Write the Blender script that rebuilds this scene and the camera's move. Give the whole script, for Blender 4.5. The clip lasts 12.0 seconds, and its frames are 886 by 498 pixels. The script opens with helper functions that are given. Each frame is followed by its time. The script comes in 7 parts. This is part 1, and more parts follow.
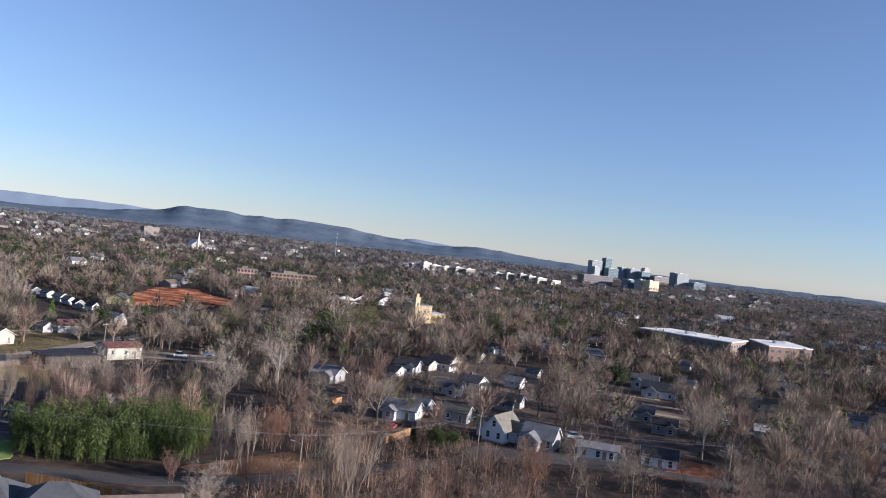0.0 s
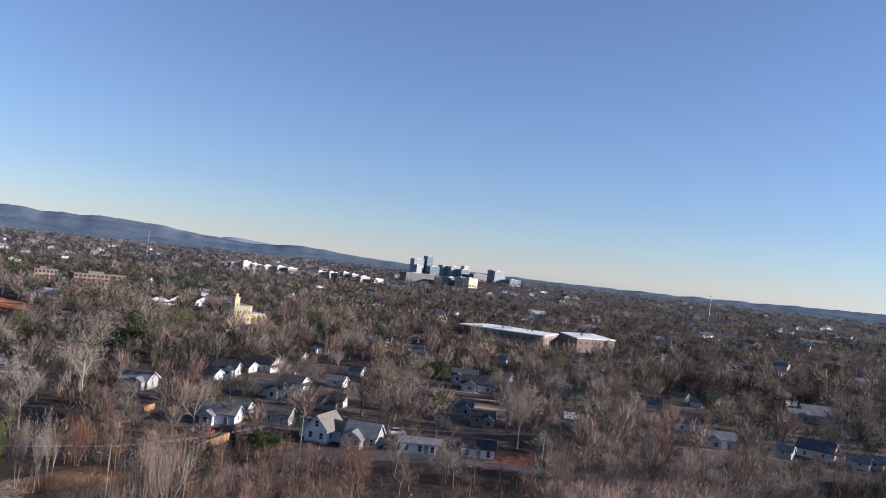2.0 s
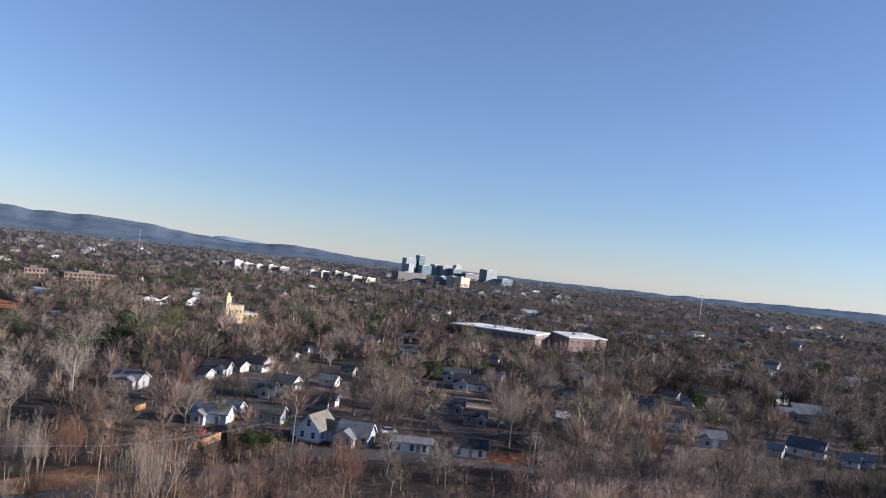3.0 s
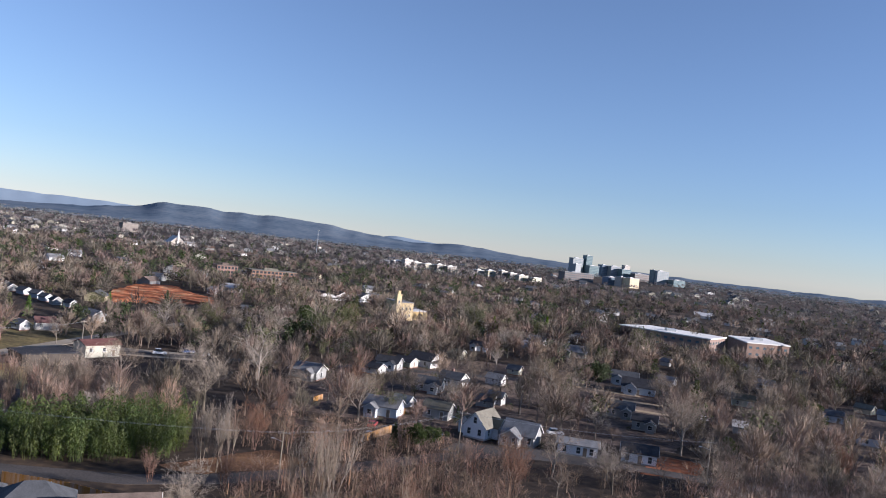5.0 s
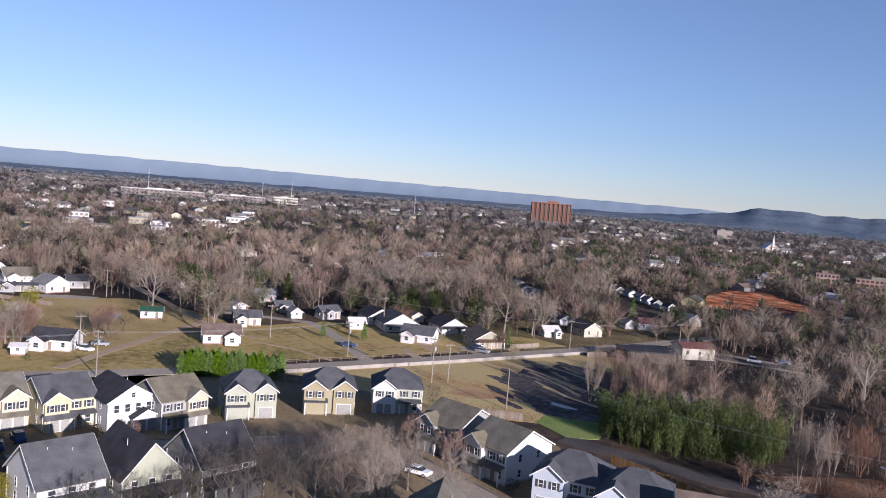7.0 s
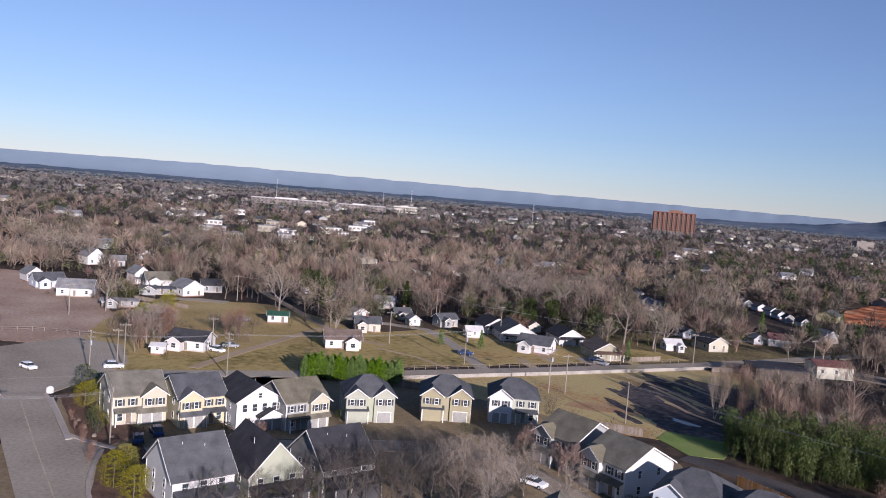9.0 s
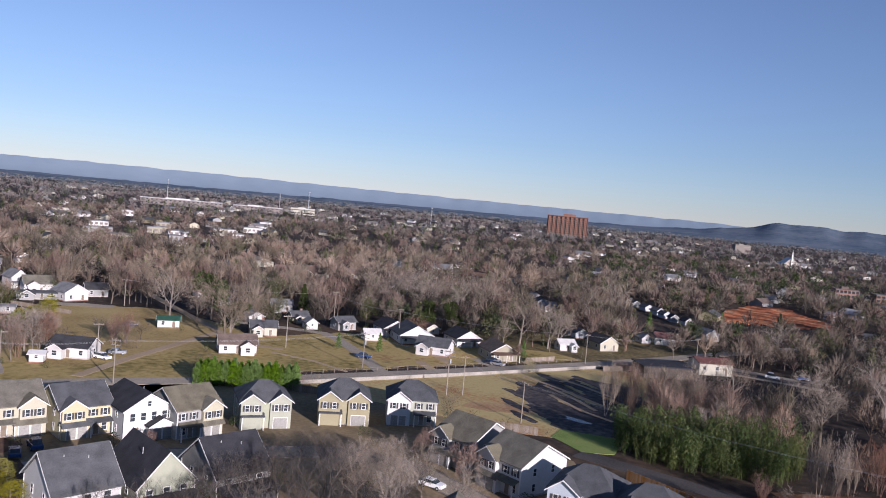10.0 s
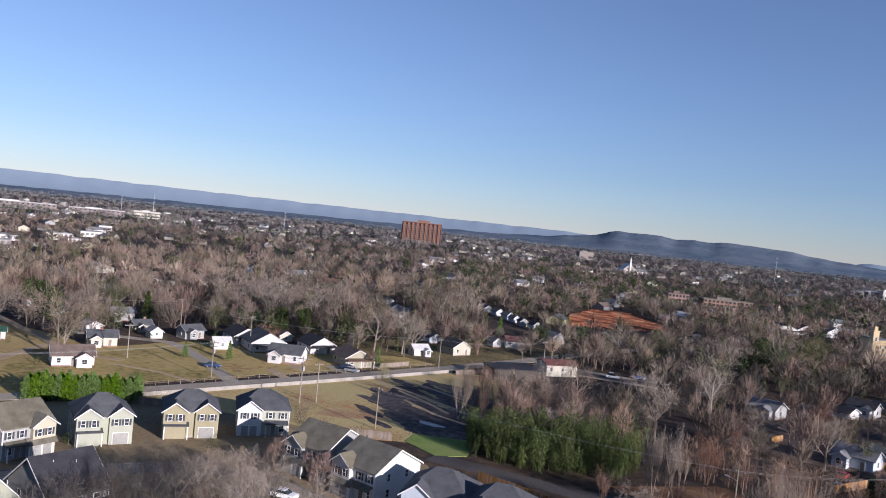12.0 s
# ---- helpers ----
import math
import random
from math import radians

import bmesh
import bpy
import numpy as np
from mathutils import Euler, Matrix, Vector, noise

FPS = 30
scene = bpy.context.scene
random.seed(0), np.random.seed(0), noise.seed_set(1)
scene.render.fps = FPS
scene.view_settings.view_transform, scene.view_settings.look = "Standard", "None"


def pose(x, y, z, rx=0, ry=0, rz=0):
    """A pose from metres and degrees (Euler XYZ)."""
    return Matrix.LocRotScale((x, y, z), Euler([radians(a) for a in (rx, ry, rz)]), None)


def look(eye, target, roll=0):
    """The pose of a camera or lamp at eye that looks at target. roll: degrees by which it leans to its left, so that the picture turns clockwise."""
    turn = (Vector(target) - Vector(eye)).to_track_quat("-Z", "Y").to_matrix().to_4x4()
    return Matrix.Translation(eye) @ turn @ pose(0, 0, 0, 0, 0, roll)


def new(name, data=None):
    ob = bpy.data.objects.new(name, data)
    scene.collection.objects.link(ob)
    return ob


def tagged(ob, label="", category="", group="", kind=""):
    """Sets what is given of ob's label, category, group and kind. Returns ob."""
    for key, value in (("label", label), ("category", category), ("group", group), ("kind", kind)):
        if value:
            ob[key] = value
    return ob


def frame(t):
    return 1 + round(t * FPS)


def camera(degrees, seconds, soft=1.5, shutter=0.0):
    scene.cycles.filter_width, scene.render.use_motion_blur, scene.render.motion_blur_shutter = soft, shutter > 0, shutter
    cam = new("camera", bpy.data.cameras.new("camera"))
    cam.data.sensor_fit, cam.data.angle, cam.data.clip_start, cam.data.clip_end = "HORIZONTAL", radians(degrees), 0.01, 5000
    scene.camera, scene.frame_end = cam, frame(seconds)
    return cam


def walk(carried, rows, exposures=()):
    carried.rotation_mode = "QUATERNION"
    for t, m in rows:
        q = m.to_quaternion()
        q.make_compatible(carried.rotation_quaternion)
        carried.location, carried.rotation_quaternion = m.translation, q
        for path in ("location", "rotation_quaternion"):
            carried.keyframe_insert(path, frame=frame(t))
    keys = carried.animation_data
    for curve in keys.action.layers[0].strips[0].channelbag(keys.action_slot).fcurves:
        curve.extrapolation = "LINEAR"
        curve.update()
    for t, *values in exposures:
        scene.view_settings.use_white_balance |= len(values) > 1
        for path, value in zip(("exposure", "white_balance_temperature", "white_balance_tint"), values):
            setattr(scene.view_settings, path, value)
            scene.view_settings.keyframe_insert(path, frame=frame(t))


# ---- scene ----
cam = camera(58.43, 12.0, soft=1.0)
EYE = 48.0
ROWS = [
    (0.0, 0.00, -0.27, 6.41),
    (0.5, -5.16, 0.30, 6.44),
    (1.0, -9.80, 0.77, 6.36),
    (1.5, -11.88, 0.97, 6.33),
    (2.0, -12.68, 1.03, 6.30),
    (2.5, -13.07, 1.06, 6.38),
    (2.7, -13.17, 1.04, 6.32),
    (3.1, -13.26, 1.04, 6.32),
    (3.5, -12.79, 0.99, 6.33),
    (3.9, -11.22, 0.80, 6.37),
    (4.3, -8.01, 0.40, 6.45),
    (4.5, -5.61, 0.18, 6.47),
    (5.0, -1.35, -0.33, 6.51),
    (5.5, 3.75, -0.80, 6.41),
    (5.6, 8.10, -1.30, 6.18),
    (5.7, 13.20, -1.81, 5.96),
    (5.8, 18.80, -2.31, 5.73),
    (5.9, 24.20, -2.82, 5.51),
    (6.0, 29.07, -3.32, 5.28),
    (6.2, 33.40, -3.58, 5.12),
    (6.5, 37.03, -3.96, 4.87),
    (7.0, 39.63, -4.07, 4.80),
    (7.2, 40.92, -4.10, 4.69),
    (7.6, 44.18, -4.16, 4.66),
    (8.0, 47.75, -4.23, 4.62),
    (8.4, 50.05, -4.27, 4.59),
    (8.8, 49.47, -4.26, 4.60),
    (9.0, 48.16, -4.12, 4.70),
    (9.5, 46.56, -3.92, 4.86),
    (10.0, 40.86, -3.30, 5.24),
    (10.5, 34.79, -2.57, 5.62),
    (11.0, 31.93, -2.22, 5.76),
    (11.5, 30.88, -2.04, 5.84),
    (12.0, 30.47, -1.86, 5.93),
]
walk(cam, [(t, pose(0, 0, EYE, 0, 0, yaw) @ pose(0, 0, 0, 90 + pitch, 0, 0) @ pose(0, 0, 0, 0, 0, roll)) for t, yaw, pitch, roll in ROWS],
     exposures=[(0.0, 1.22, 4980, 19), (5.0, 1.24, 4980, 19), (6.0, 1.10, 4980, 23), (7.2, 0.94, 5000, 25), (9.3, 0.78, 5000, 25), (10.5, 0.80, 4980, 24), (12.0, 0.88, 4950, 22)])

# ---- light ----
SUN_AZ, SUN_EL = radians(104.5), radians(14.0)      # clockwise from +y
world = bpy.data.worlds.new("sky")
scene.world = world
world.use_nodes = True
wn = world.node_tree.nodes
sky = wn.new("ShaderNodeTexSky")
sky.sky_type, sky.sun_disc = "NISHITA", False
sky.sun_elevation, sky.sun_rotation = SUN_EL, SUN_AZ
sky.air_density, sky.dust_density, sky.ozone_density = 1.0, 0.0, 2.5
wn["Background"].inputs["Strength"].default_value = 0.050
soften = wn.new("ShaderNodeHueSaturation")      # a milky winter sky
soften.inputs["Saturation"].default_value = 0.77
world.node_tree.links.new(sky.outputs["Color"], soften.inputs["Color"])
world.node_tree.links.new(soften.outputs["Color"], wn["Background"].inputs["Color"])
sun = new("sun", bpy.data.lights.new("sun", "SUN"))
sun.data.energy, sun.data.angle, sun.data.color = 5.0, radians(0.5), (1.0, 0.81, 0.57)
sun_from = Vector((math.sin(SUN_AZ) * math.cos(SUN_EL), math.cos(SUN_AZ) * math.cos(SUN_EL), math.sin(SUN_EL)))
sun.matrix_world = look(sun_from * 100, (0, 0, 0))

# ---- materials ----


def surface(name, colours, scale=1.0, rough=0.85, bump=0.0, grain=8.0, random_tint=0.0, island=False, metal=0.0, spec=0.12, stripes=None, tree_tint=False, thin=0.0):
    """A rough surface: two or three colours mixed by noise at two scales, fine relief, a tint for each object or island."""
    m = bpy.data.materials.new(name)
    m.use_nodes = True
    nt = m.node_tree
    N, L = nt.nodes, nt.links
    bsdf = N["Principled BSDF"]
    bsdf.inputs["Roughness"].default_value = rough
    bsdf.inputs["Metallic"].default_value = metal
    bsdf.inputs["Specular IOR Level"].default_value = spec
    where = N.new("ShaderNodeTexCoord").outputs["Object"]
    n1, n2 = N.new("ShaderNodeTexNoise"), N.new("ShaderNodeTexNoise")
    for n, s, d in ((n1, scale, 4.0), (n2, scale * grain, 6.0)):
        n.inputs["Scale"].default_value, n.inputs["Detail"].default_value = s, d
        L.new(where, n.inputs["Vector"])
    mixed = N.new("ShaderNodeMath")
    mixed.operation = "MULTIPLY_ADD"
    mixed.inputs[1].default_value = 0.55
    L.new(n1.outputs["Fac"], mixed.inputs[0])
    half = N.new("ShaderNodeMath")
    half.operation = "MULTIPLY"
    half.inputs[1].default_value = 0.45
    L.new(n2.outputs["Fac"], half.inputs[0])
    L.new(half.outputs[0], mixed.inputs[2])
    ramp = N.new("ShaderNodeValToRGB")
    L.new(mixed.outputs[0], ramp.inputs["Fac"])
    e = ramp.color_ramp.elements
    steps = [0.36 + 0.28 * i / max(1, len(colours) - 1) for i in range(len(colours))]
    e[0].position, e[0].color = steps[0], (*colours[0], 1)
    e[1].position, e[1].color = steps[-1], (*colours[-1], 1)
    for s, c in zip(steps[1:-1], colours[1:-1]):
        k = e.new(s)
        k.color = (*c, 1)
    colour = ramp.outputs["Color"]
    if stripes:
        wave = N.new("ShaderNodeTexWave")
        wave.bands_direction = stripes[0]
        wave.inputs["Scale"].default_value = stripes[1]
        wave.inputs["Distortion"].default_value = 0.3
        L.new(where, wave.inputs["Vector"])
        dim = N.new("ShaderNodeMix")
        dim.data_type, dim.blend_type = "RGBA", "MULTIPLY"
        dim.inputs["Factor"].default_value = stripes[2]
        L.new(colour, dim.inputs["A"])
        L.new(wave.outputs["Color"], dim.inputs["B"])
        colour = dim.outputs["Result"]
    if tree_tint:
        tint = N.new("ShaderNodeAttribute")
        tint.attribute_name = "tint"
        tr = N.new("ShaderNodeValToRGB")
        L.new(tint.outputs["Fac"], tr.inputs["Fac"])
        te = tr.color_ramp.elements
        te[0].color, te[1].color = (0.30, 0.31, 0.31, 1), (1.45, 1.34, 1.14, 1)
        for s, c in ((0.18, (0.6, 0.62, 0.58, 1)), (0.32, (0.80, 0.84, 0.68, 1)), (0.46, (0.95, 0.9, 0.85, 1)), (0.64, (1.05, 0.88, 0.82, 1)), (0.82, (1.08, 1.1, 0.98, 1))):
            te.new(s).color = c
        tm = N.new("ShaderNodeMix")
        tm.data_type, tm.blend_type = "RGBA", "MULTIPLY"
        tm.inputs["Factor"].default_value = 1.0
        L.new(colour, tm.inputs["A"])
        L.new(tr.outputs["Color"], tm.inputs["B"])
        colour = tm.outputs["Result"]
    if random_tint:
        val = N.new("ShaderNodeNewGeometry").outputs["Random Per Island"] if island else N.new("ShaderNodeObjectInfo").outputs["Random"]
        hsv = N.new("ShaderNodeHueSaturation")
        rng = N.new("ShaderNodeMapRange")
        rng.inputs["To Min"].default_value, rng.inputs["To Max"].default_value = 1 - random_tint, 1 + random_tint
        L.new(val, rng.inputs["Value"])
        L.new(rng.outputs["Result"], hsv.inputs["Value"])
        rng2 = N.new("ShaderNodeMapRange")
        rng2.inputs["To Min"].default_value, rng2.inputs["To Max"].default_value = 1.25, 0.75
        L.new(val, rng2.inputs["Value"])
        L.new(rng2.outputs["Result"], hsv.inputs["Saturation"])
        L.new(colour, hsv.inputs["Color"])
        colour = hsv.outputs["Color"]
    L.new(colour, bsdf.inputs["Base Color"])
    if thin:      # twigs and leaves let light through
        through_it = N.new("ShaderNodeBsdfTranslucent")
        L.new(colour, through_it.inputs["Color"])
        blend = N.new("ShaderNodeMixShader")
        blend.inputs[0].default_value = thin
        L.new(bsdf.outputs[0], blend.inputs[1])
        L.new(through_it.outputs[0], blend.inputs[2])
        L.new(blend.outputs[0], N["Material Output"].inputs["Surface"])
    if bump:
        b = N.new("ShaderNodeBump")
        b.inputs["Strength"].default_value, b.inputs["Distance"].default_value = bump, 0.1
        L.new(n2.outputs["Fac"], b.inputs["Height"])
        L.new(b.outputs["Normal"], bsdf.inputs["Normal"])
    return m


def siding(name, c, lap=7.0):
    d = tuple(v * 0.86 for v in c)
    return surface(name, (d, c), 0.35, 0.7, 0.1, 10, 0.03, stripes=("Z", lap, 0.10))


def shingle(name, c):
    return surface(name, (tuple(v * 0.7 for v in c), c, tuple(v * 1.3 for v in c)), 0.5, 0.9, 0.5, 14, 0.06, stripes=("Z", 6.0, 0.18))


BARK = surface("grey_bark", ((0.11, 0.092, 0.074), (0.22, 0.19, 0.15)), 0.6, 0.9, 0.3, 8, 0.22)
PALE_BARK = surface("pale_bark", ((0.155, 0.135, 0.115), (0.30, 0.262, 0.222)), 0.7, 0.85, 0.2, 6, 0.12)
TWIG = surface("brown_twigs", ((0.175, 0.142, 0.112), (0.30, 0.248, 0.198)), 0.3, 0.9, 0.0, 6, 0.25, thin=0.12)
# darker copy of TWIG, with the shade on the yard trees in its colour
DARK_TWIG = surface("dark_wet_twigs", ((0.05, 0.043, 0.038), (0.12, 0.104, 0.09)), 0.3, 0.9, 0.0, 6, 0.25, thin=0.1)
RED_TWIG = surface("reddish_twigs", ((0.170, 0.102, 0.075), (0.245, 0.163, 0.122)), 0.3, 0.9, 0.0, 6, 0.2, thin=0.12)
TAN_TWIG = surface("tan_twigs", ((0.185, 0.148, 0.112), (0.305, 0.252, 0.194)), 0.3, 0.9, 0.0, 6, 0.2, thin=0.12)
WOODS = surface("winter_woods", ((0.105, 0.086, 0.075), (0.250, 0.208, 0.178)), 0.012, 0.95, 0.0, 5, 0.12, island=True, tree_tint=True, thin=0.07)
TOWN_WOODS = surface("town_winter_woods", ((0.098, 0.083, 0.077), (0.218, 0.184, 0.165)), 0.01, 0.95, 0.0, 5, 0.10, island=True, tree_tint=True, thin=0.08)
# scrub colour lowered to hold the shade below the crowns
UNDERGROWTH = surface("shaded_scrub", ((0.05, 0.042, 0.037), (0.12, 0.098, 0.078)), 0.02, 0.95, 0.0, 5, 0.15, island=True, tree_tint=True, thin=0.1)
# bluer and greyer with distance: aerial haze is mixed into these two colours
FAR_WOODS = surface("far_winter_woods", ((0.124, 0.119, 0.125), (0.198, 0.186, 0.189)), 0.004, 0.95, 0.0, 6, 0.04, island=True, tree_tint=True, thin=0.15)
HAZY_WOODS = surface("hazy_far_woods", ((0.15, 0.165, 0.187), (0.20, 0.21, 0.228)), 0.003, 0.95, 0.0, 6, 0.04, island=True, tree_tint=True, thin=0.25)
EVERGREEN = surface("evergreen_leaves", ((0.03, 0.044, 0.018), (0.08, 0.098, 0.036)), 0.4, 0.75, 0.0, 6, 0.2, thin=0.2)
OLIVE = surface("ivy_and_pine_needles", ((0.06, 0.068, 0.03), (0.135, 0.135, 0.06)), 0.4, 0.8, 0.0, 6, 0.2, thin=0.25)
BAMBOO = surface("bamboo_leaves", ((0.03, 0.05, 0.015), (0.10, 0.128, 0.042)), 0.25, 0.6, 0.0, 6, 0.3, island=True, tree_tint=True, thin=0.12)
HEDGE = surface("hedge_leaves", ((0.07, 0.12, 0.02), (0.15, 0.23, 0.04)), 0.5, 0.7, 0.0, 6, 0.1, thin=0.2)
DARK_SHRUB = surface("dark_shrub_leaves", ((0.03, 0.045, 0.018), (0.08, 0.095, 0.035)), 0.6, 0.8, 0.0, 6, 0.25, thin=0.2)
GOLD_SHRUB = surface("golden_shrub_leaves", ((0.13, 0.132, 0.026), (0.28, 0.245, 0.055)), 0.6, 0.8, 0.0, 6, 0.1, thin=0.2)

GROUND = surface("leaf_litter", ((0.022, 0.018, 0.015), (0.050, 0.038, 0.029), (0.10, 0.07, 0.045)), 0.02, 0.95, 0.4, 22)
DRY_GRASS = surface("dry_winter_grass", ((0.23, 0.162, 0.062), (0.335, 0.252, 0.104), (0.395, 0.308, 0.138)), 0.05, 0.95, 0.4, 20)
PALE_FIELD = surface("pale_stubble", ((0.26, 0.175, 0.125), (0.36, 0.26, 0.19), (0.46, 0.36, 0.27)), 0.05, 0.95, 0.4, 20)
CLAY_GRASS = surface("clay_and_grass", ((0.34, 0.165, 0.075), (0.37, 0.275, 0.12), (0.42, 0.345, 0.155), (0.36, 0.30, 0.12)), 0.06, 0.95, 0.4, 16)
# lot soil: the grove's long shadows are put into this dark colour
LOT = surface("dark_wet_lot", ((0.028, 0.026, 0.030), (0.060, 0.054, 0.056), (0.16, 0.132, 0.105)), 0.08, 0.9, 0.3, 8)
GREEN_LAWN = surface("green_lawn", ((0.125, 0.18, 0.04), (0.175, 0.235, 0.06), (0.225, 0.235, 0.085)), 0.12, 0.9, 0.3, 20)
LAWN = surface("thin_green_lawn", ((0.135, 0.118, 0.036), (0.275, 0.212, 0.074), (0.375, 0.288, 0.11), (0.26, 0.165, 0.07)), 0.04, 0.95, 0.3, 12)
RED_CLAY = surface("red_clay", ((0.16, 0.055, 0.03), (0.36, 0.12, 0.05), (0.50, 0.20, 0.09), (0.52, 0.33, 0.19)), 0.09, 0.95, 0.4, 5, stripes=("Y", 0.022, 0.6))
MULCH = surface("dark_mulch", ((0.06, 0.04, 0.03), (0.16, 0.10, 0.07)), 0.3, 0.95, 0.4, 10)
# darker than the sunlit roads: tree shade on the lane is in the colour
ASPHALT = surface("worn_asphalt", ((0.05, 0.046, 0.044), (0.10, 0.09, 0.084)), 0.08, 0.9, 0.2, 30)
PALE_ASPHALT = surface("pale_worn_asphalt", ((0.225, 0.193, 0.15), (0.30, 0.262, 0.205), (0.37, 0.325, 0.255)), 0.05, 0.9, 0.2, 30)
GRAVEL = surface("tan_gravel", ((0.30, 0.225, 0.14), (0.40, 0.315, 0.205)), 0.1, 0.95, 0.3, 20)
CONCRETE = surface("concrete", ((0.31, 0.28, 0.245), (0.43, 0.39, 0.34)), 0.2, 0.9, 0.2, 12, 0.08)
WEATHERED = surface("weathered_wall_concrete", ((0.19, 0.17, 0.14), (0.30, 0.27, 0.225)), 0.25, 0.9, 0.2, 12, 0.08)
DULL_CONCRETE = surface("dull_concrete", ((0.15, 0.135, 0.115), (0.23, 0.205, 0.175)), 0.2, 0.9, 0.2, 12, 0.08)
PAINT_LINE = surface("faded_road_paint", ((0.30, 0.265, 0.18), (0.48, 0.43, 0.30)), 0.5, 0.8)
WATER = surface("muddy_water", ((0.05, 0.05, 0.055), (0.09, 0.08, 0.08)), 0.1, 0.25, 0.0, 4, spec=0.4)

WHITE = siding("white_siding", (0.57, 0.557, 0.535))
# lighter copy of WHITE whose colour lifts house walls lying in shade
SHADE_WHITE = siding("fresh_white_siding", (0.74, 0.735, 0.73))
CREAM = siding("cream_siding", (0.45, 0.425, 0.335))
YELLOW = siding("yellow_siding", (0.49, 0.44, 0.285))
SAGE = siding("pale_sage_siding", (0.35, 0.36, 0.28))
TAN = siding("tan_siding", (0.31, 0.285, 0.20))
GREY = siding("grey_siding", (0.30, 0.30, 0.29))
BLUEGREY = siding("blue_grey_siding", (0.47, 0.505, 0.55))
BRICK = surface("red_brick", ((0.19, 0.10, 0.075), (0.28, 0.165, 0.12)), 0.3, 0.9, 0.3, 20, 0.08, stripes=("Z", 4.0, 0.2))
SCHOOLBRICK = surface("tan_red_brick", ((0.19, 0.125, 0.095), (0.26, 0.18, 0.14)), 0.3, 0.9, 0.3, 20, 0.05, stripes=("Z", 4.0, 0.15))
TANBRICK = surface("buff_brick", ((0.44, 0.345, 0.18), (0.54, 0.43, 0.245)), 0.3, 0.9, 0.3, 20, 0.05)
TRIM = surface("white_trim", ((0.56, 0.55, 0.53), (0.68, 0.67, 0.645)), 0.6, 0.6, 0.0, 6, 0.03)
GARAGE = surface("garage_door_panels", ((0.22, 0.215, 0.20), (0.33, 0.32, 0.295)), 0.5, 0.7, 0.0, 8, 0.12, stripes=("Z", 2.2, 0.15))
SLATE = shingle("slate_shingles", (0.088, 0.091, 0.097))
BLACKROOF = shingle("black_shingles", (0.046, 0.046, 0.051))
TANROOF = shingle("weathered_tan_shingles", (0.155, 0.142, 0.108))
GREYROOF = shingle("grey_shingles", (0.188, 0.188, 0.191))
BROWNROOF = shingle("brown_shingles", (0.143, 0.105, 0.083))
REDROOF = shingle("dull_red_shingles", (0.13, 0.062, 0.055))
GREENROOF = shingle("dark_green_roofing", (0.035, 0.085, 0.06))
WHITEROOF = surface("pale_roof_membrane", ((0.42, 0.41, 0.40), (0.58, 0.57, 0.55)), 0.08, 0.7, 0.0, 10, 0.03)
GLASS = surface("dark_window_glass", ((0.02, 0.025, 0.03), (0.05, 0.06, 0.07)), 0.5, 0.08, spec=0.6)
SHUTTER = surface("black_shutter", ((0.04, 0.041, 0.045), (0.07, 0.07, 0.075)), 1.0, 0.6)
WOODEN = surface("weathered_wood", ((0.15, 0.12, 0.095), (0.26, 0.22, 0.175)), 1.0, 0.85, 0.3, 12, 0.15)
POLEWOOD = surface("bleached_pole_wood", ((0.18, 0.158, 0.13), (0.28, 0.25, 0.21)), 0.8, 0.85, 0.2, 12, 0.12)
NEWWOOD = surface("new_fence_wood", ((0.27, 0.155, 0.07), (0.38, 0.24, 0.12)), 0.8, 0.8, 0.2, 12, 0.12)
METAL = surface("galvanised_metal", ((0.40, 0.41, 0.42), (0.55, 0.56, 0.57)), 1.0, 0.45, metal=0.6)
RUBBER = surface("tyre_rubber", ((0.02, 0.02, 0.02), (0.035, 0.035, 0.035)), 2.0, 0.8)
CAR_WHITE = surface("white_car_paint", ((0.75, 0.75, 0.75), (0.82, 0.82, 0.82)), 0.5, 0.25, spec=0.5)
CAR_BLUE = surface("dark_blue_car_paint", ((0.03, 0.05, 0.12), (0.05, 0.08, 0.18)), 0.5, 0.25, spec=0.5)
CAR_GREY = surface("grey_car_paint", ((0.20, 0.21, 0.23), (0.28, 0.29, 0.31)), 0.5, 0.3, spec=0.5)
CAR_RED = surface("red_car_paint", ((0.30, 0.03, 0.03), (0.38, 0.05, 0.05)), 0.5, 0.3, spec=0.5)
TOWERBRICK = surface("orange_brick", ((0.15, 0.08, 0.058), (0.215, 0.118, 0.084)), 0.05, 0.9, 0.0, 20)
DARKGLASS = surface("tinted_facade_glass", ((0.05, 0.08, 0.10), (0.09, 0.13, 0.16)), 0.05, 0.2, spec=0.6)
# both ridges carry the blue of distance haze in their base colour
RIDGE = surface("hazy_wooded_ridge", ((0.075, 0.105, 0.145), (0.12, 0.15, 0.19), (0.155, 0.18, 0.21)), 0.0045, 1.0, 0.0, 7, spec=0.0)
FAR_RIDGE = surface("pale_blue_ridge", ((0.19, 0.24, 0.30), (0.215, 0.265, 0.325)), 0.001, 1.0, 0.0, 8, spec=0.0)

# far-building tones: distance haze is mixed into these facade colours
TEALGLASS = surface("teal_facade_glass", ((0.095, 0.145, 0.155), (0.145, 0.195, 0.20)), 0.05, 0.35, spec=0.3)
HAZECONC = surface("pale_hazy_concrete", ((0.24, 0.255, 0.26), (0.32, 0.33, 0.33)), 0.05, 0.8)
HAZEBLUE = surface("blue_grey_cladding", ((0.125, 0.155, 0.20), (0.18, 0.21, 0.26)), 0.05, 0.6)
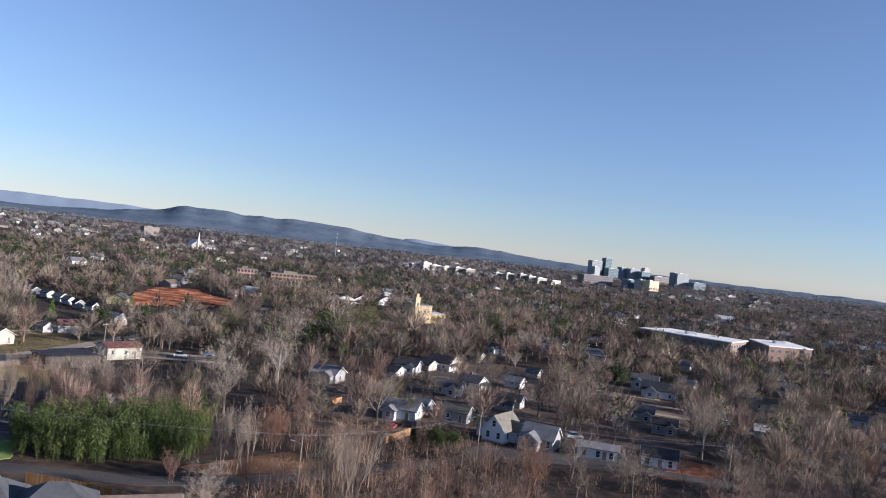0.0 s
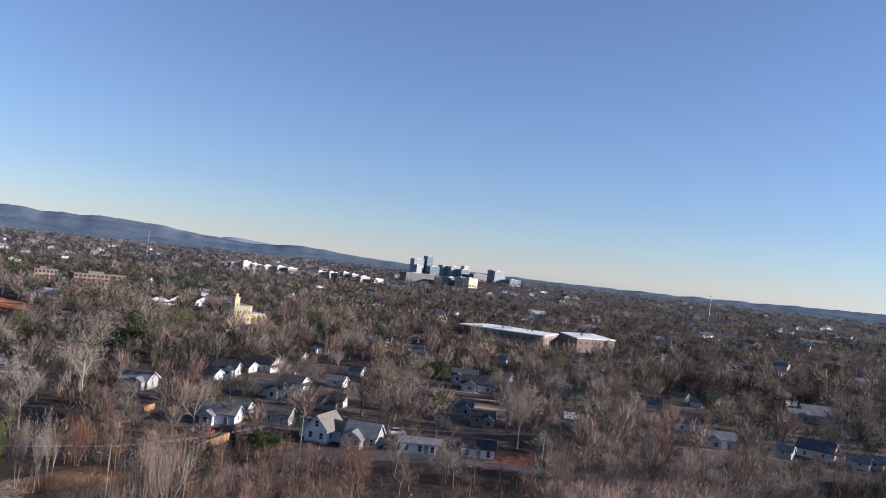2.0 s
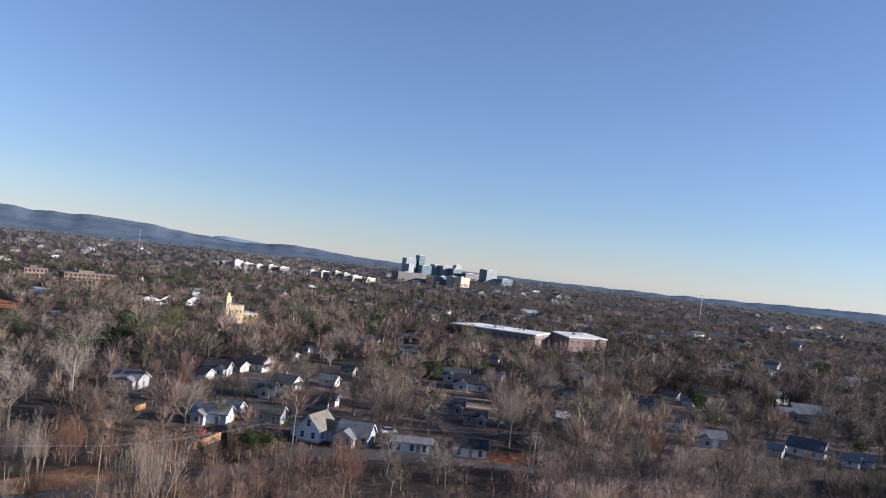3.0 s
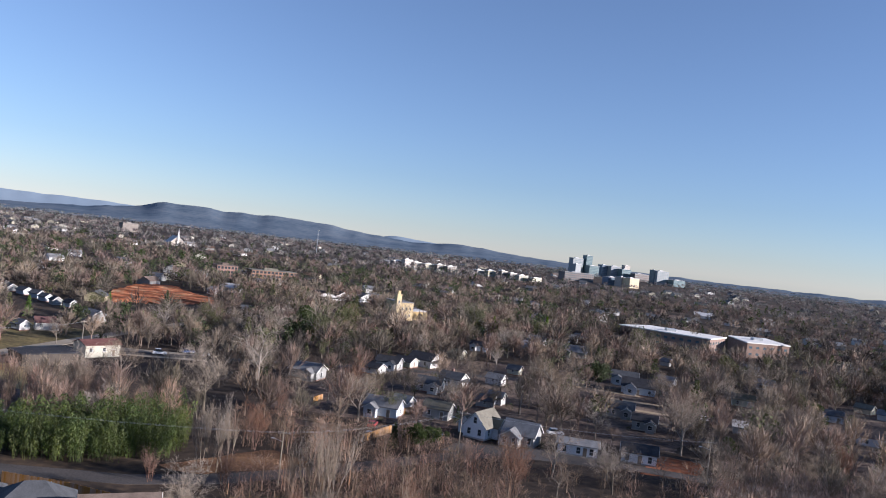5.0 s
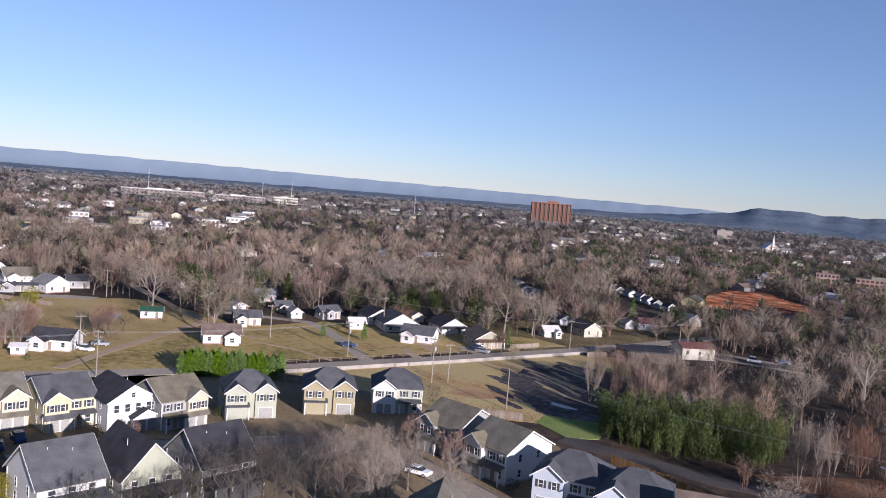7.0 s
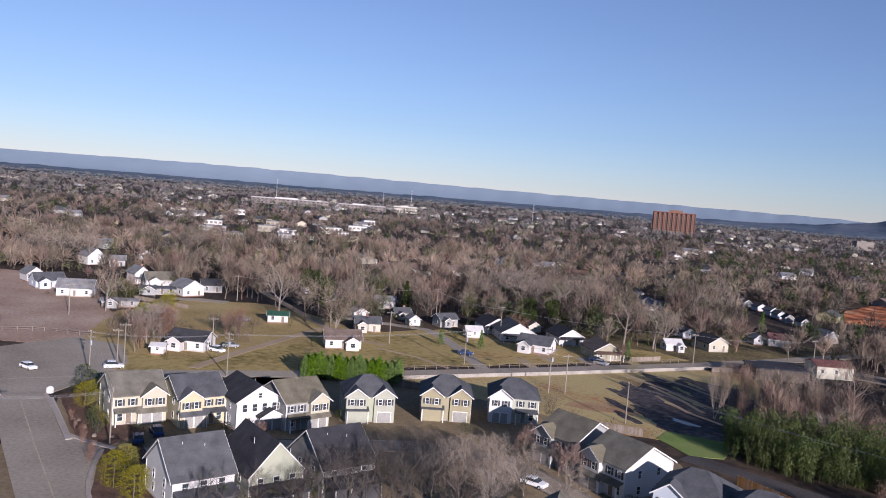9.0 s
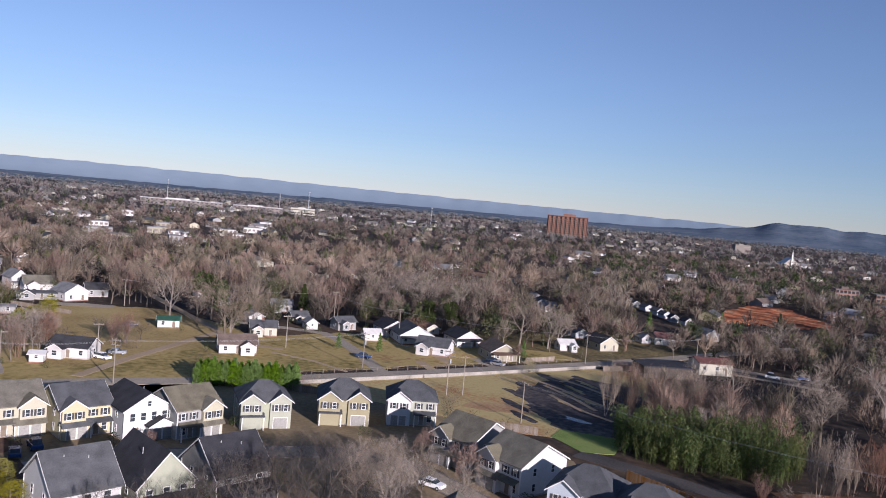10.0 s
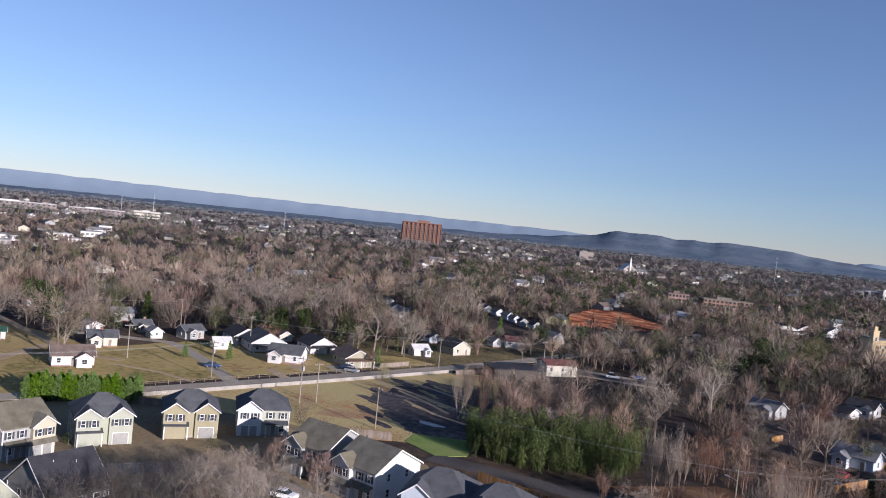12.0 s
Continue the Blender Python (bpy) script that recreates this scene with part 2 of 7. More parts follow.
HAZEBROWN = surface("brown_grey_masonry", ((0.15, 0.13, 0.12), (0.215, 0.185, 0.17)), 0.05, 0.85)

MEMBRANE = surface("bright_white_roof_membrane", ((0.66, 0.64, 0.60), (0.80, 0.78, 0.73)), 0.05, 0.9, 0.0, 10, 0.0, spec=0.02)

# ---- building blocks ----


def mesh_of(name, verts, faces):
    me = bpy.data.meshes.new(name)
    me.from_pydata([tuple(v) for v in verts], [], faces)
    me.update()
    return me


def tri_mesh(name, verts, tris):
    """A mesh of triangles from arrays."""
    verts, tris = np.asarray(verts, np.float32), np.asarray(tris, np.int32)
    me = bpy.data.meshes.new(name)
    me.vertices.add(len(verts))
    me.vertices.foreach_set("co", verts.ravel())
    me.loops.add(tris.size)
    me.loops.foreach_set("vertex_index", tris.ravel())
    me.polygons.add(len(tris))
    me.polygons.foreach_set("loop_start", np.arange(0, tris.size, 3, dtype=np.int32))
    me.update(calc_edges=True)
    return me


class Shape:
    """Gathers solids for one mesh."""

    def __init__(self):
        self.v, self.f = [], []

    def add(self, verts, faces):
        n = len(self.v)
        self.v += [tuple(v) for v in verts]
        self.f += [tuple(n + i for i in f) for f in faces]
        return self

    def box(self, x0, y0, z0, x1, y1, z1):
        v = [(x, y, z) for z in (z0, z1) for y in (y0, y1) for x in (x0, x1)]
        return self.add(v, [(0, 2, 3, 1), (4, 5, 7, 6), (0, 1, 5, 4), (1, 3, 7, 5), (3, 2, 6, 7), (2, 0, 4, 6)])

    def prism(self, outline, low, high):
        """An upright prism on a plan outline (anticlockwise)."""
        n = len(outline)
        v = [(x, y, low) for x, y in outline] + [(x, y, high) for x, y in outline]
        return self.add(v, [tuple(range(n - 1, -1, -1)), tuple(range(n, 2 * n))] + [(i, (i + 1) % n, n + (i + 1) % n, n + i) for i in range(n)])

    def extrude(self, profile, a, b, along="y", at=(0, 0, 0)):
        """A profile in (u, z), anticlockwise seen along the axis, drawn from a to b along x or y."""
        n = len(profile)
        ox, oy, oz = at
        put = (lambda u, z, s: (ox + u, oy + s, oz + z)) if along == "y" else (lambda u, z, s: (ox + s, oy + u, oz + z))
        v = [put(u, z, a) for u, z in profile] + [put(u, z, b) for u, z in profile]
        fs = [tuple(range(n)), tuple(range(2 * n - 1, n - 1, -1))] + [((i + 1) % n, i, n + i, n + (i + 1) % n) for i in range(n)]
        if along == "x":
            fs = [tuple(reversed(f)) for f in fs]
        return self.add(v, fs)

    def tube(self, p, q, r0, r1, sides=6, ends=True):
        p, q = Vector(p), Vector(q)
        axis = (q - p).normalized()
        u = axis.orthogonal().normalized()
        w = axis.cross(u)
        v = []
        for c, r in ((p, r0), (q, r1)):
            v += [c + r * (math.cos(2 * math.pi * i / sides) * u + math.sin(2 * math.pi * i / sides) * w) for i in range(sides)]
        f = [(i, (i + 1) % sides, sides + (i + 1) % sides, sides + i) for i in range(sides)]
        return self.add(v, f + ([tuple(range(sides - 1, -1, -1)), tuple(range(sides, 2 * sides))] if ends else []))

    def mesh(self, name):
        return mesh_of(name, self.v, self.f)


def part(name, shape, material, parent, label=""):
    me = shape.mesh(name) if isinstance(shape, Shape) else shape
    if not me.materials:
        me.materials.append(material)
    ob = new(name, me)
    ob.parent = parent
    return tagged(ob, label)


def thing(name, m, label, category, group="", kind=""):
    ob = new(name)
    ob.empty_display_size = 0.5
    ob.matrix_world = m
    return tagged(ob, label, category, group, kind)


def ragged(outline, sway):
    """A plan outline whose edges wander, as grown and worn ground does."""
    out = []
    for (ax, ay), (bx, by) in zip(outline, outline[1:] + outline[:1]):
        n = max(1, int(math.hypot(bx - ax, by - ay) / 2.2))
        for k in range(n):
            x, y = ax + (bx - ax) * k / n, ay + (by - ay) * k / n
            d = sway * (noise.noise((x * 0.11, y * 0.11, 2.0)) + 0.6 * noise.noise((x * 0.4, y * 0.4, 7.0)))
            e = sway * (noise.noise((x * 0.11, y * 0.11, 12.0)) + 0.6 * noise.noise((x * 0.4, y * 0.4, 17.0)))
            out.append((x + d, y + e))
    return out


def sheet(name, outline, z, material, label, category, thick=0.12, sway=0.0):
    """A slab of ground on a plan outline."""
    outline = ragged(outline, sway) if sway else outline
    area = sum(a[0] * b[1] - b[0] * a[1] for a, b in zip(outline, outline[1:] + outline[:1]))
    outline = outline if area > 0 else outline[::-1]
    me = Shape().prism(outline, z - thick, z).mesh(name)
    me.materials.append(material)
    return tagged(new(name, me), label, category, kind="structure")


def ribbon(line, width, side=0.0):
    """The plan outline of a strip along a line; side shifts it to the right."""
    left, right = [], []
    for i, (x, y) in enumerate(line):
        ax, ay = line[max(0, i - 1)]
        bx, by = line[min(len(line) - 1, i + 1)]
        n = math.hypot(bx - ax, by - ay)
        nx, ny = (by - ay) / n, -(bx - ax) / n
        right.append((x + nx * (side + width / 2), y + ny * (side + width / 2)))
        left.append((x + nx * (side - width / 2), y + ny * (side - width / 2)))
    return left, right


def strip(name, line, width, z, material, label, category, side=0.0, thick=0.12):
    left, right = ribbon(line, width, side)
    n = len(left)
    v = [(x, y, z) for x, y in left] + [(x, y, z) for x, y in right] + [(x, y, z - thick) for x, y in left] + [(x, y, z - thick) for x, y in right]
    f = []
    for i in range(n - 1):
        f += [(i, n + i, n + i + 1, i + 1), (2 * n + i, 2 * n + i + 1, 3 * n + i + 1, 3 * n + i), (i, i + 1, 2 * n + i + 1, 2 * n + i), (n + i, 3 * n + i, 3 * n + i + 1, n + i + 1)]
    f += [(0, 2 * n, 3 * n, n), (n - 1, 2 * n - 1, 4 * n - 1, 3 * n - 1)]
    me = mesh_of(name, v, f)
    me.materials.append(material)
    return tagged(new(name, me), label, category, kind="structure")

# ---- ground, roads, distance ----


def ground_sheet():
    rings = [0, 20, 40, 60, 80, 100, 120, 140, 160, 180, 200, 230, 260, 300, 350, 400, 470, 550, 650, 800, 1000, 1300, 1700, 2200, 3000, 4000, 4900]
    n, v, f = 120, [(0, 0, 0)], []
    for r in rings[1:]:
        for i in range(n):
            a = 2 * math.pi * i / n
            v.append((r * math.cos(a), r * math.sin(a), 0.0))
    for i in range(n):
        f.append((0, 1 + i, 1 + (i + 1) % n))
    for k in range(len(rings) - 2):
        o = 1 + k * n
        for i in range(n):
            j = (i + 1) % n
            f.append((o + i, o + n + i, o + n + j, o + j))
    me = mesh_of("ground", v, f)
    me.materials.append(GROUND)
    return tagged(new("ground", me), "brown leaf litter and bare winter soil under trees", "ground", kind="structure")


ground_sheet()


def at_az(az, r):
    """A plan point by degrees to the left of +y and range."""
    return (-r * math.sin(radians(az)), r * math.cos(radians(az)))


def ridge(name, marks, r, depth, material, label, wobble=5.0, seed=1.0, folds=0.0):
    """A wooded ridge seen against the sky: a strip of hillside up to a crest whose heights follow a few marks (degrees to the left, height)."""
    az = np.arange(marks[0][0], marks[-1][0], 0.12)
    top = np.interp(az, [m[0] for m in marks], [m[1] for m in marks])
    top = np.convolve(np.pad(top, 8, mode="edge"), np.hanning(17) / np.hanning(17).sum(), "valid")
    v, f, rows = [], [], 7
    for i, (a, h) in enumerate(zip(az, top)):
        h = h + wobble * noise.noise((a * 0.8, seed, 0))
        crest = wobble * 0.3 * noise.noise((a * 2.5, seed, 3)) + wobble * 0.08 * noise.noise((a * 12, seed, 7))
        for k in range(rows):
            s = k / (rows - 1)
            fold = folds * noise.noise((a * 0.45 + s * 1.2, seed + 5, s * 1.5)) * s * (1 - s) * 4
            x, y = at_az(a, r - depth * (1 - s) + fold)
            v.append((x, y, max(0.0, h) * s ** 1.3 + (crest if k == rows - 1 else 0.0)))
        x, y = at_az(a, r + 100)
        v.append((x, y, 0))
    w = rows + 1
    for i in range(len(az) - 1):
        for k in range(w - 1):
            o = i * w + k
            f.append((o, o + 1, o + w + 1, o + w))
    me = mesh_of(name, v, f)
    me.materials.append(material)
    return tagged(new(name, me), label, "mountain", kind="structure")


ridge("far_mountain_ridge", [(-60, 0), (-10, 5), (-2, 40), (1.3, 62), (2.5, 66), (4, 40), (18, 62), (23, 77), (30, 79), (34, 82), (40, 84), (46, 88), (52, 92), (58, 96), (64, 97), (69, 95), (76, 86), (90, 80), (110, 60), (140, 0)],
      4780, 300, FAR_RIDGE, "mountain range on the horizon, tinted pale blue for haze", 5.0, 2.0)
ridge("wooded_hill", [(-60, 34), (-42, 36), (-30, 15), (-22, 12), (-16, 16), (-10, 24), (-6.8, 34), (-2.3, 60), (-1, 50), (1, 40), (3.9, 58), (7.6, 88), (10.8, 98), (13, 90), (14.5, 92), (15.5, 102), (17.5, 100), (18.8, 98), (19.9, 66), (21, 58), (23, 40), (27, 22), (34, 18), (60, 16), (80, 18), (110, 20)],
      4350, 900, RIDGE, "wooded hill with folds, tinted dark blue for haze", 6.0, 9.0, 25.0)

# open ground near the streets
sheet("dry_field", [(-160, 122), (-122, 226), (-112, 232), (-84, 182), (-76, 150), (-95, 142), (-118, 134)], 0.03, CLAY_GRASS, "dry winter grass field with bare red clay", "field", sway=1.6)
sheet("shaded_lot", [(-123, 176), (-118, 206), (-104, 208), (-84, 186), (-76, 158), (-94, 152)], 0.06, LOT, "damp lot darkened for tree shadow, with streaks of dry grass", "lot", sway=3.2)
sheet("pond", [(-94 + (3.4 + 0.9 * math.sin(3 * k * 0.45 + 1) + 0.6 * math.sin(5 * k * 0.45)) * math.cos(k * 0.4488), 162 + (1.7 + 0.5 * math.cos(2 * k * 0.45)) * math.sin(k * 0.4488)) for k in range(14)], 0.09, WATER, "small still muddy pond in a damp lot", "pond")
sheet("green_lawn", [(-92, 152), (-80, 157), (-75, 146), (-80, 141), (-90, 145)], 0.09, GREEN_LAWN, "bright green clipped lawn behind houses", "lawn", sway=0.6)
sheet("roadside_lawn", [(-166, 123), (-134, 232), (-148, 232), (-180, 206), (-203, 184), (-207, 152), (-196, 112), (-186, 100)], 0.03, LAWN, "thin yellow-brown winter lawn beside the road", "lawn", sway=2.0)
sheet("hillside_field", [(-192, 88), (-196, 112), (-207, 152), (-226, 156), (-264, 152), (-284, 130), (-262, 92), (-214, 66), (-204, 74)], 0.03, DRY_GRASS, "dry tan grass on an open slope", "field", sway=2.2)
sheet("stubble_field", [(-214, 66), (-262, 92), (-330, 108), (-420, 60), (-330, 20), (-240, 40)], 0.03, PALE_FIELD, "pale stubble field beside a road junction", "field", sway=2.2)


def clay_site():
    """Graded ground with low mounds and cuts."""
    n, v, f, keep = 46, [], [], {}
    edge = [(-152, 398), (-132, 416), (-112, 446), (-118, 470), (-140, 500), (-165, 535), (-180, 520), (-178, 470), (-168, 430)]
    for i in range(n):
        for j in range(n):
            x, y = -194 + 86 * i / (n - 1), 390 + 152 * j / (n - 1)
            hit = False
            for (ax, ay), (bx, by) in zip(edge, edge[1:] + edge[:1]):
                if (ay > y) != (by > y) and x < (bx - ax) * (y - ay) / (by - ay) + ax:
                    hit = not hit
            if hit:
                z = 0.5 + 1.5 * noise.noise((x * 0.05, y * 0.11, 1)) + 0.6 * noise.noise((x * 0.16, y * 0.25, 4))
                keep[i, j] = len(v)
                v.append((x, y, max(0.06, z)))
    for (i, j), o in keep.items():
        if all(k in keep for k in ((i + 1, j), (i + 1, j + 1), (i, j + 1))):
            f.append((o, keep[i + 1, j], keep[i + 1, j + 1], keep[i, j + 1]))
    me = mesh_of("red_clay_site", v, f)
    me.materials.append(RED_CLAY)
    tagged(new("red_clay_site", me), "graded red clay building site with low mounds", "building site", kind="structure")
    return edge


CLAY_EDGE = clay_site()
patch_seed = random.Random(19)
# fingers of tree shadow, laid as dark sheets over the grass
for x, y, rx, ry in ((-121, 180, 6, 2.2), (-116, 170, 7, 2.0), (-124, 196, 6, 2.4), (-110, 160, 7, 1.8), (-103, 153, 6, 1.6), (-118, 204, 5, 2.0), (-100, 160, 9, 3.0)):
    ring = [(x + rx * math.cos(k * 0.3927) * patch_seed.uniform(0.7, 1.15), y - 0.35 * rx * math.cos(k * 0.3927) + ry * math.sin(k * 0.3927) * patch_seed.uniform(0.7, 1.15)) for k in range(16)]
    sheet("damp_patch", ring, 0.068, LOT, "dark tongue of tree shadow laid over dry grass", "lot", 0.02)
# sun between the shadows, laid as grass-coloured streaks
for x, y, rx, ry in ((-112, 190, 7, 1.2), (-106, 183, 8, 1.2), (-113, 199, 5, 1.2), (-102, 173, 6, 1.0), (-98, 188, 6, 1.3)):
    ring = [(x + rx * math.cos(k * 0.3927) * patch_seed.uniform(0.7, 1.15), y - 0.4 * rx * math.cos(k * 0.3927) + ry * math.sin(k * 0.3927) * patch_seed.uniform(0.6, 1.2)) for k in range(16)]
    sheet("grass_streak", ring, 0.072, CLAY_GRASS, "sunlit streak of dry grass laid across the dark lot", "lot", 0.02)
# narrower gaps of sun across the lot, laid as pale strips
for line in ([(-130, 190.5), (-114, 186.5), (-97, 180.5)], [(-125, 198), (-113, 196), (-102, 192)], [(-119, 186), (-107, 181), (-96, 174.5)], [(-112, 178), (-98, 171), (-88, 169)]):
    strip("wheel_track", line, 1.3, 0.075, GRAVEL, "pale streak of sun laid across the shaded lot", "track", 0, 0.01)
sheet("clearing", [(-47, 151), (-36, 149), (-24, 156), (-19, 165), (-27, 170), (-38, 161)], 0.03, surface("clearing_soil", ((0.05, 0.03, 0.018), (0.13, 0.072, 0.038), (0.24, 0.14, 0.07)), 0.14, 0.95, 0.4, 14), "bare orange-brown clearing with fallen leaves", "clearing", sway=1.8)
sheet("housing_plot", [(-168, 50), (-120, 20), (-60, 50), (-20, 100), (-38, 122), (-84, 136), (-118, 138), (-158, 124), (-172, 96)], 0.02, surface("plot_soil", ((0.16, 0.12, 0.07), (0.28, 0.22, 0.13)), 0.08, 0.95, 0.4, 14), "worn winter grass and mulch between houses", "yard", sway=2.0)

sheet("bare_red_soil", [(56, 184), (64, 183), (74, 190), (76, 200), (66, 203), (63, 195)], 0.04, RED_CLAY, "bare red clay yard beside a low house", "clearing", sway=1.2)
sheet("paved_yard", [(9, 186), (22, 184), (36, 186), (52, 184), (52, 189), (36, 191), (22, 195), (13, 193)], 0.045, ASPHALT, "worn asphalt forecourt in the shade", "parking lot", sway=0.6)
sheet("bare_clay", [(-117, 147), (-110, 149), (-103, 157), (-106, 163), (-113, 160), (-118, 153)], 0.045, surface("bare_clay_soil", ((0.27, 0.15, 0.08), (0.34, 0.225, 0.115), (0.40, 0.30, 0.15)), 0.12, 0.95, 0.4, 10), "bare orange clay in a dry field", "soil", sway=1.6)
sheet("yards", [(-172, 214), (-141, 200), (-132, 226), (-124, 262), (-116, 304), (-150, 312), (-168, 268), (-196, 232)], 0.022, surface("thin_yard_grass", ((0.05, 0.042, 0.024), (0.13, 0.105, 0.05), (0.25, 0.20, 0.085)), 0.06, 0.95, 0.4, 12), "worn winter lawns round small houses", "garden", sway=2.0)
sheet("yards", [(-36, 210), (6, 208), (40, 212), (72, 208), (104, 250), (110, 330), (40, 342), (-12, 322), (-34, 268)], 0.022, surface("worn_yard", ((0.042, 0.032, 0.029), (0.105, 0.078, 0.062), (0.22, 0.165, 0.12)), 0.07, 0.95, 0.4, 10), "leaf-strewn winter yards between old houses", "garden", sway=2.5)
sheet("yards", [(120, 205), (196, 196), (250, 262), (246, 320), (170, 330), (124, 290)], 0.022, bpy.data.materials["worn_yard"], "leaf-strewn winter yards between old houses", "garden", sway=2.5)
MAIN = [(-196, 20), (-186, 60), (-172, 92), (-159, 122), (-144, 172), (-129, 226), (-121, 262), (-112, 310), (-96, 380)]
SIDE = [(-80, 29), (-98, 31.5), (-115, 34), (-142, 38), (-169, 42.4), (-180, 44)]
APRON = [(-145, 40), (-143, 44), (-134, 49), (-132, 51), (-124, 46), (-114, 38), (-116, 33)]
BED_A = [(-170, 50), (-172, 58), (-158, 60), (-150, 54), (-140, 56), (-135, 48.5), (-143.5, 45)]
BED_B = [(-134, 46), (-133, 53), (-122, 51), (-109, 46), (-104, 40), (-115, 38.5)]
HILL = [(-182, 84), (-193, 101), (-201, 115), (-209, 129), (-219, 147), (-253, 155), (-290, 164), (-339, 178)]
CLOSE = [(-120, 36), (-129, 50), (-127, 64), (-119, 80), (-109, 97), (-94, 105), (-76, 102), (-58, 98), (-30, 92)]
LANE = [(-80, 140), (-64, 141), (-48, 142), (-34, 147), (-14, 160), (10, 180), (34, 194), (70, 184), (120, 170)]
NORTH = [(-121, 262), (-92, 268), (-60, 276), (-20, 290), (30, 300), (110, 310)]
for name, line, width, label in (
    ("main_road", MAIN, 6.4, "grey two-lane asphalt road past a field"),
    ("junction_road", SIDE, 9.5, "wide worn asphalt road with faded lines"),
    ("hill_road", HILL, 3.0, "narrow tan gravel track up a grassy slope"),
    ("close", CLOSE, 5.6, "pale asphalt residential street between houses"),
    ("lane", LANE, 5.5, "shaded asphalt lane beside a thicket"),
    ("back_road", NORTH, 6.0, "shaded asphalt street among trees"),
):
    z = {"main_road": 0.10, "junction_road": 0.08, "hill_road": 0.07, "close": 0.09, "lane": 0.07, "back_road": 0.07}[name]
    strip(name, line, width, z, GRAVEL if name == "hill_road" else ASPHALT if name in ("lane", "back_road") else PALE_ASPHALT, label, "road")
    if name == "close":
        for s in (-1, 1):
            strip("kerb", line[2:], 0.3, 0.2, DULL_CONCRETE, "grey concrete kerb along the road", "kerb", s * (width / 2 + 0.18), 0.3)
strip("kerb", [(-171, 47.6), (-161, 46.3), (-152.6, 45.2), (-144, 43.9), (-139.6, 45.3), (-135.8, 46.9), (-133, 48.2)], 0.9, 0.22, CONCRETE, "pale concrete kerb round the corner bed", "kerb", 0, 0.3)
strip("kerb", [(-133.5, 46.4), (-127.1, 43.0), (-120.6, 40.1), (-115.8, 38.6), (-108, 37)], 0.7, 0.22, CONCRETE, "pale concrete kerb at the street entrance", "kerb", 0, 0.3)
strip("pavement", SIDE[3:5], 1.1, 0.2, CONCRETE, "pale concrete pavement beside the junction", "pavement", 5.4, 0.25)
sheet("junction", [(-172, 37), (-172, 49), (-182, 62), (-192, 72), (-212, 78), (-226, 70), (-220, 50), (-206, 36), (-190, 30)], 0.09, PALE_ASPHALT, "wide worn asphalt road junction with patches", "road")
strip("road_marking", SIDE[:5], 0.2, 0.092, PAINT_LINE, "faded centre line on the road", "road marking", 0.0, 0.01)
strip("road_marking", [(-169.4, 42.8), (-168.4, 46.4)], 0.5, 0.096, PAINT_LINE, "faded white stop line at the junction", "road marking", 0.0, 0.01)
strip("low_wall", MAIN[3:6], 0.35, 1.0, WEATHERED, "long low pale concrete wall beside the road", "wall", 5.4, 1.0)
sheet("parking_lot", [(-126, 246), (-96, 262), (-60, 268), (-64, 280), (-100, 276), (-124, 262)], 0.05, PALE_ASPHALT, "worn asphalt parking area", "parking lot", sway=0.8)

sheet("road_verge", [(-196, 62), (-172, 56), (-158, 100), (-160, 122), (-196, 118), (-206, 92), (-214, 78)], 0.02, LAWN, "thin winter grass on a road verge", "verge", sway=1.2)
sheet("street_entrance", APRON, 0.075, PALE_ASPHALT, "pale asphalt street entrance", "road")
strip("footpath", [(-186, 143), (-178, 145), (-171, 146.6), (-164, 146.2), (-157, 146)], 1.3, 0.06, GRAVEL, "worn tan footpath across a lawn", "path", 0, 0.05)
strip("footpath", [(-219, 147), (-207, 146), (-196, 145), (-188, 148)], 2.4, 0.06, GRAVEL, "worn tan footpath across a lawn", "path", 0, 0.05)
strip("side_street", [(-151.5, 154.5), (-163, 160.5), (-176, 167.5), (-195, 176), (-205, 178.5), (-218, 172), (-236, 160)], 4.2, 0.06, PALE_ASPHALT, "narrow worn street between small houses", "road", 0, 0.05)
strip("driveway", [(-286, 121), (-280, 130), (-273, 138)], 6.0, 0.06, PALE_ASPHALT, "pale concrete terrace before white houses", "driveway", 0, 0.05)
strip("driveway", [(-152, 197), (-146, 194.5), (-139.5, 192.5)], 5.0, 0.058, PALE_ASPHALT, "pale paved driveway beside a house", "driveway", 0, 0.05)
for dx, dy, dw in ((-166, 190, 3.0), (-158, 176, 3.0), (-176, 205, 3.0), (-148, 212, 3.0)):
    strip("driveway", [(dx, dy), (dx + 6, dy - 3), (dx + 14, dy - 7)], dw, 0.055, GRAVEL, "pale gravel driveway beside a house", "driveway", 0, 0.05)
for k, (dx, dy) in enumerate(((62, 300), (66, 284), (70, 266), (58, 252))):
    strip("driveway", [(dx, dy), (dx + 12, dy - 4), (dx + 24, dy - 7)], 3.6, 0.05, GRAVEL, "pale sunlit driveway in the old street", "driveway", 0, 0.05)
# ---- houses ----


def roof_slab(w, d, eave, rise, axis, over=0.45, thick=0.2):
    """A gable roof: ridge along x or y, with eaves and verges that stand out."""
    span, run = (d, w) if axis == "x" else (w, d)
    h, slope = span / 2, rise / (span / 2)
    e = h + over
    low = eave - over * slope
    prof = [(-e, low), (0, eave + rise), (e, low), (e, low + thick), (0, eave + rise + thick * 1.15), (-e, low + thick)]
    return Shape().extrude(prof, -run / 2 - over, run / 2 + over, "x" if axis == "x" else "y")


